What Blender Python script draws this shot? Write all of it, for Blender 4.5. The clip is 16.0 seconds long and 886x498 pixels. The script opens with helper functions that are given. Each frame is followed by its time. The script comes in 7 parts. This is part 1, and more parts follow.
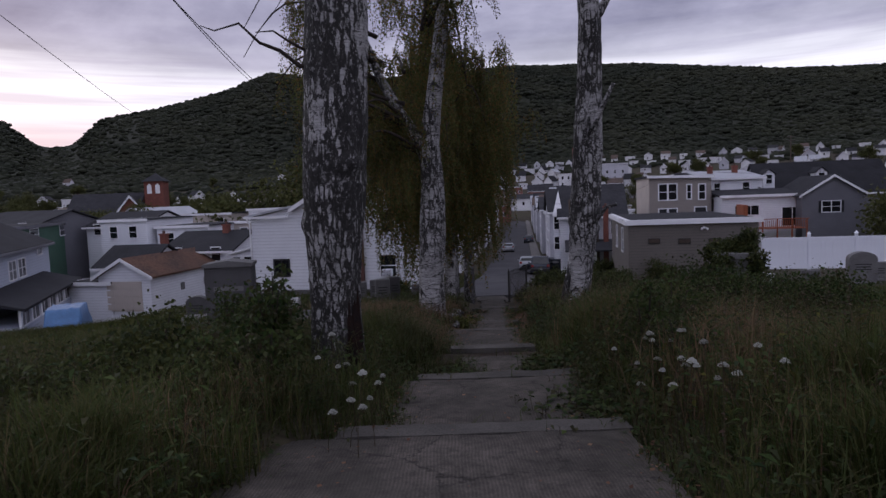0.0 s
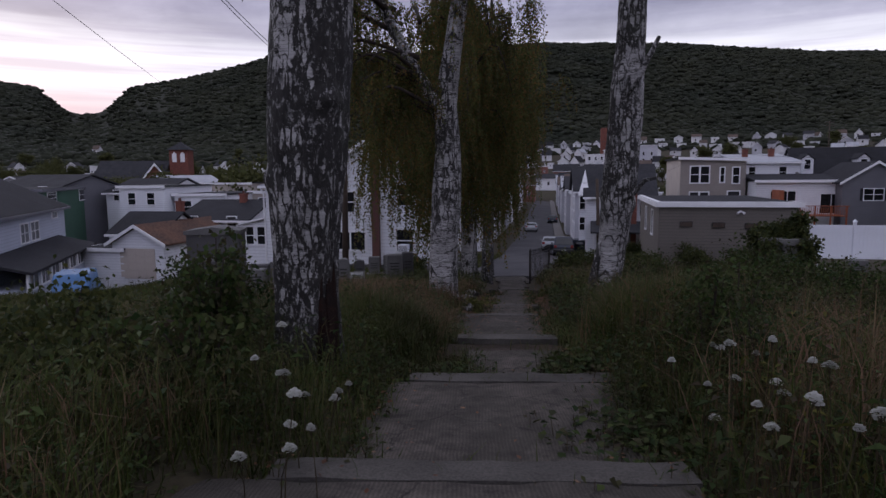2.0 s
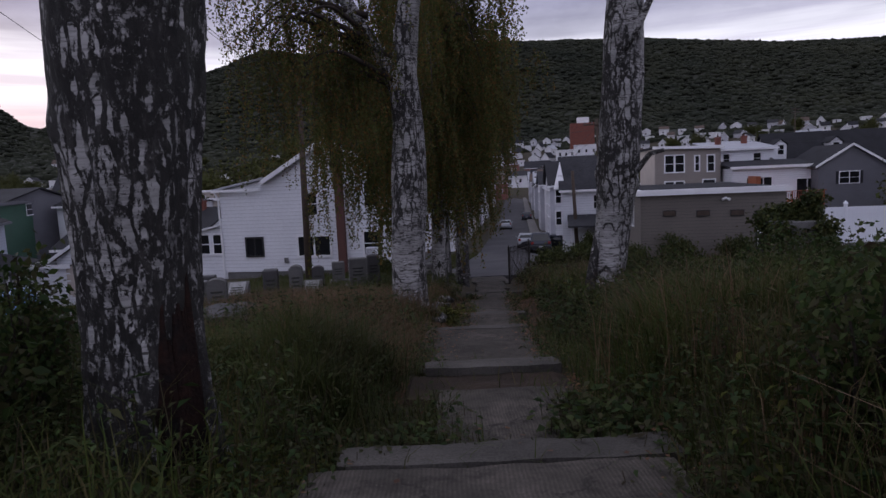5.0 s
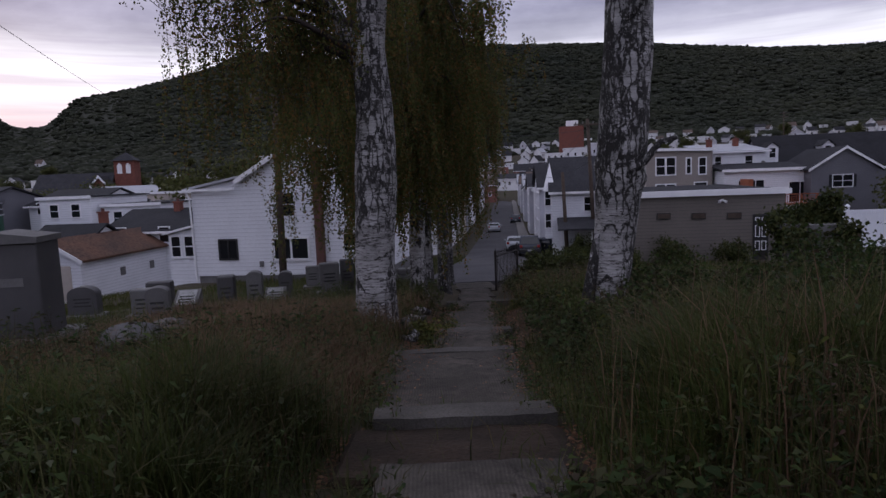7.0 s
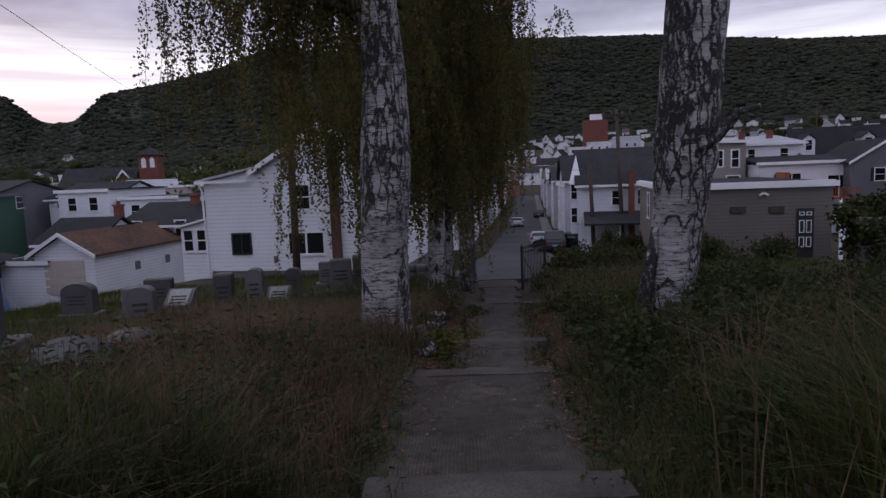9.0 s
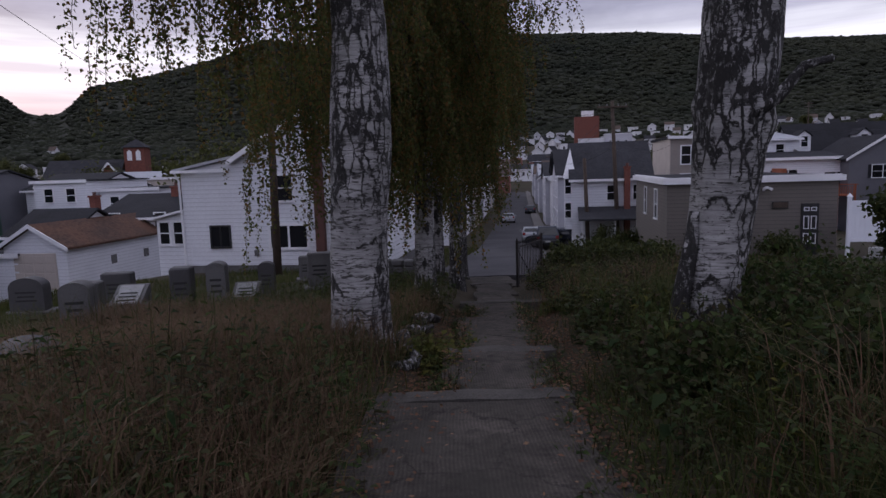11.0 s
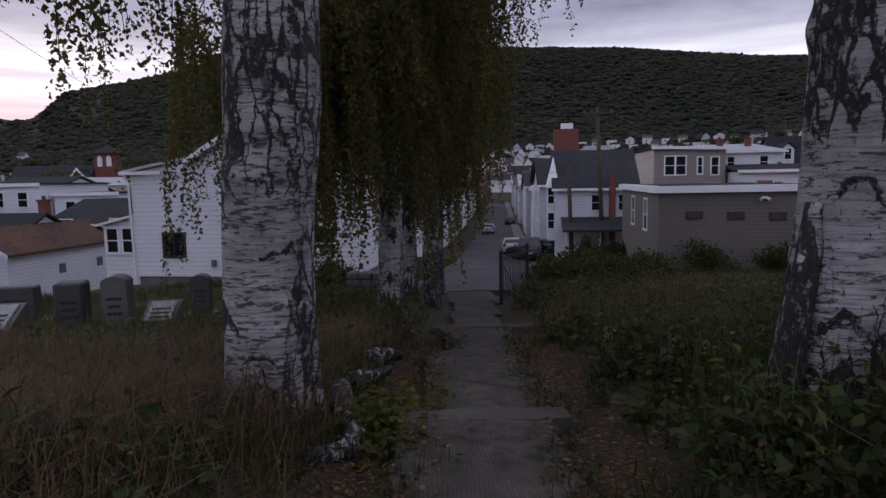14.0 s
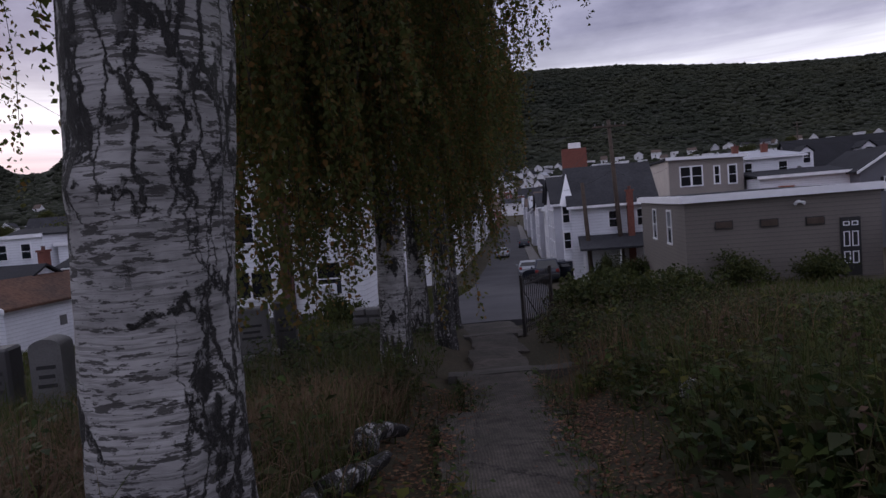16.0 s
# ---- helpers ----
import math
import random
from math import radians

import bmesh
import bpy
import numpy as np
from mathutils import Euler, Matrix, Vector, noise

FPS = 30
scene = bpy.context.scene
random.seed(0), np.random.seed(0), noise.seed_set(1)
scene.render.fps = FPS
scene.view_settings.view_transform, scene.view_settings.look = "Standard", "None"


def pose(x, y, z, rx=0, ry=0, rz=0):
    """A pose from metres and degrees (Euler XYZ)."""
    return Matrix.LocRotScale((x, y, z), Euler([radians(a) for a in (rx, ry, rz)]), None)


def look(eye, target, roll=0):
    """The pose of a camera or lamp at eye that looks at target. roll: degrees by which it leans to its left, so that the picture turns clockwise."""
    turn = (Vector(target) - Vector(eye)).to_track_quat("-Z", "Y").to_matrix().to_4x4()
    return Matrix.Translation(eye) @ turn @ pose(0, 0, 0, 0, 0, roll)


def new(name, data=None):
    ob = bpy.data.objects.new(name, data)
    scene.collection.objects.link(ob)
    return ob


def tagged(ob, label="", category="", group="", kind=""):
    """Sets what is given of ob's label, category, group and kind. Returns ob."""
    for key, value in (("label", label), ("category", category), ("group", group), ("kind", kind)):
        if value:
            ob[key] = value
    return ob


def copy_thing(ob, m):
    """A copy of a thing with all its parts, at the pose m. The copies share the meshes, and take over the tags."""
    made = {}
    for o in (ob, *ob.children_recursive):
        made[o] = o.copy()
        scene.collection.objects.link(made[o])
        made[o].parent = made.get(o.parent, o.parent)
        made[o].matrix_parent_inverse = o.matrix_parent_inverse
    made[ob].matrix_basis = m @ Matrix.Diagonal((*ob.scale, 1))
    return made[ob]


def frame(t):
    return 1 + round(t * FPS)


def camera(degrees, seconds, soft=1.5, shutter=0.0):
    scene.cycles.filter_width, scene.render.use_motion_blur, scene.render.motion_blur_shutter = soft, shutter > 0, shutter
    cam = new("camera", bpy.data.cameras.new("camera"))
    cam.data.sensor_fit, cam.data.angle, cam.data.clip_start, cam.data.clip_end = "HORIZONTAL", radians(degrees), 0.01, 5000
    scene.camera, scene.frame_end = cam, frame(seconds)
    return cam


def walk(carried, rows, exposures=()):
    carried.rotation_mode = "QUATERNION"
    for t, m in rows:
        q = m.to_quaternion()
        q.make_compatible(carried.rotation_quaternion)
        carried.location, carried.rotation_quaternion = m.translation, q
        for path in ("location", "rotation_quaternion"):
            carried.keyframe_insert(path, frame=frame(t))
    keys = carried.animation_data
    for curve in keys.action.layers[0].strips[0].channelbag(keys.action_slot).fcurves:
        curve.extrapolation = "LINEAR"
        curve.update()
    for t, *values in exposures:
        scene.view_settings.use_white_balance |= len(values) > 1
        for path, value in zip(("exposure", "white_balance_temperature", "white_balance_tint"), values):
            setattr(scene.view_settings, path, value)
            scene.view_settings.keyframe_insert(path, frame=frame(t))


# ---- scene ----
# Camera: one lens, walking down the cemetery path. Rows: seconds, eye, (yaw, pitch, roll) in degrees.
cam = camera(70.0, 16.0)
PATH = [
    (0.0, (0.001, -0.000, 1.369), (0.43, -4.74, -2.16)),
    (0.5, (0.090, 0.343, 1.214), (-2.76, -6.32, -2.79)),
    (1.0, (0.116, 0.755, 1.164), (-3.61, -7.32, -1.22)),
    (1.5, (0.184, 1.188, 1.159), (1.61, -5.56, -3.63)),
    (2.0, (0.175, 1.593, 1.141), (2.51, -6.71, -0.47)),
    (2.5, (0.141, 1.997, 1.153), (2.20, -7.30, -0.98)),
    (3.0, (0.147, 2.391, 1.153), (4.66, -3.60, -5.30)),
    (3.5, (0.133, 2.746, 1.029), (1.45, -4.51, -2.45)),
    (4.0, (0.163, 3.113, 0.924), (0.04, -7.33, -2.84)),
    (4.5, (0.203, 3.516, 0.820), (-0.17, -7.19, -2.43)),
    (5.0, (0.253, 3.988, 0.807), (0.21, -6.63, -2.64)),
    (5.2, (0.299, 4.174, 0.804), (-0.44, -5.52, -3.89)),
    (7.3, (0.510, 5.911, 0.592), (-1.01, -6.95, -1.37)),
    (7.5, (0.508, 6.074, 0.560), (-1.50, -7.82, -0.02)),
    (8.0, (0.537, 6.467, 0.496), (2.73, -6.04, -4.00)),
    (8.5, (0.543, 6.857, 0.466), (2.77, -6.40, -3.24)),
    (9.0, (0.519, 7.251, 0.475), (1.19, -6.81, -2.29)),
    (9.2, (0.521, 7.411, 0.470), (2.29, -7.08, -2.23)),
    (11.3, (0.520, 8.927, 0.194), (0.21, -7.19, -1.81)),
    (11.5, (0.526, 9.094, 0.180), (0.99, -6.99, -2.10)),
    (12.0, (0.582, 9.541, 0.175), (1.96, -6.83, -3.73)),
    (12.5, (0.594, 10.012, 0.169), (-0.26, -7.33, -1.01)),
    (13.0, (0.602, 10.414, 0.181), (0.65, -5.02, -2.26)),
    (13.5, (0.640, 10.735, 0.040), (3.25, -1.98, -3.78)),
    (14.0, (0.661, 11.052, -0.060), (-1.61, -6.24, -1.16)),
    (14.5, (0.677, 11.442, -0.146), (-4.88, -7.24, -1.48)),
    (15.0, (0.696, 11.919, -0.210), (-5.50, -6.95, -3.11)),
    (15.5, (0.691, 12.402, -0.221), (-4.08, -5.39, -3.76)),
    (16.0, (0.754, 12.783, -0.200), (-0.48, -3.72, -4.64)),
]


def aim(eye, yaw, pitch, roll):
    a, b = radians(yaw), radians(pitch)
    ahead = Vector((-math.sin(a) * math.cos(b), math.cos(a) * math.cos(b), math.sin(b)))
    return look(eye, Vector(eye) + ahead, roll)


walk(cam, [(t, aim(eye, *turn)) for t, eye, turn in PATH], [(0.0, 0.0), (16.0, 0.0)])

# ---- sky: heavy lavender cloud at dusk, with a bright clear band low down ----
GRID = -10.0
world = bpy.data.worlds.new("dusk_sky")
scene.world = world
world.use_nodes = True
wt = world.node_tree


def node(tree, kind, **inputs):
    n = tree.nodes.new(kind)
    for key, value in inputs.items():
        n.inputs[int(key[1:]) if key[0] == "i" and key[1:].isdigit() else key].default_value = value
    return n


def calc(tree, op, a, b=None, c=None):
    n = tree.nodes.new("ShaderNodeMath")
    n.operation = op
    for slot, value in enumerate((a, b, c)):
        if value is None:
            continue
        if isinstance(value, (int, float)):
            n.inputs[slot].default_value = value
        else:
            tree.links.new(value, n.inputs[slot])
    return n.outputs[0]


def ramp(tree, fac, *stops):
    n = tree.nodes.new("ShaderNodeValToRGB")
    e = n.color_ramp.elements
    while len(e) < len(stops):
        e.new(0.5)
    for slot, (pos, col) in zip(e, stops):
        slot.position = pos
        slot.color = (*col, 1) if isinstance(col, tuple) else (col, col, col, 1)
    tree.links.new(fac, n.inputs[0])
    return n.outputs[0]


def blend(tree, fac, a, b, how="MIX"):
    n = tree.nodes.new("ShaderNodeMix")
    n.data_type, n.blend_type = "RGBA", how
    for slot, value in ((0, fac), (6, a), (7, b)):
        if isinstance(value, (int, float)):
            n.inputs[slot].default_value = value
        elif isinstance(value, tuple):
            n.inputs[slot].default_value = (*value, 1)
        else:
            tree.links.new(value, n.inputs[slot])
    return n.outputs[2]


def make_sky():
    t = wt
    out = t.nodes["Background"]
    co = t.nodes.new("ShaderNodeTexCoord")
    sep = t.nodes.new("ShaderNodeSeparateXYZ")
    t.links.new(co.outputs["Generated"], sep.inputs[0])
    x, y, z = sep.outputs
    up = calc(t, "ADD", calc(t, "MAXIMUM", z, 0.0), 0.24)
    flat = t.nodes.new("ShaderNodeCombineXYZ")
    t.links.new(calc(t, "DIVIDE", x, up), flat.inputs[0])
    t.links.new(calc(t, "DIVIDE", y, up), flat.inputs[1])
    n1 = node(t, "ShaderNodeTexNoise", Scale=1.5, Detail=7.0, Roughness=0.58, Distortion=0.5)
    n2 = node(t, "ShaderNodeTexNoise", Scale=4.5, Detail=5.0, Roughness=0.6)
    for n in (n1, n2):
        t.links.new(flat.outputs[0], n.inputs["Vector"])
    soft = calc(t, "ADD", calc(t, "MULTIPLY", n1.outputs[0], 0.7), calc(t, "MULTIPLY", n2.outputs[0], 0.3))
    cloud = ramp(t, soft, (0.36, (0.225, 0.222, 0.345)), (0.5, (0.335, 0.33, 0.48)), (0.62, (0.46, 0.45, 0.62)), (0.72, (0.61, 0.595, 0.76)))
    # the open band above the hills, broken by thin cloud bars
    bars = node(t, "ShaderNodeTexNoise", Scale=1.6, Detail=4.0, Roughness=0.5)
    squash = t.nodes.new("ShaderNodeCombineXYZ")
    t.links.new(x, squash.inputs[0])
    t.links.new(y, squash.inputs[1])
    t.links.new(calc(t, "MULTIPLY", z, 14.0), squash.inputs[2])
    t.links.new(squash.outputs[0], bars.inputs["Vector"])
    level = calc(t, "ADD", z, calc(t, "MULTIPLY", calc(t, "SUBTRACT", bars.outputs[0], 0.5), 0.085))
    lean = calc(t, "ADD", level, calc(t, "MULTIPLY", x, 0.008))
    band = ramp(t, lean, (0.0, 0.92), (0.15, 0.95), (0.188, 0.85), (0.208, 0.3), (0.25, 0.0))
    glow = ramp(t, z, (0.0, (0.56, 0.48, 0.60)), (0.09, (0.68, 0.60, 0.73)), (0.14, (0.95, 0.94, 1.04)), (0.3, (0.85, 0.84, 0.96)))
    streak = node(t, "ShaderNodeTexNoise", Scale=2.2, Detail=5.0, Roughness=0.55)
    drawn = t.nodes.new("ShaderNodeCombineXYZ")
    t.links.new(x, drawn.inputs[0])
    t.links.new(y, drawn.inputs[1])
    t.links.new(calc(t, "MULTIPLY", z, 26.0), drawn.inputs[2])
    t.links.new(drawn.outputs[0], streak.inputs["Vector"])
    glow = blend(t, ramp(t, streak.outputs[0], (0.47, 0.0), (0.64, 0.6)), glow, (0.50, 0.465, 0.62))
    sky = node(t, "ShaderNodeTexSky")
    sky.sky_type, sky.sun_disc = "NISHITA", False
    sky.sun_elevation, sky.sun_rotation = radians(2.0), radians(-38.0)
    # an overcast sky is brightest overhead
    cloud = blend(t, 1.0, cloud, ramp(t, z, (0.0, 0.40), (0.3, 0.42), (0.5, (0.57, 0.58, 0.55)), (1.0, (0.80, 0.83, 0.73))), "MULTIPLY")
    cloud = blend(t, 1.0, cloud, (2.0, 2.0, 2.0), "MULTIPLY")
    # the unseen sky over the upper slope is brightened to light facing walls and trunks
    thin = ramp(t, calc(t, "MULTIPLY_ADD", y, -0.5, 0.5), (0.0, 1.0), (0.45, 1.0), (1.0, 1.6))
    cloud = blend(t, 1.0, cloud, thin, "MULTIPLY")
    col = blend(t, calc(t, "MULTIPLY", band, 0.9), cloud, glow)
    col = blend(t, 0.012, col, sky.outputs[0])
    t.links.new(col, out.inputs[0])
    out.inputs[1].default_value = 1.22


make_sky()
# the last weak light through the cloud, from the bright side of the sky
sun = new("sun", bpy.data.lights.new("sun", "SUN"))
sun.data.energy, sun.data.angle, sun.data.color = 0.35, radians(40), (0.95, 0.92, 1.0)
sun.matrix_basis = look((-60, 50, 40), (0, 0, 0))

# ---- materials ----


def mat(name, base, other=None, scale=3.0, rough=0.85, bump=0.3, metal=0.0, fine=40.0, grime=0.25, per=0.0, extra=None):
    """A worn surface: two tones in large patches, dirt, and fine grain. per: how far each piece differs."""
    m = bpy.data.materials.new(name)
    m.use_nodes = True
    t = m.node_tree
    p = t.nodes["Principled BSDF"]
    co = t.nodes.new("ShaderNodeTexCoord").outputs["Object"]
    big = node(t, "ShaderNodeTexNoise", Scale=scale, Detail=5.0, Roughness=0.6)
    small = node(t, "ShaderNodeTexNoise", Scale=fine, Detail=3.0, Roughness=0.6)
    for n in (big, small):
        t.links.new(co, n.inputs["Vector"])
    other = other or tuple(c * 0.7 for c in base)
    col = blend(t, ramp(t, big.outputs[0], (0.35, 0.0), (0.68, 1.0)), base, other)
    dirt = ramp(t, small.outputs[0], (0.3, 1.0 - grime), (0.62, 1.0))
    col = blend(t, 1.0, col, dirt, "MULTIPLY")
    if per:
        rnd = t.nodes.new("ShaderNodeObjectInfo").outputs["Random"]
        col = blend(t, 1.0, col, ramp(t, rnd, (0.0, 1.0 - per), (1.0, 1.0)), "MULTIPLY")
    height = small.outputs[0]
    if extra:
        col, height = extra(t, co, col, height)
    t.links.new(col, p.inputs["Base Color"])
    p.inputs["Roughness"].default_value, p.inputs["Metallic"].default_value = rough, metal
    p.inputs["Specular IOR Level"].default_value = 0.2 if rough > 0.85 else 0.5
    b = node(t, "ShaderNodeBump", Strength=bump, Distance=0.02)
    t.links.new(height, b.inputs["Height"])
    t.links.new(b.outputs[0], p.inputs["Normal"])
    return m


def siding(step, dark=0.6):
    """Horizontal clapboards: a shadow line painted into the colour under each board."""
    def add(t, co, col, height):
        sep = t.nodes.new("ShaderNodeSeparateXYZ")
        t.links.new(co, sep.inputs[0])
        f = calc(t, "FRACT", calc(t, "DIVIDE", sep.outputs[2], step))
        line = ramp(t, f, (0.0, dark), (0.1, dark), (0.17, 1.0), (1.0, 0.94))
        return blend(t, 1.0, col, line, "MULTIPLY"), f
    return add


def broom(t, co, col, height):
    """Broom-finished concrete: fine grooves along the way, speckles and stains."""
    sep = t.nodes.new("ShaderNodeSeparateXYZ")
    t.links.new(co, sep.inputs[0])
    wob = node(t, "ShaderNodeTexNoise", Scale=2.5, Detail=2.0)
    t.links.new(co, wob.inputs["Vector"])
    s = calc(t, "SINE", calc(t, "MULTIPLY", calc(t, "ADD", sep.outputs[0], calc(t, "MULTIPLY", wob.outputs[0], 0.04)), 260.0))
    groove = calc(t, "MULTIPLY_ADD", s, 0.5, 0.5)
    v = node(t, "ShaderNodeTexVoronoi", Scale=28.0)
    t.links.new(co, v.inputs["Vector"])
    speck = ramp(t, v.outputs["Distance"], (0.0, 1.0), (0.11, 1.0), (0.15, 0.0))
    col = blend(t, 1.0, col, ramp(t, groove, (0.0, 0.72), (1.0, 1.0)), "MULTIPLY")
    col = blend(t, calc(t, "MULTIPLY", speck, 0.2), col, (0.3, 0.28, 0.25))
    crack = node(t, "ShaderNodeTexVoronoi", Scale=0.9)
    crack.feature = "DISTANCE_TO_EDGE"
    bent = t.nodes.new("ShaderNodeVectorMath")
    bent.operation = "MULTIPLY_ADD"
    shake = node(t, "ShaderNodeTexNoise", Scale=5.0, Detail=5.0, Roughness=0.65)
    t.links.new(co, shake.inputs["Vector"])
    t.links.new(shake.outputs["Color"], bent.inputs[0])
    bent.inputs[1].default_value = (0.3, 0.3, 0.3)
    t.links.new(co, bent.inputs[2])
    t.links.new(bent.outputs[0], crack.inputs["Vector"])
    col = blend(t, ramp(t, crack.outputs["Distance"], (0.0, 0.85), (0.004, 0.7), (0.009, 0.0)), col, (0.018, 0.016, 0.014))
    grit = node(t, "ShaderNodeTexNoise", Scale=7.0, Detail=6.0, Roughness=0.75)
    t.links.new(co, grit.inputs["Vector"])
    col = blend(t, 1.0, col, ramp(t, grit.outputs[0], (0.36, 0.55), (0.5, 0.95), (0.66, 1.25)), "MULTIPLY")
    moss = node(t, "ShaderNodeTexNoise", Scale=1.1, Detail=6.0, Roughness=0.7)
    t.links.new(co, moss.inputs["Vector"])
    col = blend(t, ramp(t, moss.outputs[0], (0.46, 0.0), (0.66, 0.75)), col, (0.045, 0.041, 0.034))
    return col, calc(t, "ADD", calc(t, "MULTIPLY", groove, 0.5), height)


def leafy(name, *cols, rough=0.55, through_light=0.35):
    """Leaves and blades: each piece takes a tone of its own, and some light comes through."""
    m = bpy.data.materials.new(name)
    m.use_nodes = True
    t = m.node_tree
    p = t.nodes["Principled BSDF"]
    isl = t.nodes.new("ShaderNodeNewGeometry").outputs["Random Per Island"]
    col = ramp(t, isl, *[(i / max(1, len(cols) - 1), c) for i, c in enumerate(cols)])
    co = t.nodes.new("ShaderNodeTexCoord").outputs["Object"]
    n = node(t, "ShaderNodeTexNoise", Scale=0.6, Detail=3.0)
    t.links.new(co, n.inputs["Vector"])
    col = blend(t, 1.0, col, ramp(t, n.outputs[0], (0.3, 0.52), (0.65, 1.0)), "MULTIPLY")
    t.links.new(col, p.inputs["Base Color"])
    p.inputs["Roughness"].default_value = rough
    p.inputs["Specular IOR Level"].default_value = 0.1
    if through_light:
        tr = t.nodes.new("ShaderNodeBsdfTranslucent")
        t.links.new(col, tr.inputs["Color"])
        mix = node(t, "ShaderNodeMixShader", Fac=through_light)
        t.links.new(p.outputs[0], mix.inputs[1])
        t.links.new(tr.outputs[0], mix.inputs[2])
        t.links.new(mix.outputs[0], t.nodes["Material Output"].inputs["Surface"])
    return m


def birch_bark(name, net, foot, chev, dash, lichen, fine=1.0, plate=1.0, ash=0.0, white=1.0):
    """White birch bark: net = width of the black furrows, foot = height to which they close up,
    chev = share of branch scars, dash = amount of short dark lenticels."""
    m = bpy.data.materials.new(name)
    m.use_nodes = True
    t = m.node_tree
    p = t.nodes["Principled BSDF"]
    co = t.nodes.new("ShaderNodeTexCoord").outputs["Object"]

    def mapped(sx, sz, shake=0.0, at=5.0):
        mp = t.nodes.new("ShaderNodeMapping")
        mp.inputs["Scale"].default_value = (sx, sx, sz)
        t.links.new(co, mp.inputs["Vector"])
        if not shake:
            return mp.outputs[0]
        wn = node(t, "ShaderNodeTexNoise", Scale=at, Detail=6.0, Roughness=0.68)
        t.links.new(co, wn.inputs["Vector"])
        warp = t.nodes.new("ShaderNodeVectorMath")
        warp.operation = "MULTIPLY_ADD"
        t.links.new(wn.outputs["Color"], warp.inputs[0])
        warp.inputs[1].default_value = (shake, shake, shake)
        t.links.new(mp.outputs[0], warp.inputs[2])
        return warp.outputs[0]

    def noise_at(vec, scale=1.0, detail=4.0, rough=0.55, dist=0.0):
        n = node(t, "ShaderNodeTexNoise", Scale=scale, Detail=detail, Roughness=rough, Distortion=dist)
        t.links.new(vec, n.inputs["Vector"])
        return n.outputs[0]

    def above(value, edge, soft=0.02):
        return calc(t, "MULTIPLY", calc(t, "SUBTRACT", value, edge), 1.0 / soft)

    def unit(value):
        return calc(t, "MINIMUM", calc(t, "MAXIMUM", value, 0.0), 1.0)

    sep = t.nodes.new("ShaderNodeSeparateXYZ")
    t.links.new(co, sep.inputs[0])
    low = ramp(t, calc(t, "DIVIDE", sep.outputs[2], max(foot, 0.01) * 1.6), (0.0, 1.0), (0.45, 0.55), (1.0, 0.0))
    # papery white ground with thin sideways lines
    tone = ramp(t, noise_at(mapped(1, 2.2), 2.4, 6.0, 0.6), *[(at, (0.55 * k * white, 0.533 * k * white, 0.53 * k * white)) for at, k in ((0.3, 0.38), (0.48, 0.68), (0.68, 1.0))])
    thin = ramp(t, noise_at(mapped(3, 60), 1.0, 3.0, 0.6), (0.48, 1.0), (0.62, 0.62))
    tone = blend(t, 1.0, tone, thin, "MULTIPLY")
    # lenticels: short dashes, thick in some belts
    belt = noise_at(mapped(0.8, 5.0), 1.0, 3.0)
    line = noise_at(mapped(9, 42), 1.0, 4.0, 0.7)
    small = unit(above(calc(t, "ADD", line, calc(t, "MULTIPLY", belt, 0.32)), 0.80 - 0.07 * dash, 0.025))
    stroke = noise_at(mapped(3.6, 19), 1.0, 5.0, 0.72)
    small = calc(t, "MAXIMUM", small, unit(above(calc(t, "ADD", stroke, calc(t, "MULTIPLY", belt, 0.25)), 0.805 - 0.05 * dash, 0.012)))
    # upright furrows that part the bark into plates
    big = noise_at(mapped(1.3, 0.9), 1.0, 3.0, 0.5)
    v = node(t, "ShaderNodeTexVoronoi", Scale=1.0)
    v.feature = "DISTANCE_TO_EDGE"
    t.links.new(mapped(8.0 * plate, 1.9 * plate, 1.2, 5.0), v.inputs["Vector"])
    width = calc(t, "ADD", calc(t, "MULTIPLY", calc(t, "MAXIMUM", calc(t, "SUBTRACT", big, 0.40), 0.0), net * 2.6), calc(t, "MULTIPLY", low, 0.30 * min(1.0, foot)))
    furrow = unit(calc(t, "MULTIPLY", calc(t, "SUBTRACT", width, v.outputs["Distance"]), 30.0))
    # long upright clefts, and flecks that break up the plates
    lane = noise_at(mapped(3.3, 0.75, 0.35, 7.0), 1.0, 3.0, 0.5)
    here = unit(above(noise_at(mapped(1.0, 1.1), 1.0, 2.0), 0.44, 0.06))
    cleft = unit(calc(t, "MULTIPLY", calc(t, "SUBTRACT", 0.022 + 0.012 * net, calc(t, "ABSOLUTE", calc(t, "SUBTRACT", lane, 0.5))), 120.0))
    furrow = calc(t, "MAXIMUM", furrow, calc(t, "MULTIPLY", cleft, here))
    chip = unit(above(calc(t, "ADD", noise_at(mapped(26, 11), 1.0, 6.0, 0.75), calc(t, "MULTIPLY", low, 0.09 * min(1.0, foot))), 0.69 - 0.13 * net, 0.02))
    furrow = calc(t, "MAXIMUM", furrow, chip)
    # branch scars: a dark eye under a drooping brow
    w = node(t, "ShaderNodeTexVoronoi", Scale=1.0)
    vec = mapped(3.4 * fine, 2.5 * fine, 0.5, 9.0)
    t.links.new(vec, w.inputs["Vector"])
    off = t.nodes.new("ShaderNodeVectorMath")
    off.operation = "SUBTRACT"
    t.links.new(vec, off.inputs[0])
    t.links.new(w.outputs["Position"], off.inputs[1])
    d = t.nodes.new("ShaderNodeSeparateXYZ")
    t.links.new(off.outputs[0], d.inputs[0])
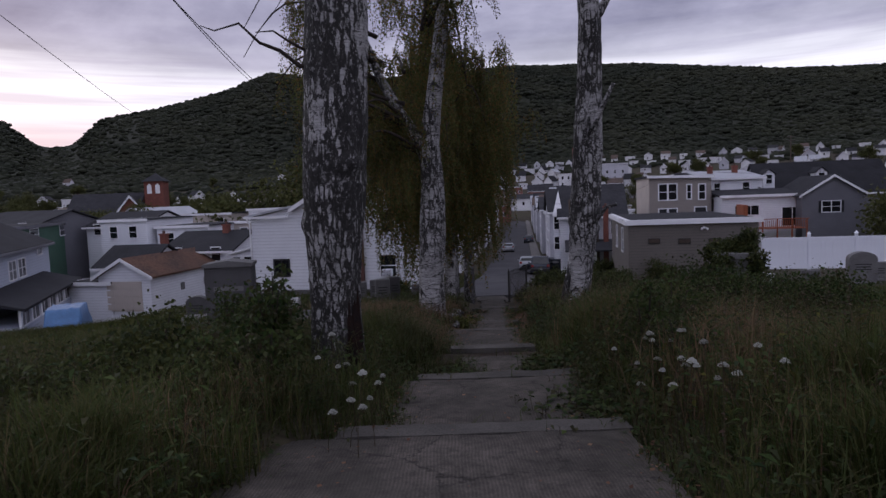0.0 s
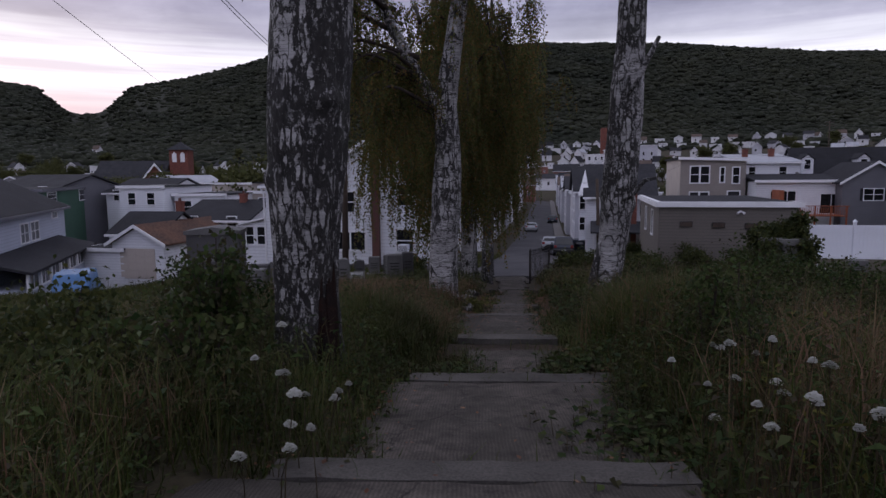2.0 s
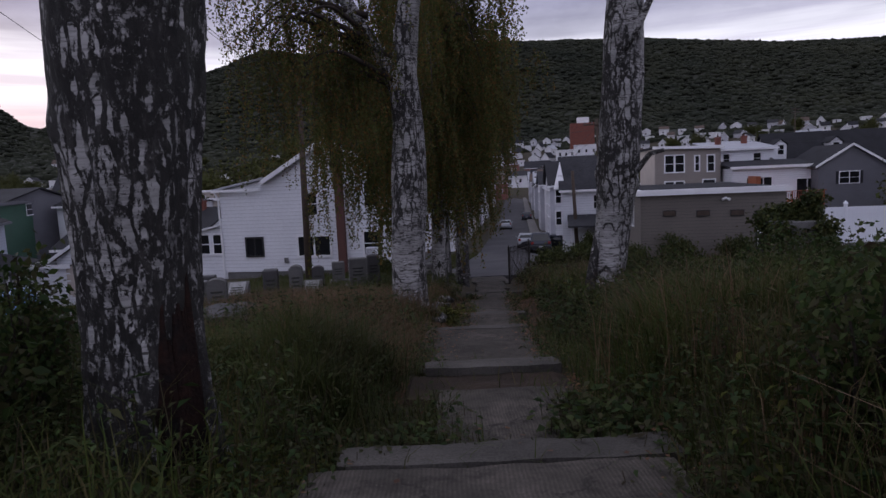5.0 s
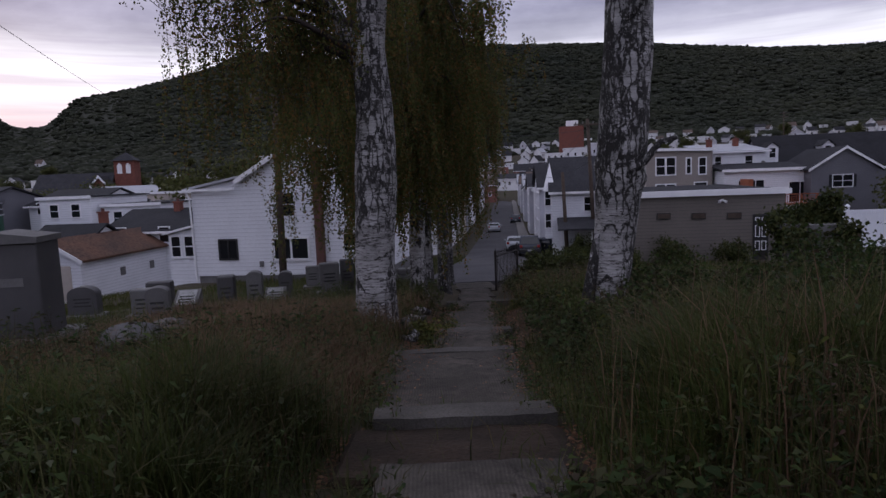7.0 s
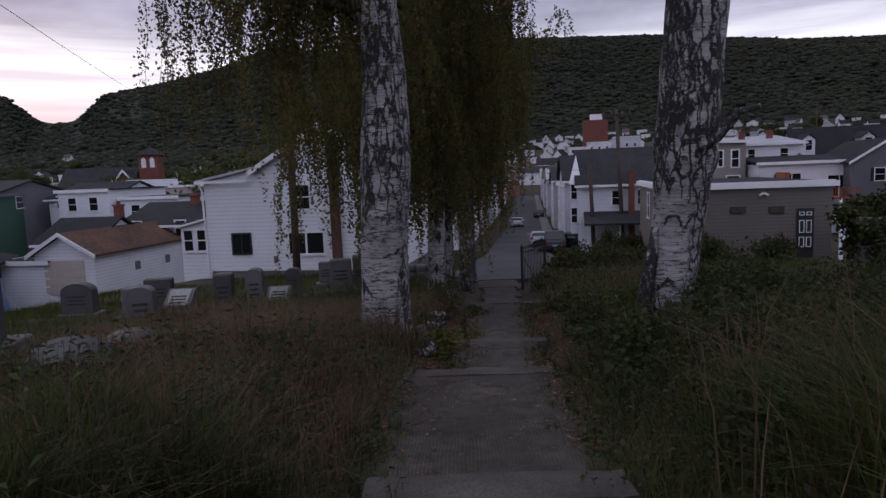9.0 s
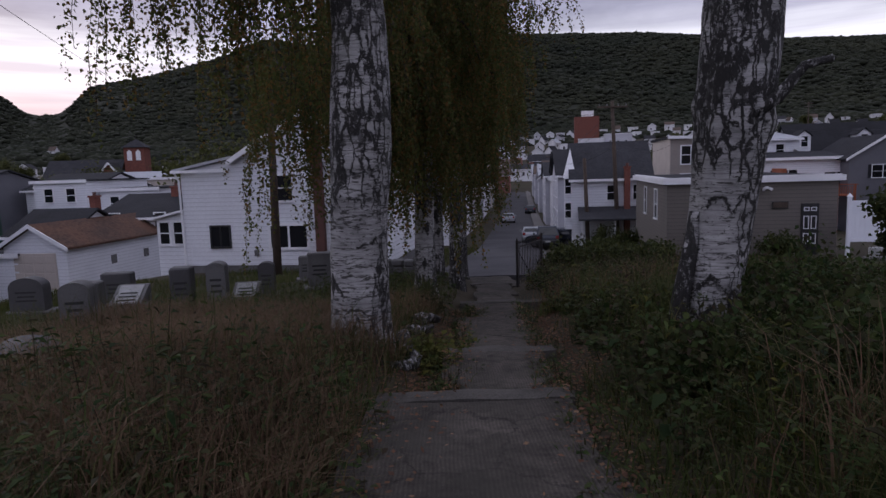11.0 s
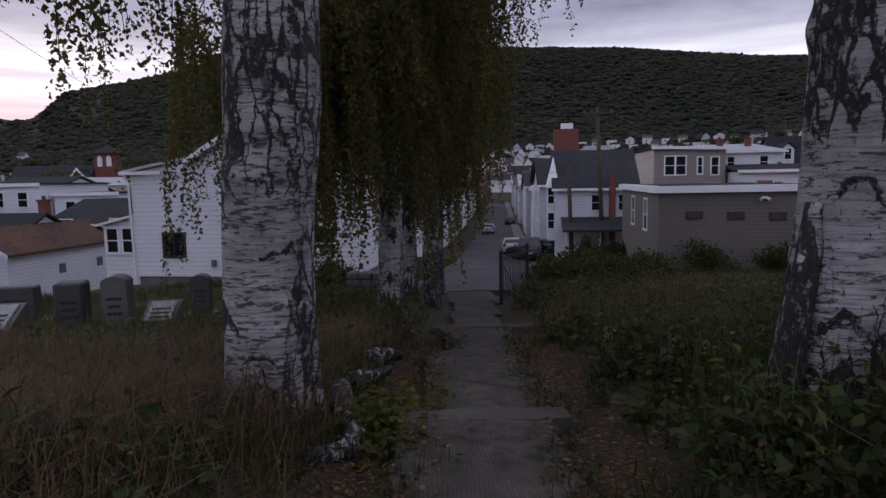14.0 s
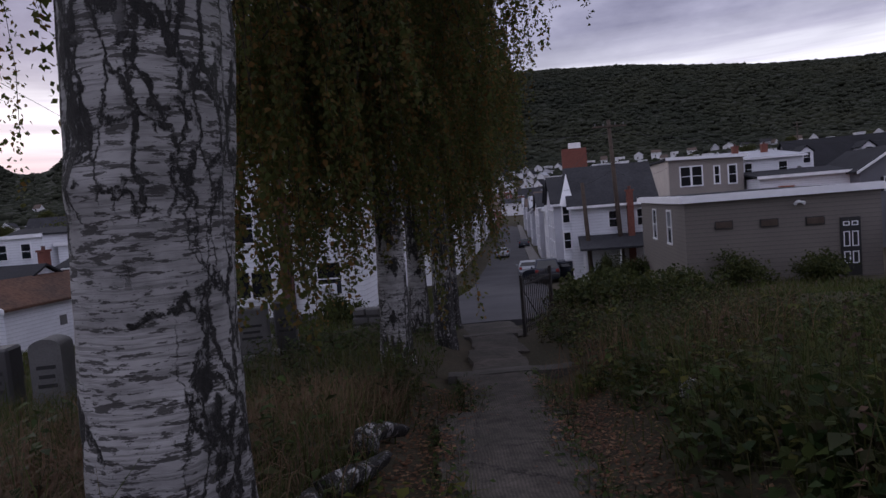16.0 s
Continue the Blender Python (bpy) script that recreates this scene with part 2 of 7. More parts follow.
    u = calc(t, "SQRT", calc(t, "ADD", calc(t, "MULTIPLY", d.outputs[0], d.outputs[0]), calc(t, "MULTIPLY", d.outputs[1], d.outputs[1])))
    pick = t.nodes.new("ShaderNodeSeparateXYZ")
    t.links.new(w.outputs["Color"], pick.inputs[0])
    brow = calc(t, "SUBTRACT", calc(t, "MULTIPLY_ADD", u, -0.09, 0.105), calc(t, "ABSOLUTE", calc(t, "ADD", d.outputs[2], calc(t, "MULTIPLY_ADD", u, 1.15, -0.24))))
    eye = calc(t, "SUBTRACT", 0.2, calc(t, "ADD", u, calc(t, "MULTIPLY", calc(t, "ABSOLUTE", calc(t, "ADD", d.outputs[2], 0.06)), 0.5)))
    scar = unit(calc(t, "MULTIPLY", calc(t, "MAXIMUM", brow, calc(t, "MULTIPLY", eye, 0.8)), 30.0))
    scar = calc(t, "MULTIPLY", scar, calc(t, "LESS_THAN", pick.outputs[0], chev))
    rough_edge = unit(above(noise_at(mapped(24, 13), 1.0, 5.0, 0.75), 0.40, 0.05))
    mask = calc(t, "MULTIPLY", calc(t, "MAXIMUM", furrow, scar), calc(t, "MULTIPLY_ADD", rough_edge, 0.75, 0.25))
    grain = noise_at(mapped(22, 9), 1.0, 7.0, 0.75)
    dark = ramp(t, grain, (0.36, (0.006, 0.005, 0.005)), (0.56 - 0.06 * ash, (0.017, 0.015, 0.014)), (0.67 - 0.08 * ash, (0.05, 0.045, 0.043)), (0.8 - 0.1 * ash, (0.2, 0.19, 0.185)))
    col = blend(t, calc(t, "MULTIPLY", small, 0.9), tone, (0.028, 0.025, 0.023))
    col = blend(t, mask, col, dark)
    green = ramp(t, noise_at(mapped(1, 0.6), 1.7, 5.0), (0.56, 0.0), (0.72, 0.55))
    col = blend(t, calc(t, "MULTIPLY", green, lichen), col, (0.13, 0.14, 0.10))
    t.links.new(col, p.inputs["Base Color"])
    p.inputs["Roughness"].default_value = 0.8
    h = calc(t, "ADD", calc(t, "MULTIPLY", mask, grain), calc(t, "MULTIPLY", thin, 0.12))
    b = node(t, "ShaderNodeBump", Strength=0.9, Distance=0.03)
    t.links.new(h, b.inputs["Height"])
    t.links.new(b.outputs[0], p.inputs["Normal"])
    return m


def glass_pane(name):
    m = bpy.data.materials.new(name)
    m.use_nodes = True
    p = m.node_tree.nodes["Principled BSDF"]
    p.inputs["Base Color"].default_value = (0.012, 0.013, 0.016, 1)
    p.inputs["Roughness"].default_value = 0.06
    p.inputs["Specular IOR Level"].default_value = 0.5
    return m


def glowing(name, col, power):
    m = bpy.data.materials.new(name)
    m.use_nodes = True
    p = m.node_tree.nodes["Principled BSDF"]
    p.inputs["Base Color"].default_value = (*col, 1)
    p.inputs["Emission Color"].default_value = (*col, 1)
    p.inputs["Emission Strength"].default_value = power
    return m


def forest_floor(t, co, col, height):
    """Woods on the far hills, lighter clearings and the bare scar."""
    n = node(t, "ShaderNodeTexNoise", Scale=0.012, Detail=6.0, Roughness=0.6)
    t.links.new(co, n.inputs["Vector"])
    col = blend(t, ramp(t, n.outputs[0], (0.5, 0.0), (0.7, 0.6)), col, (0.06, 0.058, 0.03))
    return col, height


def each_crown(t, co, col, height):
    """Every crown of the woods has its own tone."""
    isl = t.nodes.new("ShaderNodeNewGeometry").outputs["Random Per Island"]
    return blend(t, 1.0, col, ramp(t, isl, (0.0, 0.75), (1.0, 1.1)), "MULTIPLY"), height


M = {}
M["soil"] = mat("meadow_soil", (0.04, 0.036, 0.02), (0.06, 0.046, 0.03), 0.6, 0.95, 0.6, fine=14.0, grime=0.5, extra=forest_floor)
M["earth"] = mat("leafy_earth", (0.03, 0.022, 0.016), (0.055, 0.037, 0.026), 2.0, 0.95, 0.8, fine=30.0, grime=0.5)
M["concrete"] = mat("old_concrete", (0.13, 0.112, 0.096), (0.06, 0.052, 0.044), 1.3, 0.92, 0.35, fine=90.0, grime=0.35, per=0.15, extra=broom)
M["curb"] = mat("concrete_nosing", (0.115, 0.105, 0.094), (0.06, 0.055, 0.049), 1.6, 0.92, 0.4, fine=60.0, grime=0.4, per=0.12)
M["asphalt"] = mat("worn_asphalt", (0.058, 0.056, 0.06), (0.09, 0.087, 0.092), 0.25, 0.93, 0.3, fine=25.0, grime=0.25)
M["paving"] = mat("sidewalk", (0.2, 0.19, 0.18), (0.15, 0.14, 0.135), 0.5, 0.92, 0.2, fine=30.0)
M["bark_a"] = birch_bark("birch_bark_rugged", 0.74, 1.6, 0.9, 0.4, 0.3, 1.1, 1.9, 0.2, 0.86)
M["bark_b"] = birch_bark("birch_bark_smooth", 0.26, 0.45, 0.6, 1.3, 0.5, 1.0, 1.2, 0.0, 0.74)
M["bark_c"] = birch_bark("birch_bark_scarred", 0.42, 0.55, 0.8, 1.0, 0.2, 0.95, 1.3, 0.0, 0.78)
# reddish rot, its near-black tone standing for shade inside the hollow
M["rot"] = mat("rotten_wood_shade", (0.022, 0.009, 0.006), (0.006, 0.004, 0.004), 9.0, 0.95, 0.9, fine=45.0, grime=0.6)
M["twig"] = mat("dark_twigs", (0.045, 0.035, 0.03), (0.03, 0.024, 0.022), 6.0, 0.9, 0.3)
M["leaf"] = leafy("birch_leaves", (0.075, 0.092, 0.03), (0.10, 0.118, 0.036), (0.12, 0.128, 0.04), (0.15, 0.12, 0.042), (0.23, 0.125, 0.044), (0.105, 0.12, 0.036), (0.085, 0.105, 0.034), through_light=0.5)
M["leaf_far"] = leafy("tree_leaves", (0.03, 0.042, 0.016), (0.05, 0.065, 0.022), (0.07, 0.08, 0.026), (0.09, 0.09, 0.03))
M["wood_far"] = mat("hill_woods", (0.034, 0.037, 0.022), (0.021, 0.026, 0.017), 0.011, 0.95, 0.2, fine=0.12, grime=0.3, extra=each_crown)
M["olive"] = leafy("olive_tree_leaves", (0.06, 0.07, 0.024), (0.085, 0.092, 0.032), (0.11, 0.11, 0.04), (0.07, 0.082, 0.028))
M["hill"] = mat("hill_floor", (0.024, 0.027, 0.018), (0.03, 0.032, 0.021), 0.02, 0.95, 0.2, fine=0.3, grime=0.3)
M["grass"] = leafy("meadow_grass", (0.033, 0.048, 0.013), (0.056, 0.076, 0.019), (0.076, 0.096, 0.026), (0.1, 0.092, 0.034), (0.05, 0.072, 0.019), (0.15, 0.118, 0.056))
M["dry"] = leafy("dry_grass", (0.19, 0.115, 0.075), (0.13, 0.08, 0.05), (0.23, 0.155, 0.1), (0.1, 0.08, 0.036))
M["lawn"] = leafy("short_grass", (0.035, 0.06, 0.016), (0.05, 0.08, 0.02), (0.065, 0.09, 0.026))
M["weed"] = leafy("weed_leaves", (0.022, 0.042, 0.014), (0.035, 0.06, 0.018), (0.06, 0.092, 0.026), (0.075, 0.07, 0.032), (0.03, 0.05, 0.016), (0.085, 0.112, 0.034), (0.055, 0.04, 0.026), (0.04, 0.068, 0.02))
M["yellow"] = leafy("yellowing_leaves", (0.07, 0.085, 0.018), (0.12, 0.11, 0.025), (0.05, 0.07, 0.018))
M["stem"] = leafy("weed_stems", (0.06, 0.06, 0.03), (0.1, 0.08, 0.05), (0.05, 0.035, 0.025))
M["umbel"] = leafy("white_umbels", (0.5, 0.5, 0.46), (0.62, 0.62, 0.58), (0.34, 0.36, 0.28), rough=0.8)
M["seed"] = leafy("brown_seed_heads", (0.1, 0.06, 0.045), (0.07, 0.045, 0.035), (0.14, 0.09, 0.06))
M["litter"] = leafy("fallen_leaves", (0.14, 0.068, 0.042), (0.22, 0.11, 0.065), (0.09, 0.052, 0.036), (0.31, 0.19, 0.11), (0.16, 0.08, 0.048), (0.10, 0.056, 0.038))
M["granite"] = mat("grey_granite", (0.17, 0.165, 0.165), (0.12, 0.115, 0.115), 2.0, 0.8, 0.3, fine=110.0, grime=0.35, per=0.25)
M["granite_dark"] = mat("dark_granite", (0.07, 0.067, 0.07), (0.045, 0.043, 0.046), 1.5, 0.65, 0.2, fine=120.0, grime=0.3)
M["marble"] = mat("pale_marble", (0.42, 0.42, 0.42), (0.28, 0.28, 0.27), 3.0, 0.7, 0.2, fine=60.0, grime=0.35, per=0.2)
M["ink"] = mat("worn_lettering", (0.05, 0.05, 0.05), None, 5.0, 0.9, 0.1)
M["iron"] = mat("black_iron", (0.018, 0.018, 0.02), (0.035, 0.025, 0.02), 6.0, 0.6, 0.3, metal=0.3, fine=60.0)
M["pole"] = mat("weathered_pole", (0.06, 0.045, 0.036), (0.095, 0.072, 0.058), 2.0, 0.9, 0.5, fine=30.0)
M["wire"] = mat("cable", (0.02, 0.02, 0.022), None, 5.0, 0.7, 0.0)
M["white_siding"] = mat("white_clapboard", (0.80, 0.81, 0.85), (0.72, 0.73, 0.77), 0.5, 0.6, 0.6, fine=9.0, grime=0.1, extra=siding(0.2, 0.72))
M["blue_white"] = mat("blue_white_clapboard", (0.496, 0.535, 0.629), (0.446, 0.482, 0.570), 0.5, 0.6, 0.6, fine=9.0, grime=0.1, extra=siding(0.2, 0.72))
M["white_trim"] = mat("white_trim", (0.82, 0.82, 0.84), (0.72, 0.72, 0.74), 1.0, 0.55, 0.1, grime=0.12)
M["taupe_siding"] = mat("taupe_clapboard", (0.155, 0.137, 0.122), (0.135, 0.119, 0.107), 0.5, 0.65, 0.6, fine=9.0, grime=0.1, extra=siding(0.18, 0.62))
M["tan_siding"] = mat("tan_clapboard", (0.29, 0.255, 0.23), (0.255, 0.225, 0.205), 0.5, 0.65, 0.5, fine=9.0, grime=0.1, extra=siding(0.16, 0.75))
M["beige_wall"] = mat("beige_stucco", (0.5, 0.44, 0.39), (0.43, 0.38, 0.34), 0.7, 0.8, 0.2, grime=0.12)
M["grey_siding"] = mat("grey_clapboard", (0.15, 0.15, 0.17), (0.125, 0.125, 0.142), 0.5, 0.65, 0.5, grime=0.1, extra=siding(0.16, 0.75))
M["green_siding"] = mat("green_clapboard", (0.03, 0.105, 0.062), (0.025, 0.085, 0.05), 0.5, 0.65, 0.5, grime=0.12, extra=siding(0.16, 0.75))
M["brick"] = mat("red_brick", (0.22, 0.085, 0.065), (0.16, 0.065, 0.052), 1.2, 0.9, 0.3, fine=12.0, grime=0.35)
M["shingle"] = mat("grey_shingles", (0.05, 0.05, 0.056), (0.033, 0.033, 0.037), 0.7, 0.92, 0.5, fine=7.0, grime=0.35, per=0.2)
M["dark_roof"] = mat("dark_shingles", (0.031, 0.031, 0.036), (0.022, 0.022, 0.025), 0.7, 0.9, 0.5, fine=7.0, grime=0.3, per=0.2)
M["rust_roof"] = mat("brown_mossy_shingles", (0.13, 0.07, 0.048), (0.075, 0.05, 0.04), 0.5, 0.92, 0.6, fine=6.0, grime=0.45)
M["metal_roof"] = mat("pale_metal_roof", (0.42, 0.43, 0.46), (0.33, 0.34, 0.37), 0.4, 0.45, 0.2, metal=0.3, grime=0.2)
M["vinyl"] = mat("white_vinyl", (0.8, 0.82, 0.88), (0.74, 0.76, 0.82), 0.8, 0.45, 0.05, grime=0.1)
M["deck"] = mat("orange_stained_deck", (0.32, 0.085, 0.03), (0.24, 0.065, 0.026), 2.0, 0.7, 0.2)
M["rust_pipe"] = mat("brown_downpipe", (0.12, 0.05, 0.04), (0.09, 0.04, 0.034), 2.0, 0.8, 0.2)
M["black_paint"] = mat("black_paint", (0.015, 0.015, 0.016), None, 3.0, 0.4, 0.05)
M["glass"] = glass_pane("dark_window_glass")
M["car_dark"] = mat("dark_blue_car_paint", (0.022, 0.026, 0.038), (0.028, 0.032, 0.045), 1.0, 0.25, 0.0, metal=0.4, grime=0.1)
M["car_grey"] = mat("silver_car_paint", (0.3, 0.31, 0.33), (0.26, 0.27, 0.29), 1.0, 0.3, 0.0, metal=0.5, grime=0.1)
M["tyre"] = mat("tyre_rubber", (0.02, 0.02, 0.02), None, 8.0, 0.9, 0.2)
M["lamp_red"] = mat("red_tail_lens", (0.25, 0.012, 0.012), None, 5.0, 0.2, 0.0)
M["chrome"] = mat("dull_chrome", (0.45, 0.45, 0.47), None, 5.0, 0.25, 0.0, metal=1.0)
M["tarp"] = mat("blue_tarp", (0.05, 0.15, 0.32), (0.035, 0.11, 0.25), 1.2, 0.45, 0.5, fine=5.0, grime=0.2)
M["warm_lamp"] = glowing("warm_window_light", (1.0, 0.34, 0.12), 1.6)
HUES = [(0.74, 0.74, 0.77), (0.8, 0.8, 0.82), (0.42, 0.41, 0.43), (0.5, 0.44, 0.38), (0.3, 0.3, 0.33), (0.24, 0.1, 0.08), (0.55, 0.55, 0.6), (0.36, 0.34, 0.3)]
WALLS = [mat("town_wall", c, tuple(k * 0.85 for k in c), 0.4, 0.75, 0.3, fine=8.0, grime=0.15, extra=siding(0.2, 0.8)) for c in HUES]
ROOFS = [M["shingle"], M["dark_roof"], M["metal_roof"], M["shingle"], mat("brown_town_roof", (0.13, 0.095, 0.08), (0.09, 0.07, 0.06), 0.6, 0.9, 0.4, fine=7.0)]

# ---- building helpers ----


class Geo:
    """Collects the faces of one mesh."""

    def __init__(self):
        self.v, self.f, self.n = [], [], 0

    def add(self, verts, faces):
        verts = np.asarray(verts, float).reshape(-1, 3)
        self.v.append(verts)
        self.f.extend(tuple(i + self.n for i in f) for f in faces)
        self.n += len(verts)
        return self

    def box(self, x0, x1, y0, y1, z0, z1, bevel=0.0):
        b = min(bevel, abs(x1 - x0) / 3, abs(y1 - y0) / 3, abs(z1 - z0) / 3)
        if b <= 0:
            v = [(x, y, z) for z in (z0, z1) for y in (y0, y1) for x in (x0, x1)]
            return self.add(v, [(0, 2, 3, 1), (4, 5, 7, 6), (0, 1, 5, 4), (1, 3, 7, 5), (3, 2, 6, 7), (2, 0, 4, 6)])
        rings = []
        for z, k in ((z0, b), (z0 + b, 0), (z1 - b, 0), (z1, b)):
            rings += [(x0 + k, y0 + b, z), (x0 + b, y0 + k, z), (x1 - b, y0 + k, z), (x1 - k, y0 + b, z),
                      (x1 - k, y1 - b, z), (x1 - b, y1 - k, z), (x0 + b, y1 - k, z), (x0 + k, y1 - b, z)]
        f = [tuple(range(7, -1, -1)), tuple(range(24, 32))]
        f += [(r * 8 + i, r * 8 + (i + 1) % 8, r * 8 + 8 + (i + 1) % 8, r * 8 + 8 + i) for r in range(3) for i in range(8)]
        return self.add(rings, f)

    def prism(self, poly, y0, y1):
        """A polygon in x and z, drawn out along y."""
        n = len(poly)
        v = [(x, y0, z) for x, z in poly] + [(x, y1, z) for x, z in poly]
        f = [tuple(range(n)), tuple(range(2 * n - 1, n - 1, -1))] + [(i, i + n, (i + 1) % n + n, (i + 1) % n) for i in range(n)]
        return self.add(v, f)

    def side(self, poly, x0, x1):
        """A polygon in y and z, drawn out along x."""
        n = len(poly)
        v = [(x0, y, z) for y, z in poly] + [(x1, y, z) for y, z in poly]
        f = [tuple(range(n - 1, -1, -1)), tuple(range(n, 2 * n))] + [(i, (i + 1) % n, (i + 1) % n + n, i + n) for i in range(n)]
        return self.add(v, f)

    def tube(self, pts, radii, seg=8, rough=0.0, cap=True):
        pts = [Vector(p) for p in pts]
        n = len(pts)
        radii = [radii] * n if isinstance(radii, (int, float)) else radii
        v, f = [], []
        side = None
        for i, p in enumerate(pts):
            d = (pts[min(i + 1, n - 1)] - pts[max(i - 1, 0)]).normalized()
            if side is None:
                side = d.orthogonal().normalized()
            side = (side - d * side.dot(d)).normalized()
            up = d.cross(side)
            for k in range(seg):
                a = 2 * math.pi * k / seg
                r = radii[i] * (1 + rough * noise.noise(Vector((math.cos(a) * 1.5, math.sin(a) * 1.5, i * 0.35)) + p))
                v.append(p + side * (r * math.cos(a)) + up * (r * math.sin(a)))
        for i in range(n - 1):
            for k in range(seg):
                f.append((i * seg + k, i * seg + (k + 1) % seg, (i + 1) * seg + (k + 1) % seg, (i + 1) * seg + k))
        if cap:
            f += [tuple(range(seg - 1, -1, -1)), tuple(range((n - 1) * seg, n * seg))]
        return self.add([tuple(p) for p in v], f)

    def mesh(self, name, material, smooth=False):
        me = bpy.data.meshes.new(name)
        me.from_pydata(np.concatenate(self.v).tolist() if self.v else [], [], self.f)
        me.materials.append(material)
        if smooth:
            me.polygons.foreach_set("use_smooth", [True] * len(me.polygons))
        me.update()
        return me


def part(name, geo, material, parent, label="", smooth=False):
    ob = new(name, geo if isinstance(geo, bpy.types.Mesh) else geo.mesh(name, material, smooth))
    ob.parent = parent
    return tagged(ob, label) if label else ob


def thing(name, at, label, category, group="", kind=""):
    ob = new(name)
    ob.empty_display_size = 0.2
    ob.matrix_basis = at
    return tagged(ob, label, category, group, kind)


def solo(name, geo, material, at, label, category, group="", kind="", smooth=False):
    ob = new(name, geo if isinstance(geo, bpy.types.Mesh) else geo.mesh(name, material, smooth))
    ob.matrix_basis = at
    return tagged(ob, label, category, group, kind)


# ---- the lie of the land ----


def path_x(y):
    return -0.1 + 0.077 * y


def grade(y):
    return np.interp(y, [-400, 0, 31, 60, 90, 140, 200, 300, 450], [48, 0.06, -3.66, -6.4, -7.6, -8.2, -7.4, 0, 17])


AZ = [-180, -60, -40, -34.7, -33.3, -32.3, -29.9, -28.9, -27.8, -24, -21.3, -18, -14.8, -11.9, -8, -3, 6.5, 17, 28.4, 34.5, 60, 180]
EL = [4, 6, 7.0, 6.4, 5.1, 4.5, 4.7, 5.8, 6.8, 7.6, 8.3, 9.3, 10.6, 10.3, 10.0, 10.2, 10.7, 10.1, 8.5, 8.0, 8, 4]


def hill(x, y):
    """Height of the ridge that closes the valley, and the share of it at this place."""
    r = np.hypot(x, y)
    top = 1.37 + 900 * np.tan(np.radians(np.interp(np.degrees(np.arctan2(x, y)), AZ, EL)))
    k = np.clip((r - 430) / 470, 0, 1)
    return top, k * k * (3 - 2 * k), r


def land(x, y):
    x, y = np.asarray(x, float), np.asarray(y, float)
    top, k, r = hill(x, y)
    near = grade(np.where(r > 150, np.where(y > -20, r, y), y))
    z = near * (1 - k) + np.where(r > 900, top * np.clip(1 - (r - 900) / 900, 0.2, 1), top) * k
    az = np.degrees(np.arctan2(x, y))
    z = z + np.clip((r - 190) / 260, 0, 1) * 5 * np.clip((az + 4) / 22, 0, 1) * (1 - k) * (np.abs(az) < 90)
    d = x - path_x(y)
    cem = np.clip((32.5 - y) / 2.5, 0, 1) * np.clip((60 - np.abs(d)) / 20, 0, 1)
    edge = np.interp(y, [3.5, 5.2, 9, 10.2, 13.4, 14.0, 21, 21.5], [1.5, 0.95, 0.65, 0.95, 0.95, 0.58, 0.58, 0.45])
    bank = np.clip((np.abs(d) - edge) / 0.95, 0, 1)
    z = z + cem * (-0.11 + 0.30 * bank * bank * (3 - 2 * bank) - 0.05 * np.clip(-d - 4.5, 0, 25))
    z = z + cem * bank * (0.05 * np.sin(x * 1.3 + y * 0.7) + 0.04 * np.sin(y * 1.9 - x * 0.8))
    z = z - 1.9 * np.clip((-x - 13) / 9, 0, 1) * np.clip((y - 27) / 9, 0, 1) * np.clip((95 - y) / 30, 0, 1)
    road = np.clip((3.4 - np.abs(x - road_x(y))) / 0.6, 0, 1) * np.clip((y - 29.5) / 2, 0, 1) * np.clip((205 - y) / 5, 0, 1)
    return z - 0.12 * road


def road_x(y):
    return 2.3 + 0.118 * (np.asarray(y, float) - 31)


def at_land(x, y):
    return float(land(x, y))


def make_ground():
    u = np.linspace(-1, 1, 330)
    xs = 0.6 + np.sinh(u * 6.3) / np.sinh(6.3) * 1750
    v = np.linspace(-0.74, 1, 330)
    ys = 12 + np.sinh(v * 6.3) / np.sinh(6.3) * 1750
    gx, gy = np.meshgrid(xs, ys)
    gz = land(gx, gy)
    n = len(xs)
    me = bpy.data.meshes.new("ground")
    me.from_pydata(np.stack([gx, gy, gz], -1).reshape(-1, 3).tolist(), [],
                   [(j * n + i, j * n + i + 1, (j + 1) * n + i + 1, (j + 1) * n + i) for j in range(len(ys) - 1) for i in range(n - 1)])
    me.materials.append(M["soil"])
    me.materials.append(M["hill"])
    far = np.hypot(gx, gy)[:-1, :-1].ravel() > 400
    me.polygons.foreach_set("material_index", far.astype(np.int32))
    me.polygons.foreach_set("use_smooth", [True] * len(me.polygons))
    tagged(new("ground", me), "overgrown grassy hillside falling to a valley town and wooded ridges", "ground", kind="structure")


make_ground()


def strip(y0, y1, step, x_of, half, lift, thick=0.25):
    """A ribbon of road that follows the fall of the land."""
    g = Geo()
    ys = np.arange(y0, y1 + step / 2, step)
    v = []
    for y in ys:
        c, z = float(x_of(y)), float(grade(y)) + lift
        v += [(c - half, y, z - thick), (c - half, y, z), (c, y, z + 0.05), (c + half, y, z), (c + half, y, z - thick)]
    f = [(i * 5 + k, i * 5 + k + 1, i * 5 + k + 6, i * 5 + k + 5) for i in range(len(ys) - 1) for k in range(4)]
    f += [(0, 4, 3, 2, 1)]
    return g.add(v, f)


solo("road", strip(31.0, 205, 4, road_x, 2.6, 0.02), M["asphalt"], Matrix(), "narrow worn asphalt street running downhill", "road", kind="structure")
solo("pavement", strip(62.0, 205, 4, lambda y: road_x(y) + 3.3, 0.65, 0.12), M["paving"], Matrix(), "raised concrete sidewalk with kerb along the street", "pavement", kind="structure")

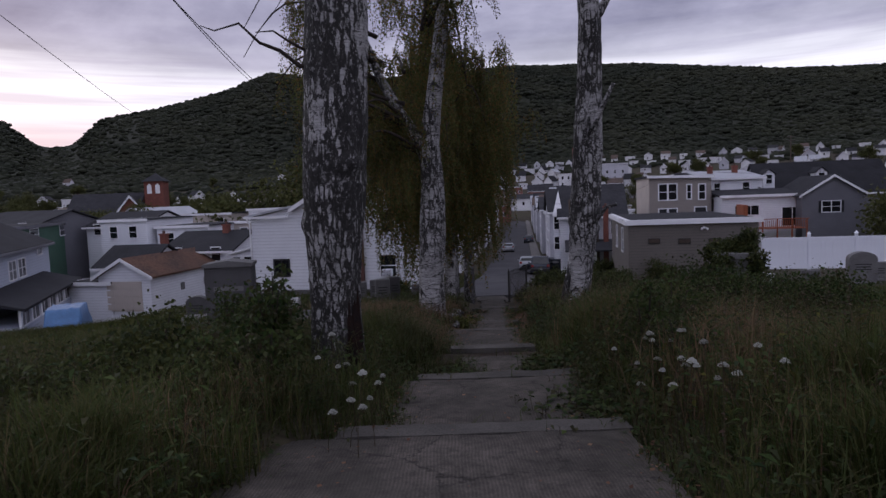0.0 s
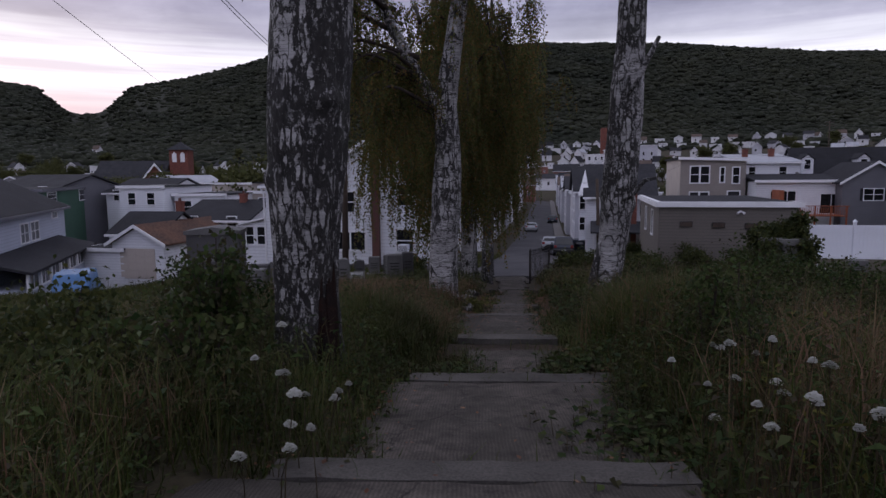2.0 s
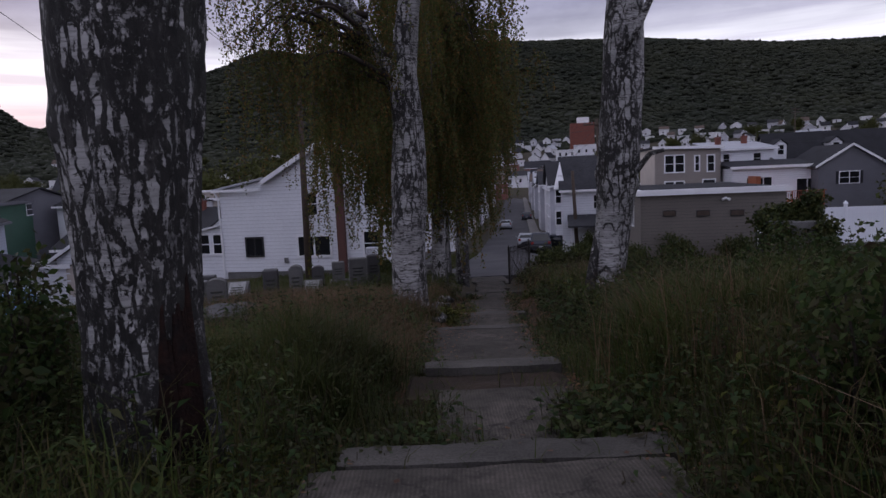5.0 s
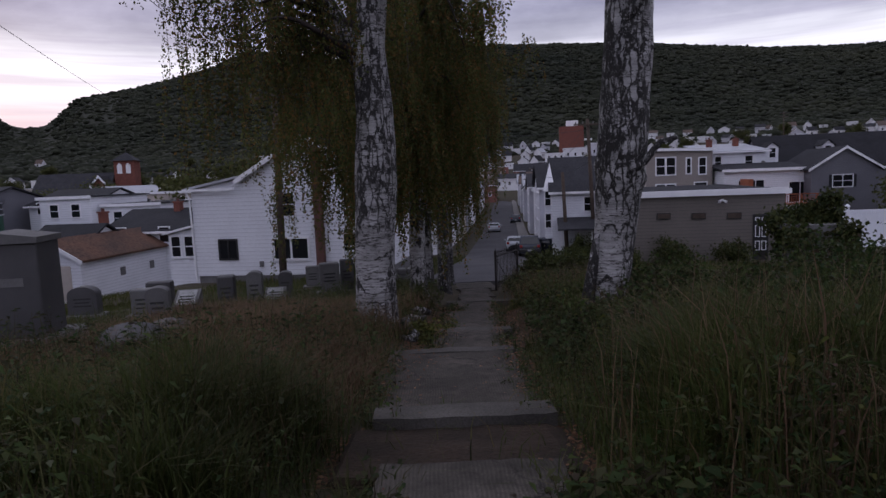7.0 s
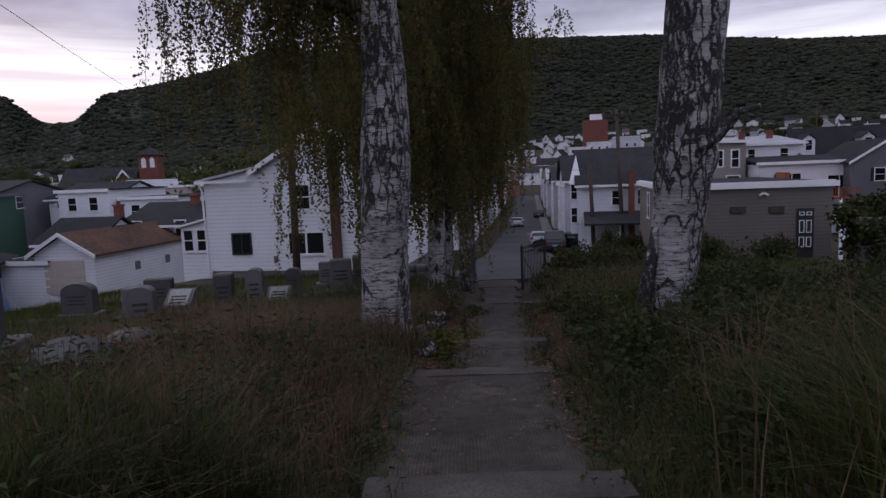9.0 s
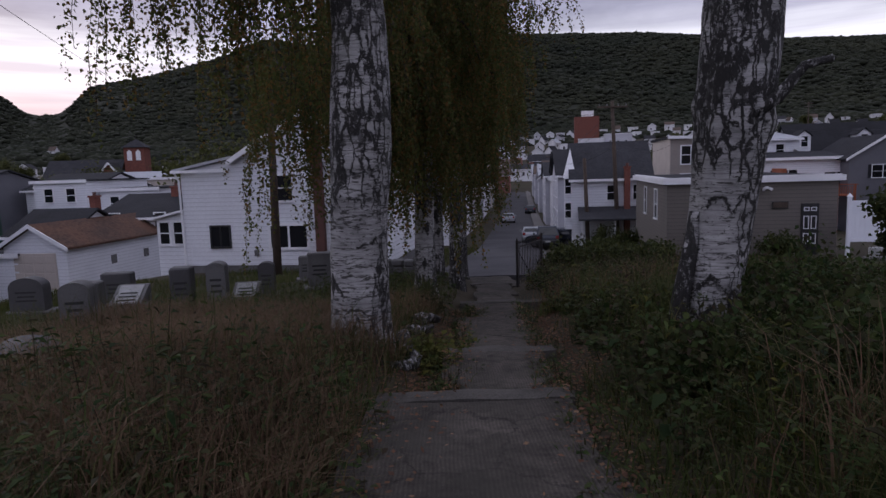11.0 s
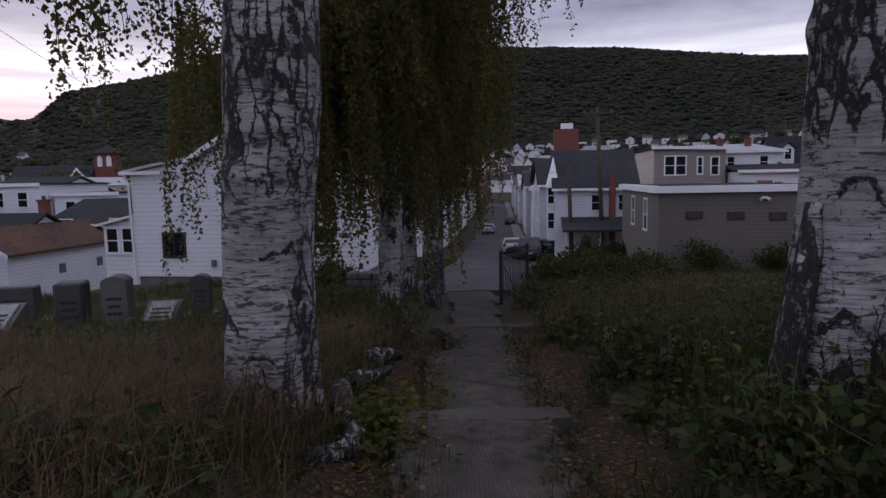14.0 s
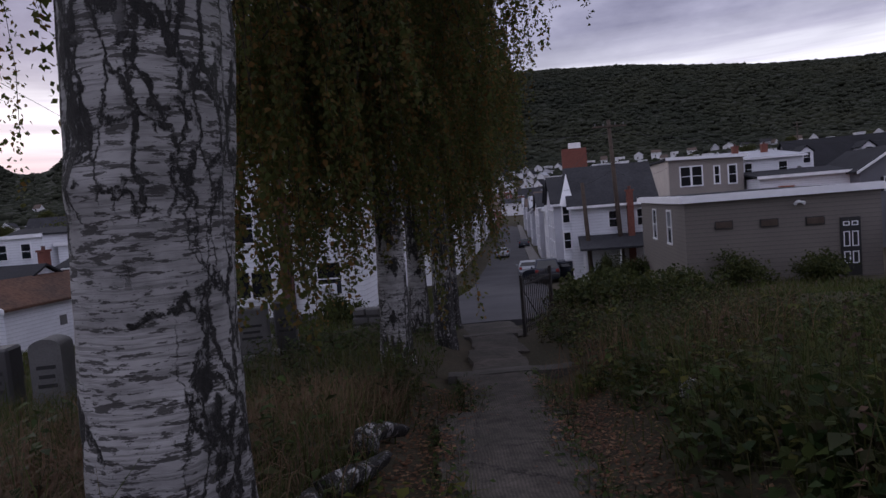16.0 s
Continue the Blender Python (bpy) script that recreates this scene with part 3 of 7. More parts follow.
# ---- the stepped concrete path: slab beds, then nosings; rows: from, to, left edge, right edge ----
SLABS = [(-3.0, 2.2, -1.55, 1.32), (2.22, 4.78, -1.5, 1.38), (5.10, 7.32, -0.6, 1.42), (7.78, 9.2, 0.14, 1.2), (10.55, 13.22, -0.1, 1.4),
         (13.58, 15.32, 0.45, 1.48), (15.66, 18.68, 0.64, 1.68), (18.72, 20.95, 0.92, 1.9), (21.32, 24.0, 1.15, 2.0), (24.02, 26.75, 1.3, 2.25), (27.1, 31.0, 1.3, 2.7)]
NOSES = [(4.80, 5.08, -0.95, 1.38), (7.36, 7.66, -0.42, 1.55), (10.22, 10.5, 0.0, 1.38), (13.26, 13.54, -0.05, 1.45), (15.36, 15.62, 0.45, 1.66), (20.98, 21.26, 0.75, 2.5), (26.8, 27.05, 1.2, 2.4)]
RISE = 0.055


def chipped(x0, x1, y0, y1, z0, z1, thick, wear, seed):
    """A slab with slightly wandering, chipped edges and a sagging top."""
    g = Geo()
    nx, ny = 15, max(3, int((y1 - y0) / 0.16))
    v = []
    for j in range(ny + 1):
        for i in range(nx + 1):
            s, q = i / nx, j / ny
            x, y, z = x0 + (x1 - x0) * s, y0 + (y1 - y0) * q, z0 + (z1 - z0) * q
            k = noise.noise(Vector((x * 2.3, y * 2.3, seed)))
            if i in (0, nx):
                x += wear * (1.6 * noise.noise(Vector((seed, y * 1.6, 3))) + 0.6 * noise.noise(Vector((seed, y * 7, 5))))
            if j in (0, ny):
                y += 0.022 * k + 0.02 * noise.noise(Vector((x * 9, seed, 1)))
            edge = 0.012 if i in (0, nx) or j in (0, ny) else 0.0
            v.append((x, y, z + 0.012 * k - edge))
    w = nx + 1
    f = [(j * w + i, j * w + i + 1, (j + 1) * w + i + 1, (j + 1) * w + i) for j in range(ny) for i in range(nx)]
    rim = [i for i in range(w)] + [j * w + nx for j in range(1, ny + 1)] + [ny * w + i for i in range(nx - 1, -1, -1)] + [j * w for j in range(ny - 1, 0, -1)]
    base = len(v)
    v += [(v[i][0], v[i][1], v[i][2] - thick) for i in rim]
    f += [(rim[(k + 1) % len(rim)], rim[k], base + k, base + (k + 1) % len(rim)) for k in range(len(rim))]
    return g.add(v, f)


def make_path():
    walk_way = tagged(new("footpath"), "stepped path of worn broom-finished concrete slabs", "footpath", kind="structure")
    for k, (y0, y1, x0, x1) in enumerate(SLABS):
        g = chipped(x0, x1, y0, y1, float(grade(y0)) - RISE, float(grade(y1)) + RISE - 0.012, 0.16, 0.055, 7.3 * k)
        part("slab", g, M["concrete"], walk_way)
    for k, (y0, y1, x0, x1) in enumerate(NOSES):
        z = float(grade((y0 + y1) / 2)) + RISE
        part("step_nosing", chipped(x0, x1, y0, y1, z + 0.01, z - 0.005, 0.34, 0.03, 91 + 5.1 * k), M["curb"], walk_way, "pale concrete step edge")


make_path()

# ---- weeping birches ----


def bark_trunk(line, radii, seg, rings, rough, knobs=()):
    """A trunk along a line of points, with ridged bark, burrs and a flaring foot."""
    line = [Vector(p) for p in line]
    dist = [0.0]
    for a, b in zip(line, line[1:]):
        dist.append(dist[-1] + (b - a).length)
    v, f = [], []
    for i in range(rings):
        s = dist[-1] * i / (rings - 1)
        p = Vector([float(np.interp(s, dist, [q[c] for q in line])) for c in range(3)])
        r0 = float(np.interp(s, dist, radii))
        for k in range(seg):
            a = 2 * math.pi * k / seg
            c, sn = math.cos(a), math.sin(a)
            q = Vector((c * 2.2, sn * 2.2, p.z * 0.9))
            ridge = noise.noise(Vector((c * 5.5, sn * 5.5, p.z * 2.2))) + 0.6 * noise.noise(Vector((c * 13, sn * 13, p.z * 5.0)))
            foot = math.exp(-max(0.0, s - 0.15) / 0.28)
            r = r0 * (1 + 0.07 * noise.noise(q)) + rough * ridge + foot * r0 * (0.10 + 0.22 * max(0, math.sin(a * 5 + 1.0)))
            for ka, kz, kr, kh in knobs:
                d = math.hypot((a - ka + math.pi) % (2 * math.pi) - math.pi, (p.z - kz) / 0.22)
                r += kh * math.exp(-(d / kr) ** 2)
            v.append((p.x + r * c, p.y + r * sn, p.z))
    for i in range(rings - 1):
        for k in range(seg):
            f.append((i * seg + k, i * seg + (k + 1) % seg, (i + 1) * seg + (k + 1) % seg, (i + 1) * seg + k))
    f.append(tuple(range((rings - 1) * seg, rings * seg)))
    return Geo().add(v, f)


def leaves_at(points, size, rng, flat=0.25, narrow=0.72):
    """Folded pointed leaves hung at the points. Returns vertices and faces."""
    n = len(points)
    out = rng.normal(size=(n, 3))
    out[:, 2] = -np.abs(out[:, 2]) * 1.1 - flat
    out /= np.linalg.norm(out, axis=1, keepdims=True)
    side = np.cross(out, rng.normal(size=(n, 3)))
    side /= np.linalg.norm(side, axis=1, keepdims=True) + 1e-9
    s = size * rng.uniform(0.65, 1.3, (n, 1))
    lift = np.cross(out, side) * s * 0.12
    mid = points + out * s * 0.42
    v = np.stack([points, mid + side * s * narrow * 0.5 + lift, points + out * s, mid - side * s * narrow * 0.5 + lift], 1).reshape(-1, 3)
    return v


def quads_mesh(name, verts, material, per=4):
    n = len(verts) // per
    me = bpy.data.meshes.new(name)
    me.vertices.add(len(verts))
    me.vertices.foreach_set("co", np.asarray(verts, np.float32).ravel())
    me.loops.add(n * per)
    me.loops.foreach_set("vertex_index", np.arange(n * per, dtype=np.int32))
    me.polygons.add(n)
    me.polygons.foreach_set("loop_start", np.arange(0, n * per, per, dtype=np.int32))
    me.materials.append(material)
    me.update(calc_edges=True)
    return me


def weeping(limbs, rng, per_metre, length, leaf_step, spread, bottom):
    """Hanging strands from the limbs: gives the strand lines and the leaf points."""
    strands, pts = [], []
    for limb in limbs:
        limb = np.asarray(limb)
        seg = np.linalg.norm(np.diff(limb, axis=0), axis=1)
        cum = np.r_[0, np.cumsum(seg)]
        count = int(cum[-1] * per_metre)
        sprays = rng.uniform(cum[-1] * 0.12, cum[-1], max(2, count // 7))
        shift = rng.normal(size=(len(sprays), 3)) * spread * np.array([1.15, 1.15, 0.4])
        reach = rng.uniform(0.2, 1.35, len(sprays))
        for k in rng.integers(0, len(sprays), count):
            s = min(cum[-1], sprays[k] + rng.normal() * 0.06)
            p = np.array([np.interp(s, cum, limb[:, c]) for c in range(3)])
            p = p + shift[k] * (0.4 + s / cum[-1]) + rng.normal(size=3) * 0.10
            drop = length * reach[k] * rng.uniform(0.6, 1.1) * (0.55 + 0.55 * s / cum[-1])
            drop = min(drop, p[2] - bottom(p[0], p[1]) - rng.uniform(0, 0.9))
            if drop < 0.15:
                continue
            a = rng.uniform(0, 2 * math.pi)
            k = np.linspace(0, 1, max(3, int(drop / leaf_step)))
            swing = rng.uniform(0.05, 0.28) + 0.45 * rng.random() ** 3
            x = p[0] + np.cos(a) * swing * np.sqrt(k) * 1.2 + 0.03 * np.sin(k * 9 + a)
            y = p[1] + np.sin(a) * swing * np.sqrt(k) * 1.2 + 0.03 * np.cos(k * 8 + a)
            z = p[2] + 0.1 * np.sin(k * 3.1) - drop * k
            line = np.stack([x, y, z], 1)
            strands.append(line[:: max(1, len(line) // 5)])
            pts.append(np.repeat(line, 3, axis=0)[: len(line) * 3 - rng.integers(0, 3)])
    return strands, np.concatenate(pts)


def arch(start, angle, reach, rise, fall, rng, n=9):
    """A limb that climbs, arches over and hangs."""
    k = np.linspace(0, 1, n)
    wob = rng.normal(size=(n, 2)) * 0.06 * k[:, None] * reach
    x = start[0] + math.cos(angle) * reach * k ** 0.85 + np.cumsum(wob[:, 0]) * 0.3
    y = start[1] + math.sin(angle) * reach * k ** 0.85 + np.cumsum(wob[:, 1]) * 0.3
    z = start[2] + rise * np.sin(k * math.pi * 0.62) - fall * np.clip(k - 0.5, 0, 1) ** 1.6 * 2.6
    return np.stack([x, y, z], 1)


def birch(line, radii, bark, seed, limbs, per_metre, length, label, leaf=0.052, leaf_step=0.05, seg=72, rings=260, rough=0.012, knobs=(), forks=(), bottom=None, spread=0.3, dead=()):
    rng = np.random.default_rng(seed)
    base = Vector(line[0])
    rel = [Vector(p) - base for p in line]
    tree = thing("birch_tree", Matrix.Translation(base), label, "tree", "birches beside the path")
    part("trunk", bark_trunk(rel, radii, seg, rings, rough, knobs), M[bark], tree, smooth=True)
    for pts, r in forks:
        part("limb", Geo().tube([Vector(p) - base for p in pts], r, 14, 0.18), M[bark], tree, smooth=True)
    for pts, r in dead:
        part("dead_branch", Geo().tube([Vector(p) - base for p in pts], r, 7, 0.25), M["twig"], tree, "bare dead branch", smooth=True)
    if limbs:
        arcs = [arch(np.array(s, float), a, reach, rise, fall, rng) for s, a, reach, rise, fall in limbs]
        for a in arcs:
            part("branch", Geo().tube([Vector(p) - base for p in a], list(np.linspace(0.055, 0.008, len(a))), 6, 0.2), M["twig"], tree, smooth=True)
        low = bottom or (lambda x, y: at_land(x, y) + 1.6)
        strands, pts = weeping(arcs, rng, per_metre, length, leaf_step, spread, low)
        pts = pts + rng.normal(size=pts.shape) * 0.034 - np.array(base)
        g = Geo()
        for s in strands[::2]:
            g.tube([Vector(p) - base for p in s], 0.0035, 3, cap=False)
        tagged(part("twig_fringe", g, M["twig"], tree), kind="stuff")
        crown = new("crown", quads_mesh("crown", leaves_at(pts, leaf, rng), M["leaf"]))
        crown.parent = tree
        tagged(crown, "drooping strands of small green and rusty leaves")
    return tree


def ring(cx, cy, z, count, reach, rise, fall, seed, start=0.0, sweep=6.283):
    r = random.Random(seed)
    return [((cx + r.uniform(-0.15, 0.15), cy + r.uniform(-0.15, 0.15), z + r.uniform(-0.9, 0.9)), start + sweep * (i + r.uniform(-0.3, 0.3)) / count,
             reach * r.uniform(0.65, 1.15), rise * r.uniform(0.5, 1.3), fall * r.uniform(0.6, 1.3)) for i in range(count)]


ga, gb_, gc = at_land(-1.4, 7.19), at_land(-0.5, 15.4), at_land(2.85, 14.32)
# rugged old birch by the path, with a rotten hollow at its foot
first = birch([(-1.33, 7.19, ga - 0.25), (-1.31, 7.19, 0.2), (-1.285, 7.19, 0.85), (-1.26, 7.19, 1.5), (-1.15, 7.2, 3.2), (-1.0, 7.25, 6.0), (-0.9, 7.3, 9.0)],
              [0.30, 0.275, 0.315, 0.345, 0.345, 0.26, 0.15], "bark_a", 3,
              [((-1.05, 7.2, 4.6), 2.3, 1.5, 0.5, 0.6), ((-1.0, 7.25, 5.2), 2.9, 1.9, 0.6, 0.9), ((-1.0, 7.25, 5.6), 1.6, 1.9, 0.6, 0.8), ((-1.0, 7.25, 6.2), 0.4, 1.8, 0.8, 0.8), ((-1.0, 7.25, 6.4), 4.0, 2.0, 0.8, 0.7)],
              14, 1.0, "thick old birch with rugged bark and a rotten hollow foot", rough=0.02, seg=96, rings=330,
              knobs=((3.3, 1.95, 0.5, 0.05), (5.4, 2.6, 0.4, 0.05), (2.0, 2.5, 0.5, 0.04)),
              dead=[([(-1.3, 7.15, 2.85), (-1.55, 7.1, 2.86), (-1.75, 7.05, 3.02), (-1.95, 7.0, 3.1), (-2.15, 6.95, 3.3), (-2.4, 6.9, 3.22), (-2.55, 6.9, 3.28)], [0.035, 0.028, 0.022, 0.016, 0.012, 0.008, 0.004]),
                    ([(-1.4, 7.1, 2.98), (-1.62, 7.05, 3.1), (-1.8, 7.0, 3.22), (-1.98, 6.95, 3.2)], [0.022, 0.016, 0.01, 0.004])],
              bottom=lambda x, y: 3.6)
# no cavity is cut: rods on the bark carry its shade as near-black colour
hollow = Geo()
for k in range(9):
    a = -0.95 + k * 0.075
    hollow.tube([(0.30 * math.cos(a) + 0.02 * (k % 2), 0.30 * math.sin(a), 0.15), (0.305 * math.cos(a), 0.305 * math.sin(a), 0.55 + 0.05 * (k % 3)),
                 (0.27 * math.cos(a) + 0.03, 0.27 * math.sin(a), 0.95 + 0.16 * math.sin(k * 1.7) + 0.2 * (k > 5))], [0.045, 0.04, 0.012], 6, 0.5)
part("rotten_hollow", hollow, M["rot"], first, "reddish rotten wood with the shade of its hollow painted near-black", smooth=True)

# pale birch with a fork, its crown hanging round it
birch([(-0.46, 15.4, gb_ - 0.25), (-0.415, 15.4, -0.6), (-0.345, 15.42, 0.6), (-0.305, 15.43, 1.7), (-0.36, 15.44, 2.6), (-0.22, 15.45, 3.6), (0.02, 15.45, 5.2), (0.25, 15.5, 8.0), (0.35, 15.5, 11)],
      [0.31, 0.305, 0.315, 0.275, 0.25, 0.2, 0.17, 0.12, 0.06], "bark_b", 5,
      [(p, a, r * (0.4 if math.cos(a) > 0.2 else 1.0), u, f) for p, a, r, u, f in ring(-0.3, 15.5, 6.2, 9, 3.6, 1.2, 2.0, 8)] + [((-1.5, 15.4, 4.2), 3.3, 2.4, 0.8, 1.2), ((-1.4, 15.4, 4.6), 2.7, 2.6, 0.9, 1.2), ((-1.6, 15.3, 4.6), 3.9, 2.0, 0.8, 1.1), ((-1.5, 15.4, 5.2), 3.0, 3.3, 1.2, 1.6), ((-0.3, 15.45, 2.3), 3.0, 2.1, 0.7, 0.6), ((-0.3, 15.5, 2.8), 2.2, 2.2, 0.6, 0.5), ((-1.6, 15.5, 4.8), 2.4, 3.4, 0.9, 1.5), ((-1.2, 15.6, 3.6), 2.0, 3.2, 0.9, 1.0), ((-0.9, 15.6, 4.4), 1.7, 3.6, 1.0, 1.2), ((-1.0, 15.5, 3.2), 2.7, 2.8, 0.8, 0.8), ((-0.5, 15.3, 2.5), 3.6, 1.5, 0.5, 0.3), ((-0.5, 15.35, 2.9), 3.2, 1.7, 0.5, 0.4), ((-0.6, 15.5, 3.0), 2.5, 1.6, 0.5, 0.3), ((-0.5, 15.6, 2.6), 2.1, 1.5, 0.4, 0.3), ((-0.9, 15.4, 3.3), 4.0, 1.4, 0.4, 0.4), ((-0.9, 15.2, 3.2), 3.4, 1.7, 0.5, 0.6), ((-0.8, 15.7, 3.0), 2.6, 1.9, 0.5, 0.5), ((-0.9, 15.3, 3.6), 3.0, 2.2, 0.5, 0.7)],
      11, 2.7, "pale birch with dark scars, forked limb and weeping leaves",
      forks=[([(-0.42, 15.43, 2.2), (-0.62, 15.42, 2.75), (-0.95, 15.4, 3.3), (-1.45, 15.38, 4.2), (-1.9, 15.35, 5.4), (-2.1, 15.3, 6.8)], [0.15, 0.14, 0.125, 0.11, 0.08, 0.04])],
      knobs=((4.3, 1.9, 0.45, 0.05), (1.0, 2.3, 0.5, 0.05)), bottom=lambda x, y: -0.6 + 0.8 * abs(math.sin(x * 3.1 + y * 1.7)) + 1.2 * (x > -0.2) + 0.4 * (x < -0.9) + 20 * (x < -3.9), spread=0.35)

# birch across the path: bare lower trunk, two stubs, crown above the view
birch([(2.87, 14.55, gc - 0.25), (2.97, 14.54, -1.0), (3.08, 14.53, -0.2), (3.17, 14.51, 0.9), (3.24, 14.49, 2.2), (3.31, 14.47, 3.6), (3.30, 14.25, 5.2), (3.1, 14.3, 7.5), (2.95, 14.3, 10)],
      [0.27, 0.27, 0.28, 0.335, 0.33, 0.285, 0.24, 0.15, 0.07], "bark_c", 9,
      [((3.1, 14.3, 8.2), a, 2.0, 0.8, 0.4) for a in (0.3, 1.4, 2.7, 3.9, 5.1)], 12, 0.8, "bare leaning birch trunk with black scars and broken stubs",
      forks=[([(3.2, 14.25, 2.6), (3.42, 14.22, 3.0), (3.6, 14.2, 3.35), (3.78, 14.2, 3.72)], [0.085, 0.07, 0.055, 0.04]),
             ([(3.1, 14.27, 0.55), (3.38, 14.2, 0.75), (3.58, 14.17, 1.0), (3.8, 14.15, 1.05)], [0.07, 0.05, 0.04, 0.03]),
             ([(3.25, 14.25, 4.9), (3.5, 14.2, 5.25), (3.7, 14.2, 5.6), (3.8, 14.2, 6.4)], [0.12, 0.1, 0.08, 0.04])],
      knobs=((0.6, 4.2, 0.5, 0.06), (2.9, 2.4, 0.5, 0.04), (5.8, 2.2, 0.5, 0.05)), bottom=lambda x, y: 6.6)
stem = Geo().tube([(2.6, 14.35, gc - 0.1), (2.63, 14.36, gc + 0.35), (2.72, 14.4, gc + 0.8), (2.8, 14.46, gc + 1.2)], [0.085, 0.075, 0.07, 0.05], 12, 0.25)
solo("birch_sapling", stem, M["bark_c"], Matrix(), "short dead birch stem against a larger trunk", "tree stem", smooth=True)

# the dense hanging crowns further down, left of the path
for k, (x, y, r, h, reach, dense) in enumerate(((0.05, 21.6, 0.19, 11, 2.7, 26), (0.75, 24.6, 0.17, 10, 2.5, 32), (0.2, 27.0, 0.2, 10, 2.3, 26), (1.0, 29.5, 0.16, 10, 2.4, 30))):
    z = at_land(x, y)
    top = z + h
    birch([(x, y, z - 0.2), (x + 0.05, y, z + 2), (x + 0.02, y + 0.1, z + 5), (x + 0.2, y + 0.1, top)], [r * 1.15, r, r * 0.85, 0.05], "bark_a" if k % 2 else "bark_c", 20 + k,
          [(p, a, q * (0.68 if math.cos(a) > 0.2 else 1.0), u, f) for p, a, q, u, f in ring(x, y, z + 5.6, 8, reach, 1.2, 1.6, 30 + k) + ring(x, y, z + 8.2, 7, reach * 0.8, 1.0, 1.2, 40 + k)] + ([((x, y, z + 4.6), 2.9, 2.2, 0.7, 1.0), ((x, y, z + 4.0), 3.5, 2.0, 0.6, 0.8), ((x, y, z + 5.0), 2.4, 2.1, 0.8, 1.0), ((x, y, z + 3.6), 3.2, 1.5, 0.5, 0.5), ((x, y, z + 4.4), 3.9, 2.4, 0.6, 0.8), ((x, y, z + 4.0), 4.3, 2.6, 0.6, 0.7), ((x, y, z + 3.6), 4.0, 1.6, 0.5, 0.5), ((x, y, z + 4.6), 4.6, 3.0, 0.7, 0.8), ((x, y, z + 4.2), 3.2, 2.6, 0.6, 0.8)] if k == 0 else []), dense * (0.8 if k else 0.66), 3.4,
          "weeping birch with a dense curtain of dark leaves", seg=32, rings=70, leaf=0.07, leaf_step=0.06,
          bottom=lambda x, y: at_land(x, y) + 0.5 + 1.1 * max(0.0, min(1.0, (x - path_x(y) + 1.0) / 1.2)), spread=0.35)

# ---- houses ----
SHARED = {}


def shared(key, make):
    if key not in SHARED:
        SHARED[key] = make()
    return SHARED[key]


def window(parent, x, z, w, h, y=0.0, cols=1, rows=2, frame_mat="white_trim", turn=0.0, t=0.08, label=""):
    """A framed window on a wall that faces -y (turn: degrees about z), lower left corner at x, y, z."""
    def make_frame():
        g = Geo()
        g.box(-t, 0, -0.05, 0.03, -t, h + t).box(w, w + t, -0.05, 0.03, -t, h + t)
        g.box(0, w, -0.05, 0.03, h, h + t).box(-t * 0.3, w + t * 0.3, -0.09, 0.03, -t, 0)
        for c in range(1, cols):
            g.box(w * c / cols - t * 0.4, w * c / cols + t * 0.4, -0.04, 0.03, 0, h)
        for r in range(1, rows):
            for c in range(cols):
                g.box(w * c / cols + t * 0.4 * (c > 0), w * (c + 1) / cols - t * 0.4 * (c < cols - 1), -0.035, 0.03, h * r / rows - t * 0.25, h * r / rows + t * 0.25)
        return g.mesh("window", M[frame_mat])
    key = (round(w, 2), round(h, 2), cols, rows, frame_mat, t)
    win = part("window", shared(("frame", key), make_frame), None, parent, label)
    win.matrix_basis = pose(x, y, z, 0, 0, turn)
    part("pane", shared(("pane", key[:2]), lambda: Geo().box(0, w, -0.012, 0.02, 0, h).mesh("pane", M["glass"])), None, win)
    return win


def slab_roof(pts, y0, y1, thick):
    """Roof skin over a profile in x and z."""
    g = Geo()
    low = [(x, z - thick) for x, z in reversed(pts)]
    return g.prism(list(pts) + low, y0, y1)


def flat_house(name, at, w, d, top, base, wall, roof, trim, wins, label, category="house", group="", lip=0.18, cols=1):
    h = thing(name, at, label, category, group)
    part("wall", Geo().box(0, w, 0, d, base, top), M[wall] if isinstance(wall, str) else wall, h)
    part("roof", Geo().box(-lip, w + lip, -lip, d + lip, top, top + 0.1).box(0.15, w - 0.15, 0.15, d - 0.15, top + 0.1, top + 0.13), M[roof] if isinstance(roof, str) else roof, h)
    part("fascia", Geo().box(-lip - 0.04, w + lip + 0.04, -lip - 0.04, -lip - 0.002, top - 0.14, top + 0.13).box(-lip - 0.04, -lip - 0.002, -lip, d + lip, top - 0.14, top + 0.13), M[trim], h)
    for x, z, ww, hh, *style in wins:
        window(h, x, z, ww, hh, 0.0, *(style or (1, 2)))
    return h


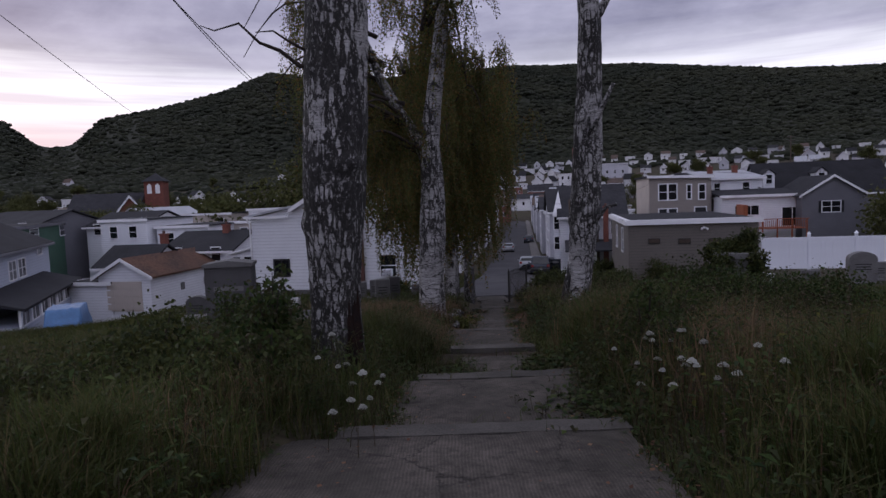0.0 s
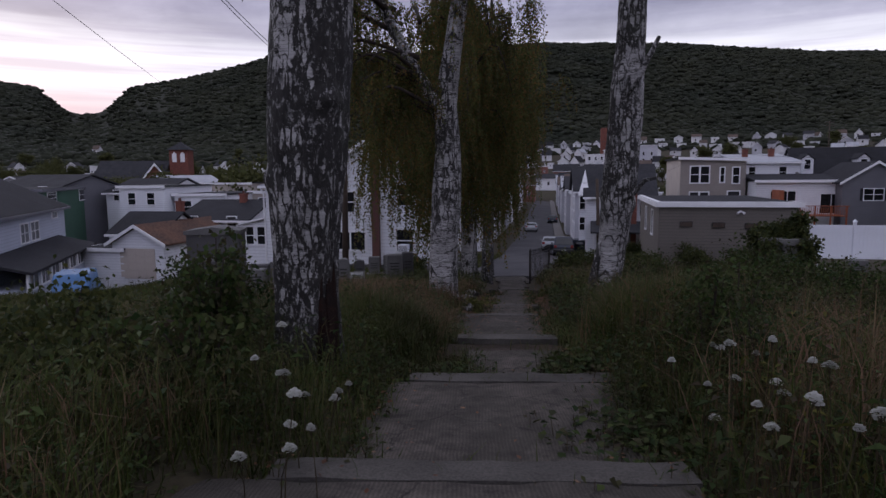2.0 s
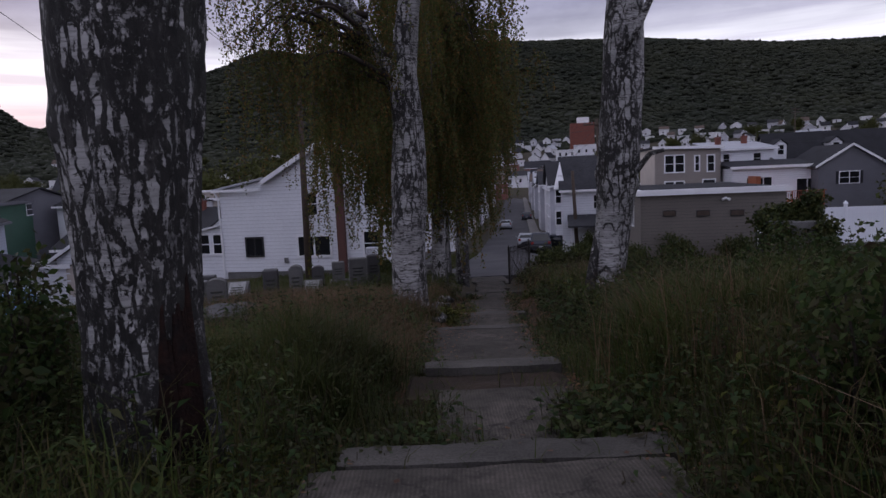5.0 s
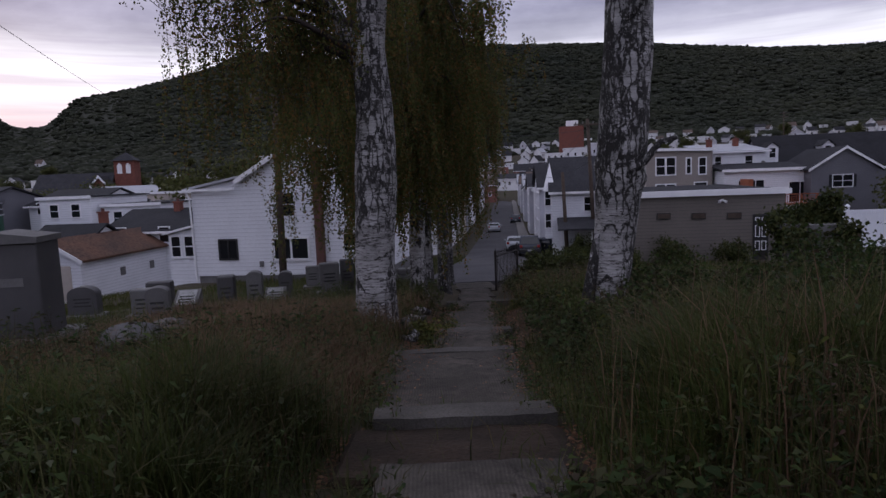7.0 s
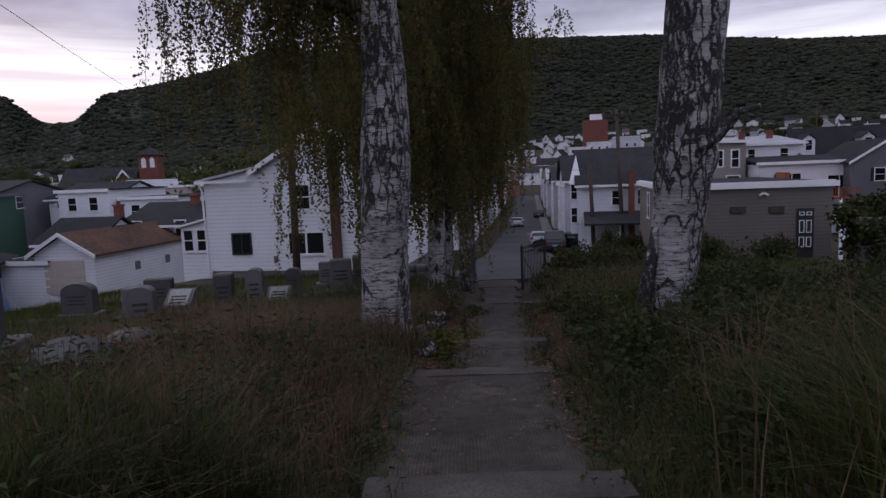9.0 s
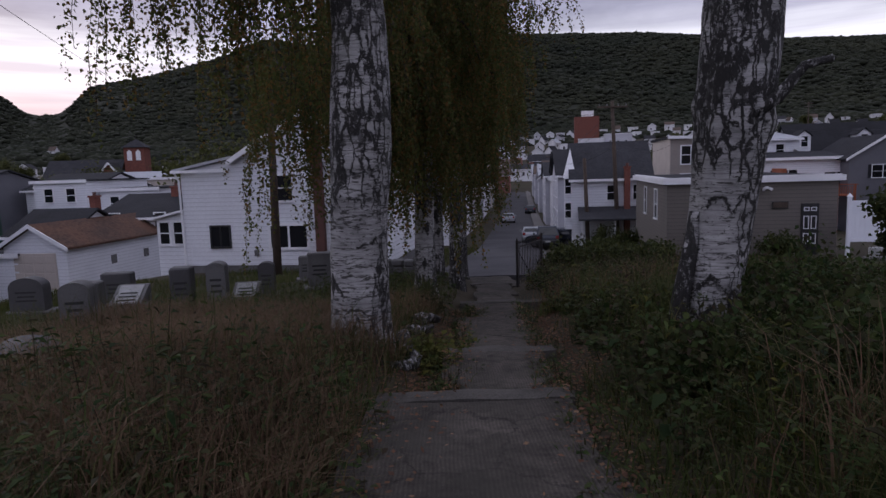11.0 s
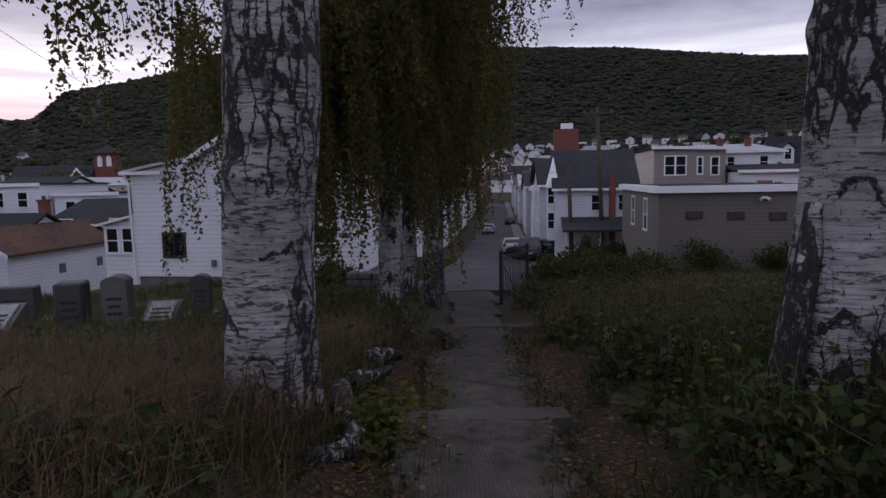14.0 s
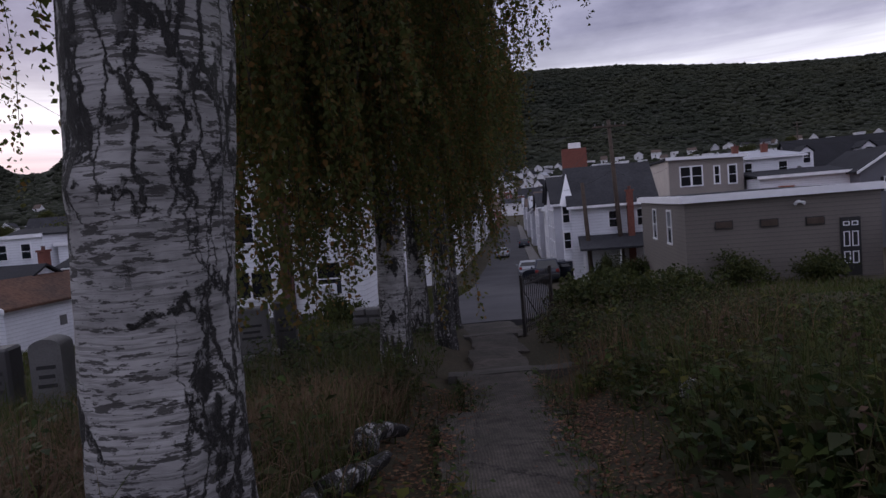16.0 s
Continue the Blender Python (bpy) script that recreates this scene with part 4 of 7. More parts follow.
def gable_house(name, at, w, d, eave, peak, base, wall, roof, wins, label, group="", category="house", across=False, trim="white_trim", side_wins=(), shade=None):
    """A gabled house; its front, 0 to w along x, faces -y. across: the ridge runs along x, so the front shows a roof slope."""
    h = thing(name, at, label, category, group)
    wall = M[wall] if isinstance(wall, str) else wall
    roof = M[roof] if isinstance(roof, str) else roof
    if across:
        part("wall", Geo().side([(0, base), (d, base), (d, eave), (d / 2, peak), (0, eave)], 0, w), wall, h)
        k = (peak - eave) / (d / 2)
        g = Geo().side([(-0.35, eave - 0.35 * k + 0.06), (d / 2, peak + 0.06), (d / 2, peak + 0.2), (-0.35, eave - 0.35 * k + 0.2)], -0.25, w + 0.25)
        g.side([(d / 2, peak + 0.06), (d + 0.35, eave - 0.35 * k + 0.06), (d + 0.35, eave - 0.35 * k + 0.2), (d / 2, peak + 0.2)], -0.25, w + 0.25)
        part("roof", g, roof, h)
        part("gutter", Geo().box(-0.25, w + 0.25, -0.46, -0.36, eave - 0.35 * k - 0.02, eave - 0.35 * k + 0.15), M[trim], h)
    else:
        part("wall", Geo().prism([(0, base), (w, base), (w, eave), (w / 2, peak), (0, eave)], 0, d), wall, h)
        k = (peak - eave) / (w / 2)
        part("roof", slab_roof([(-0.35, eave - 0.35 * k + 0.2), (w / 2, peak + 0.2), (w + 0.35, eave - 0.35 * k + 0.2)], -0.3, d + 0.3, 0.14), roof, h)
        part("bargeboard", slab_roof([(-0.37, eave - 0.37 * k + 0.2), (w / 2, peak + 0.21), (w + 0.37, eave - 0.37 * k + 0.2)], -0.36, -0.302, 0.24), M[trim], h)
    for x, z, ww, hh, *style in wins:
        window(h, x, z, ww, hh, 0.0, *(style or (1, 2)))
    for y, z, ww, hh, *style in side_wins:
        window(h, 0, z, ww, hh, y, *(style or (1, 2)), turn=-90)
    return h


def chimney(house, x, y, z0, z1, s=0.5):
    ch = part("chimney", Geo().box(x, x + s, y, y + s, z0, z1, 0.02).box(x - 0.05, x + s + 0.05, y - 0.05, y + s + 0.05, z1, z1 + 0.12), M["brick"], house, "red brick chimney")
    part("flue", Geo().tube([(x + s / 2, y + s / 2, z1 + 0.12), (x + s / 2, y + s / 2, z1 + 0.35)], 0.11, 8), M["rust_pipe"], ch)


def spot(x, y, turn=GRID):
    return pose(x, y, 0, 0, 0, turn)


# white clapboard house below the graves
def white_house():
    h = thing("white_house", spot(-11.8, 39.2), "white clapboard house with a steep gable and low side wing", "house")
    part("wall", Geo().prism([(-0.35, -4.05), (9.7, -4.05), (9.7, 0.9), (6.05, 2.95), (2.75, 1.15), (2.35, 1.0), (-0.35, 0.5)], 0, 10), M["white_siding"], h)
    part("foundation", Geo().box(-0.28, 9.63, 0.08, 9.9, -6.5, -4.052), M["granite"], h, "grey block foundation")
    part("roof", slab_roof([(2.3, 0.98), (6.05, 3.12), (10.1, 0.86)], -0.3, 10.3, 0.14), M["shingle"], h)
    part("wing_roof", slab_roof([(-0.65, 0.6), (2.42, 1.16)], -0.25, 10.2, 0.12), M["metal_roof"], h)
    part("bargeboard", slab_roof([(2.27, 0.96), (6.05, 3.14), (10.13, 0.84)], -0.37, -0.302, 0.26), M["white_trim"], h)
    part("gutter", Geo().box(-0.68, 2.2, -0.33, -0.252, 0.42, 0.56), M["white_trim"], h)
    part("downspout", Geo().tube([(-0.62, -0.1, 0.45), (-0.42, -0.08, 0.05), (-0.38, -0.07, -4.3)], 0.05, 8), M["white_trim"], h)
    window(h, 1.06, -3.13, 0.92, 0.94, 0, 2, 1, "black_paint", t=0.09)
    window(h, 4.1, -3.2, 1.8, 1.02, 0, 2, 1, "white_trim", t=0.12)
    window(h, 4.55, -0.98, 0.75, 1.15, 0, 1, 2, "white_trim", t=0.1)
    window(h, 7.85, -3.25, 0.95, 1.25, 0, 1, 2, "white_trim", t=0.1)
    window(h, 8.0, -0.6, 0.8, 1.2, 0, 1, 2, "white_trim", t=0.1)
    part("wall_pipe", Geo().box(6.42, 6.86, -0.3, -0.004, -4.6, 2.65, 0.03), M["rust_pipe"], h, "broad brown chimney casing")
    part("meter", Geo().box(3.25, 3.45, -0.14, -0.004, -3.6, -3.3, 0.02), M["granite"], h, "small grey utility meter")
    bay = part("bay", Geo().prism([(-2.05, -5.2), (-0.37, -5.2), (-0.37, -1.42), (-2.05, -1.78)], 0.3, 3.2), M["white_siding"], h, "small glazed side porch")
    part("bay_roof", slab_roof([(-2.25, -1.72), (-0.37, -1.3)], 0.05, 3.4, 0.1), M["white_trim"], bay)
    window(h, -1.88, -3.0, 0.5, 1.05, 0.3, 1, 2, "white_trim", t=0.1)
    window(h, -1.12, -3.0, 0.5, 1.05, 0.3, 1, 2, "white_trim", t=0.1)
    ac = solo("air_conditioner", Geo().box(0, 0.62, -0.42, -0.06, 0, 0.42, 0.03), M["vinyl"], spot(-11.8, 39.2) @ pose(8.0, 0, -3.24), "white window air conditioner with a grille", "air conditioner")
    for k in range(6):
        part("grille_slat", shared("slat", lambda: Geo().box(0.05, 0.57, -0.432, -0.415, 0, 0.02).mesh("grille_slat", M["granite"])), None, ac).location.z = 0.06 + k * 0.055


white_house()


# low taupe building with a flat roof
def taupe_building():
    b = flat_house("taupe_building", spot(11.3, 39.5), 7.6, 12.2, -0.72, -6.0, "taupe_siding", "dark_roof", "white_trim", [], "low taupe clapboard building with a flat roof and white edge", "building")
    part("parapet", Geo().box(-0.1, 7.7, -0.1, 0.12, -0.615, -0.55).box(-0.1, 0.12, 0.122, 12.3, -0.615, -0.55), M["white_trim"], b, "white parapet edge")
    for x, z in ((1.22, -2.02), (3.0, -2.06), (4.77, -2.1)):
        v = part("vent", Geo().box(x - 0.04, x + 0.68, -0.05, -0.004, z - 0.03, z + 0.32), M["black_paint"], b, "boarded slit window")
        part("board", Geo().box(x, x + 0.64, -0.07, -0.051, z + 0.02, z + 0.28), M["pole"], v)
    d = part("door", Geo().box(6.02, 6.78, -0.06, -0.004, -4.3, -1.9), M["black_paint"], b, "black door with white outlined panels")
    for x in (6.12, 6.44):
        for z, hh in ((-3.8, 0.5), (-3.1, 0.62), (-2.25, 0.18)):
            g = Geo()
            w, t = 0.24, 0.035
            g.box(x, x + w, -0.085, -0.061, z, z + t).box(x, x + w, -0.085, -0.061, z + hh - t, z + hh).box(x, x + t, -0.085, -0.061, z + t, z + hh - t).box(x + w - t, x + w, -0.085, -0.061, z + t, z + hh - t)
            part("panel", g, M["white_trim"], d)
    lamp = part("wall_lamp", Geo().box(4.4, 4.56, -0.12, -0.004, -1.18, -1.06, 0.02), M["white_trim"], b, "small floodlight with two heads")
    for x in (4.36, 4.58):
        part("lamp_head", Geo().tube([(x, -0.1, -1.14), (x + (x - 4.47) * 0.6, -0.22, -1.2)], [0.05, 0.075], 8), M["white_trim"], lamp)
    for y in (3.9, 7.95):
        window(b, 0, -2.75, 0.95, 1.5, y, 1, 2, "white_trim", turn=-90)


taupe_building()


# tan three-storey house with its white neighbour and annex
def tan_block():
    b = thing("tan_house", spot(24, 75), "tan clapboard house with white double windows and beige flank", "house")
    part("wall", Geo().box(0.02, 6.9, 0, 12, -10, 2.62), M["tan_siding"], b)
    part("side_wall", Geo().box(-0.06, 0.016, 0.02, 12, -10, 2.62), M["beige_wall"], b, "plain beige side wall")
    part("roof", Geo().prism([(-0.3, 2.64), (7.2, 2.4), (7.2, 2.62), (-0.3, 2.86)], -0.35, 12.2), M["dark_roof"], b)
    part("fascia", Geo().prism([(-0.32, 2.6), (7.22, 2.36), (7.22, 2.66), (-0.32, 2.9)], -0.42, -0.352), M["white_trim"], b)
    for x, z, w, hh, c in ((1.1, 0.0, 0.95, 1.8, 1), (2.1, 0.0, 0.95, 1.8, 1), (4.25, 0.05, 0.4, 1.6, 1), (5.55, -0.05, 0.65, 1.7, 1), (1.1, -2.9, 0.95, 1.8, 1), (2.1, -2.9, 0.95, 1.8, 1), (5.1, -2.8, 1.2, 1.8, 1)):
        window(b, x, z, w, hh, -0.004, c, 2, "white_trim", t=0.12)
    n = thing("white_row_house", spot(24, 75), "white house with a pale metal roof and small windows", "house")
    part("wall", Geo().box(6.95, 13.3, 3, 13, -10, 2.1), M["white_siding"], n)
    part("roof", Geo().side([(2.7, 2.12), (13.2, 3.3), (13.2, 3.45), (2.7, 2.3)], 6.6, 13.7), M["metal_roof"], n)
    part("gutter", Geo().box(6.6, 13.7, 2.58, 2.69, 2.08, 2.26), M["white_trim"], n)
    window(n, 7.9, 0.55, 0.65, 1.15, 3, 1, 2)
    window(n, 11.1, 0.55, 0.75, 1.15, 3, 1, 2)
    part("dish", Geo().tube([(13.0, 2.9, 0.9), (13.05, 2.75, 1.0)], [0.28, 0.05], 12), M["granite"], n, "grey satellite dish")
    a = thing("annex", spot(24, 75), "low white annex with a dark flat roof", "house")
    part("wall", Geo().box(7.2, 16.4, -3.5, 2.9, -10, 0.1), M["white_siding"], a)
    part("roof", Geo().side([(-3.9, 0.1), (2.95, 0.75), (2.95, 0.9), (-3.9, 0.28)], 6.9, 16.8), M["dark_roof"], a)
    part("fascia", Geo().box(6.88, 16.82, -3.98, -3.91, 0.02, 0.3), M["white_trim"], a)
    window(a, 8.6, -1.9, 2.4, 1.0, -3.5, 3, 1)
    window(a, 13.4, -3.2, 2.0, 2.0, -3.5, 2, 1)
    for k in range(2):
        chimney(n, 8.5 + 3 * k, 9, 2.6, 3.8, 0.6)


tan_block()


def grey_house():
    g = gable_house("grey_house", spot(37.6, 67.2), 6.0, 9, 0.05, 1.95, -9, "grey_siding", "dark_roof", [(1.95, -1.75, 1.75, 1.12, 2, 2)], "grey clapboard house with white trim and dark roof", group="houses in the valley")
    for x in (1.6, 3.78):
        part("shutter", Geo().box(x, x + 0.26, -0.05, -0.004, -1.8, -0.58), M["dark_roof"], g)
    b = gable_house("grey_house", spot(39.2, 79), 15, 9, 0.1, 3.9, -9, "grey_siding", "dark_roof", [], "long dark-roofed house with white dormers", group="houses in the valley", across=True)
    for x in (0.4, 6.4):
        d = part("dormer", Geo().prism([(x, 0.9), (x + 1.3, 0.9), (x + 1.3, 2.6), (x + 0.65, 3.15), (x, 2.6)], 0.7, 4.0), M["white_siding"], b, "white gabled dormer")
        part("dormer_roof", slab_roof([(x - 0.15, 2.62), (x + 0.65, 3.3), (x + 1.45, 2.62)], 0.5, 4.2, 0.09), M["dark_roof"], d)
        window(b, x + 0.32, 1.45, 0.66, 1.1, 0.7, 1, 2)


grey_house()


def street_house():
    h = gable_house("street_house", spot(10.0, 56.0), 5.6, 7.0, -0.75, 1.75, -9, "white_siding", "shingle", [(2.55, -2.4, 0.55, 1.05, 1, 2), (4.4, -2.4, 0.55, 1.05, 1, 2)],
                    "white house with grey roof, street bays and a low side porch", across=True, side_wins=((3.0, -1.9, 0.8, 1.4), (5.6, -1.9, 0.8, 1.4)))
    part("bay", Geo().box(-0.55, -0.003, 0.4, 2.6, -4.6, -0.75, 0.05), M["white_siding"], h, "two-storey white bay")
    part("turret_roof", Geo().add([(-0.65, 0.3, -0.75), (0.3, 0.3, -0.75), (0.3, 2.7, -0.75), (-0.65, 2.7, -0.75), (-0.1, 1.5, 1.5)], [(0, 1, 4), (1, 2, 4), (2, 3, 4), (3, 0, 4), (3, 2, 1, 0)]), M["white_trim"], h, "pointed white bay roof")
    for z in (-1.9, -3.7):
        window(h, -0.5, z, 0.42, 1.1, 0.4, 1, 2)
    pr = part("porch_roof", Geo().side([(-2.3, -3.75), (-0.003, -3.0), (-0.003, -2.88), (-2.3, -3.62)], 0.4, 5.5), M["shingle"], h, "grey lean-to porch roof")
    for x in (0.6, 2.9, 5.2):
        part("porch_post", Geo().box(x, x + 0.1, -2.1, -2.0, -9, -3.69), M["white_trim"], pr)
    chimney(h, 3.7, -0.6, -6, -0.1, 0.42)


street_house()


# the row along the street, stepping down
def row_houses():
    for k in range(13):
        y = 66 + k * 9.2
        x = float(road_x(y)) + 4.3 + 0.3 * (k % 3)
        z = float(grade(y))
        wall = WALLS[(k * 3 + 1) % 2 if k % 3 else 6]
        gable_house("row_house", spot(x, y, -6.5), 6.2 + (k % 2), 8.4, z + 6.0 + 0.5 * (k % 2), z + 8.2 + 0.4 * (k % 3), z - 2, wall, ROOFS[k % 5],
                    [(1.0, z + 1.2, 0.8, 1.4), (3.4, z + 1.2, 0.8, 1.4), (1.0, z + 4.0, 0.8, 1.4), (3.4, z + 4.0, 0.8, 1.4)],
                    "pale row house with porch beside the street", group="houses along the street", across=k % 4 != 2,
                    side_wins=((1.2, z + 1.2, 0.8, 1.5), (3.6, z + 1.2, 0.8, 1.5), (6.0, z + 1.2, 0.8, 1.5), (1.2, z + 4.0, 0.8, 1.4), (3.6, z + 4.0, 0.8, 1.4), (6.0, z + 4.0, 0.8, 1.4)))
        xl = float(road_x(y)) - 11.5
        gable_house("row_house", spot(xl, y, -6.5), 6.4, 8.4, z + 5.4 + 0.5 * (k % 2), z + 7.6, z - 2, WALLS[k % 5], ROOFS[(k + 2) % 5],
                    [(1.0, z + 1.2, 0.8, 1.4), (3.6, z + 1.2, 0.8, 1.4), (1.0, z + 3.8, 0.8, 1.4), (3.6, z + 3.8, 0.8, 1.4)], "pale row house with porch beside the street", group="houses along the street", across=k % 2 == 0)


row_houses()


# houses on the left, below the cemetery
def left_houses():
    g = gable_house("garage", spot(-18.5, 44) @ pose(-6.87, 0, 0), 4.15, 16, -3.5, -2.35, -8.5, "white_siding", "rust_roof", [], "white garage with a brown mossy roof", category="garage")
    door = part("garage_door", Geo().box(0.6, 3.45, -0.06, -0.004, -6.0, -3.85), M["beige_wall"], g, "pale panelled garage door")
    for r in range(4):
        for c in range(4):
            part("door_panel", shared("gpanel", lambda: Geo().box(0, 0.6, -0.085, -0.061, 0, 0.4, 0.02).mesh("door_panel", M["beige_wall"])), None, door).location = (0.68 + c * 0.69, 0, -5.9 + r * 0.5)
    part("side_door", Geo().box(4.152, 4.2, 12.6, 13.7, -6.4, -4.1), M["pole"], g)
    for y in (3.6, 6.8):
        part("tie_plate", Geo().box(4.152, 4.18, y, y + 0.5, -5.0, -4.45), M["granite"], g)
    w = gable_house("porch_house", pose(-25.6, 33.9, 0, 0, 0, 110.4), 16.6, 8.5, -1.05, 1.0, -9, "blue_white", "dark_roof",
                    [(5.9, -2.9, 1.55, 1.15, 2, 2), (8.0, -2.9, 1.7, 1.15, 2, 2), (13.1, -1.75, 1.3, 0.4, 1, 1)], "pale blue-white house with a broad dark roof and glazed porch", across=True, trim="grey_siding")
    pr = part("porch_roof", Geo().side([(-2.5, -3.95), (-0.002, -3.25), (-0.002, -3.1), (-2.5, -3.8)], -1.5, 14.5), M["dark_roof"], w)
    part("porch_wall", Geo().box(-1.2, 14.2, -2.2, -0.003, -9, -4.9), M["blue_white"], w)
    part("skylight", Geo().side([(0.62, -0.62), (1.7, -0.1), (1.7, -0.03), (0.62, -0.55)], 2.2, 3.4), M["paving"], w, "pale roof light")
    for k in range(8):
        part("porch_post", Geo().box(-1.1 + k * 2.15, -0.8 + k * 2.15, -2.2, -2.08, -4.898, -3.85), M["white_trim"], pr)
        if k < 7:
            window(w, -0.7 + k * 2.15, -4.85, 1.7, 0.95, -2.08, 2, 1, "white_trim", t=0.05)
    gr = flat_house("green_house", pose(-34.9, 52, 0, 0, 0, 112), 23, 9, 0.1, -8, "green_siding", "dark_roof", "grey_siding", [(2.0, -1.1, 3.2, 0.95), (15.2, -1.2, 4.2, 1.05)], "dark green house with white framed windows")
    part("brick_end", Geo().box(-0.12, -0.003, 0.2, 9, -8, -0.05), M["brick"], gr, "red brick end wall")
    hip = gable_house("town_house", spot(-27.2, 48.5), 4.4, 5, -3.1, -1.75, -9, "white_siding", "dark_roof", [(0.4, -4.6, 0.9, 0.6, 2, 1), (2.4, -4.6, 1.3, 0.7, 2, 1)], "white low house with a dark shallow roof", "houses in the valley", across=True)
    chimney(hip, 3.4, 3.2, -2.4, -0.9, 0.5)
    flat_house("shed", spot(-28, 45) @ pose(0.2, 0.6, 0), 3.4, 5, -3.95, -8, "white_siding", "dark_roof", "white_trim", [], "low white shed garage with a dark roof", "garage")
    for k, (x, y, wd, d, top, wall, roof, kind) in enumerate(((-24.5, 54, 6.5, 8, -1.6, "white_siding", "dark_roof", 1), (-28.5, 62, 5.5, 9, -0.6, "white_siding", "shingle", 0), (-22.5, 66, 7.5, 9, -0.5, "beige_wall", "shingle", 0),
                                                             (-16.5, 64, 8, 9, -1.2, "white_siding", "shingle", 1), (-25, 80, 12, 10, 0.6, "white_siding", "metal_roof", 0), (-13.5, 76, 7, 9, 0.2, "white_siding", "shingle", 1),
                                                             (-40, 70, 7, 9, 0.3, "white_siding", "dark_roof", 1), (-50, 66, 8, 10, 0.8, "grey_siding", "shingle", 1), (-36, 84, 8, 9, 0.2, "beige_wall", "shingle", 0), (-34, 62, 5, 8, 0.2, "white_siding", "shingle", 0))):
        wins = [(1.0, top - 1.7, 0.8, 1.1), (wd - 1.9, top - 1.7, 0.8, 1.1), (wd / 2 - 0.3, top - 4.2, 0.8, 1.2)]
        lab = ("white", "pale", "beige", "white", "long white", "white", "white", "grey", "beige", "white")[k]
        if kind:
            h = gable_house("town_house", spot(x, y), wd, d, top - 0.9, top + 0.5, -11, wall, roof, wins, lab + " low gabled house among crowded roofs", "houses in the valley", across=True)
        else:
            h = flat_house("town_house", spot(x, y), wd, d, top, -11, wall, roof, "white_trim", wins, lab + " house with a flat roof among crowded roofs", group="houses in the valley")
        if k in (0, 2, 4):
            chimney(h, wd * 0.6, d * 0.4, top - 0.2, top + 1.1, 0.55)
    lamp = Geo().box(0, 0.5, -0.02, 0.1, 0, 0.55)
    solo("lit_window", lamp, M["warm_lamp"], spot(-13.6, 45.5) @ pose(0, -0.35, -4.75), "small window glowing warm orange", "window")
    solo("low_shed", Geo().box(-0.8, 1.4, -0.2, 2.0, -7.5, -4.0).box(-1.0, 1.6, -0.4, 2.2, -4.0, -3.85), M["pole"], spot(-13.6, 45.5), "dark wooden lean-to shed", "shed")


left_houses()


def church():
    c = thing("church", spot(-88, 190, 8), "brick church with a slate roof and square bell tower", "church")
    part("nave", Geo().side([(0, -9), (12, -9), (12, 0.5), (6, 5.6), (0, 0.5)], -24, -4), M["brick"], c)
    part("nave_roof", Geo().side([(-0.6, 0.2), (6, 5.7), (12.6, 0.2), (12.6, 0.6), (6, 6.1), (-0.6, 0.6)], -24.5, -3.8), M["shingle"], c)
    part("transept", Geo().prism([(-9, -9), (-2, -9), (-2, 0.3), (-5.5, 4.6), (-9, 0.3)], -2.5, 6), M["brick"], c)
    part("transept_roof", slab_roof([(-9.5, 0.2), (-5.5, 5.1), (-1.5, 0.2)], -3, 6, 0.4), M["shingle"], c)
    part("bargeboard", slab_roof([(-9.6, 0.15), (-5.5, 5.2), (-1.4, 0.15)], -3.2, -3.02, 0.7), M["white_trim"], c)
    t = part("tower", Geo().box(-3.4, 2.2, 4, 9.6, -9, 9.3), M["brick"], c, "square brick bell tower")
    part("tower_roof", Geo().add([(-4, 3.4, 9.3), (2.8, 3.4, 9.3), (2.8, 10.2, 9.3), (-4, 10.2, 9.3), (-0.6, 6.8, 11.9)], [(0, 1, 4), (1, 2, 4), (2, 3, 4), (3, 0, 4), (3, 2, 1, 0)]), M["shingle"], t)
    part("finial", Geo().tube([(-0.6, 6.8, 11.8), (-0.6, 6.8, 13.2)], 0.12, 6), M["iron"], t)
    for x in (-2.5, -0.1):
        part("belfry_window", Geo().prism([(x, 5.6), (x + 1.3, 5.6), (x + 1.3, 8.0), (x + 0.65, 8.7), (x, 8.0)], 3.9, 3.99), M["white_trim"], t, "arched white louvred opening")


church()


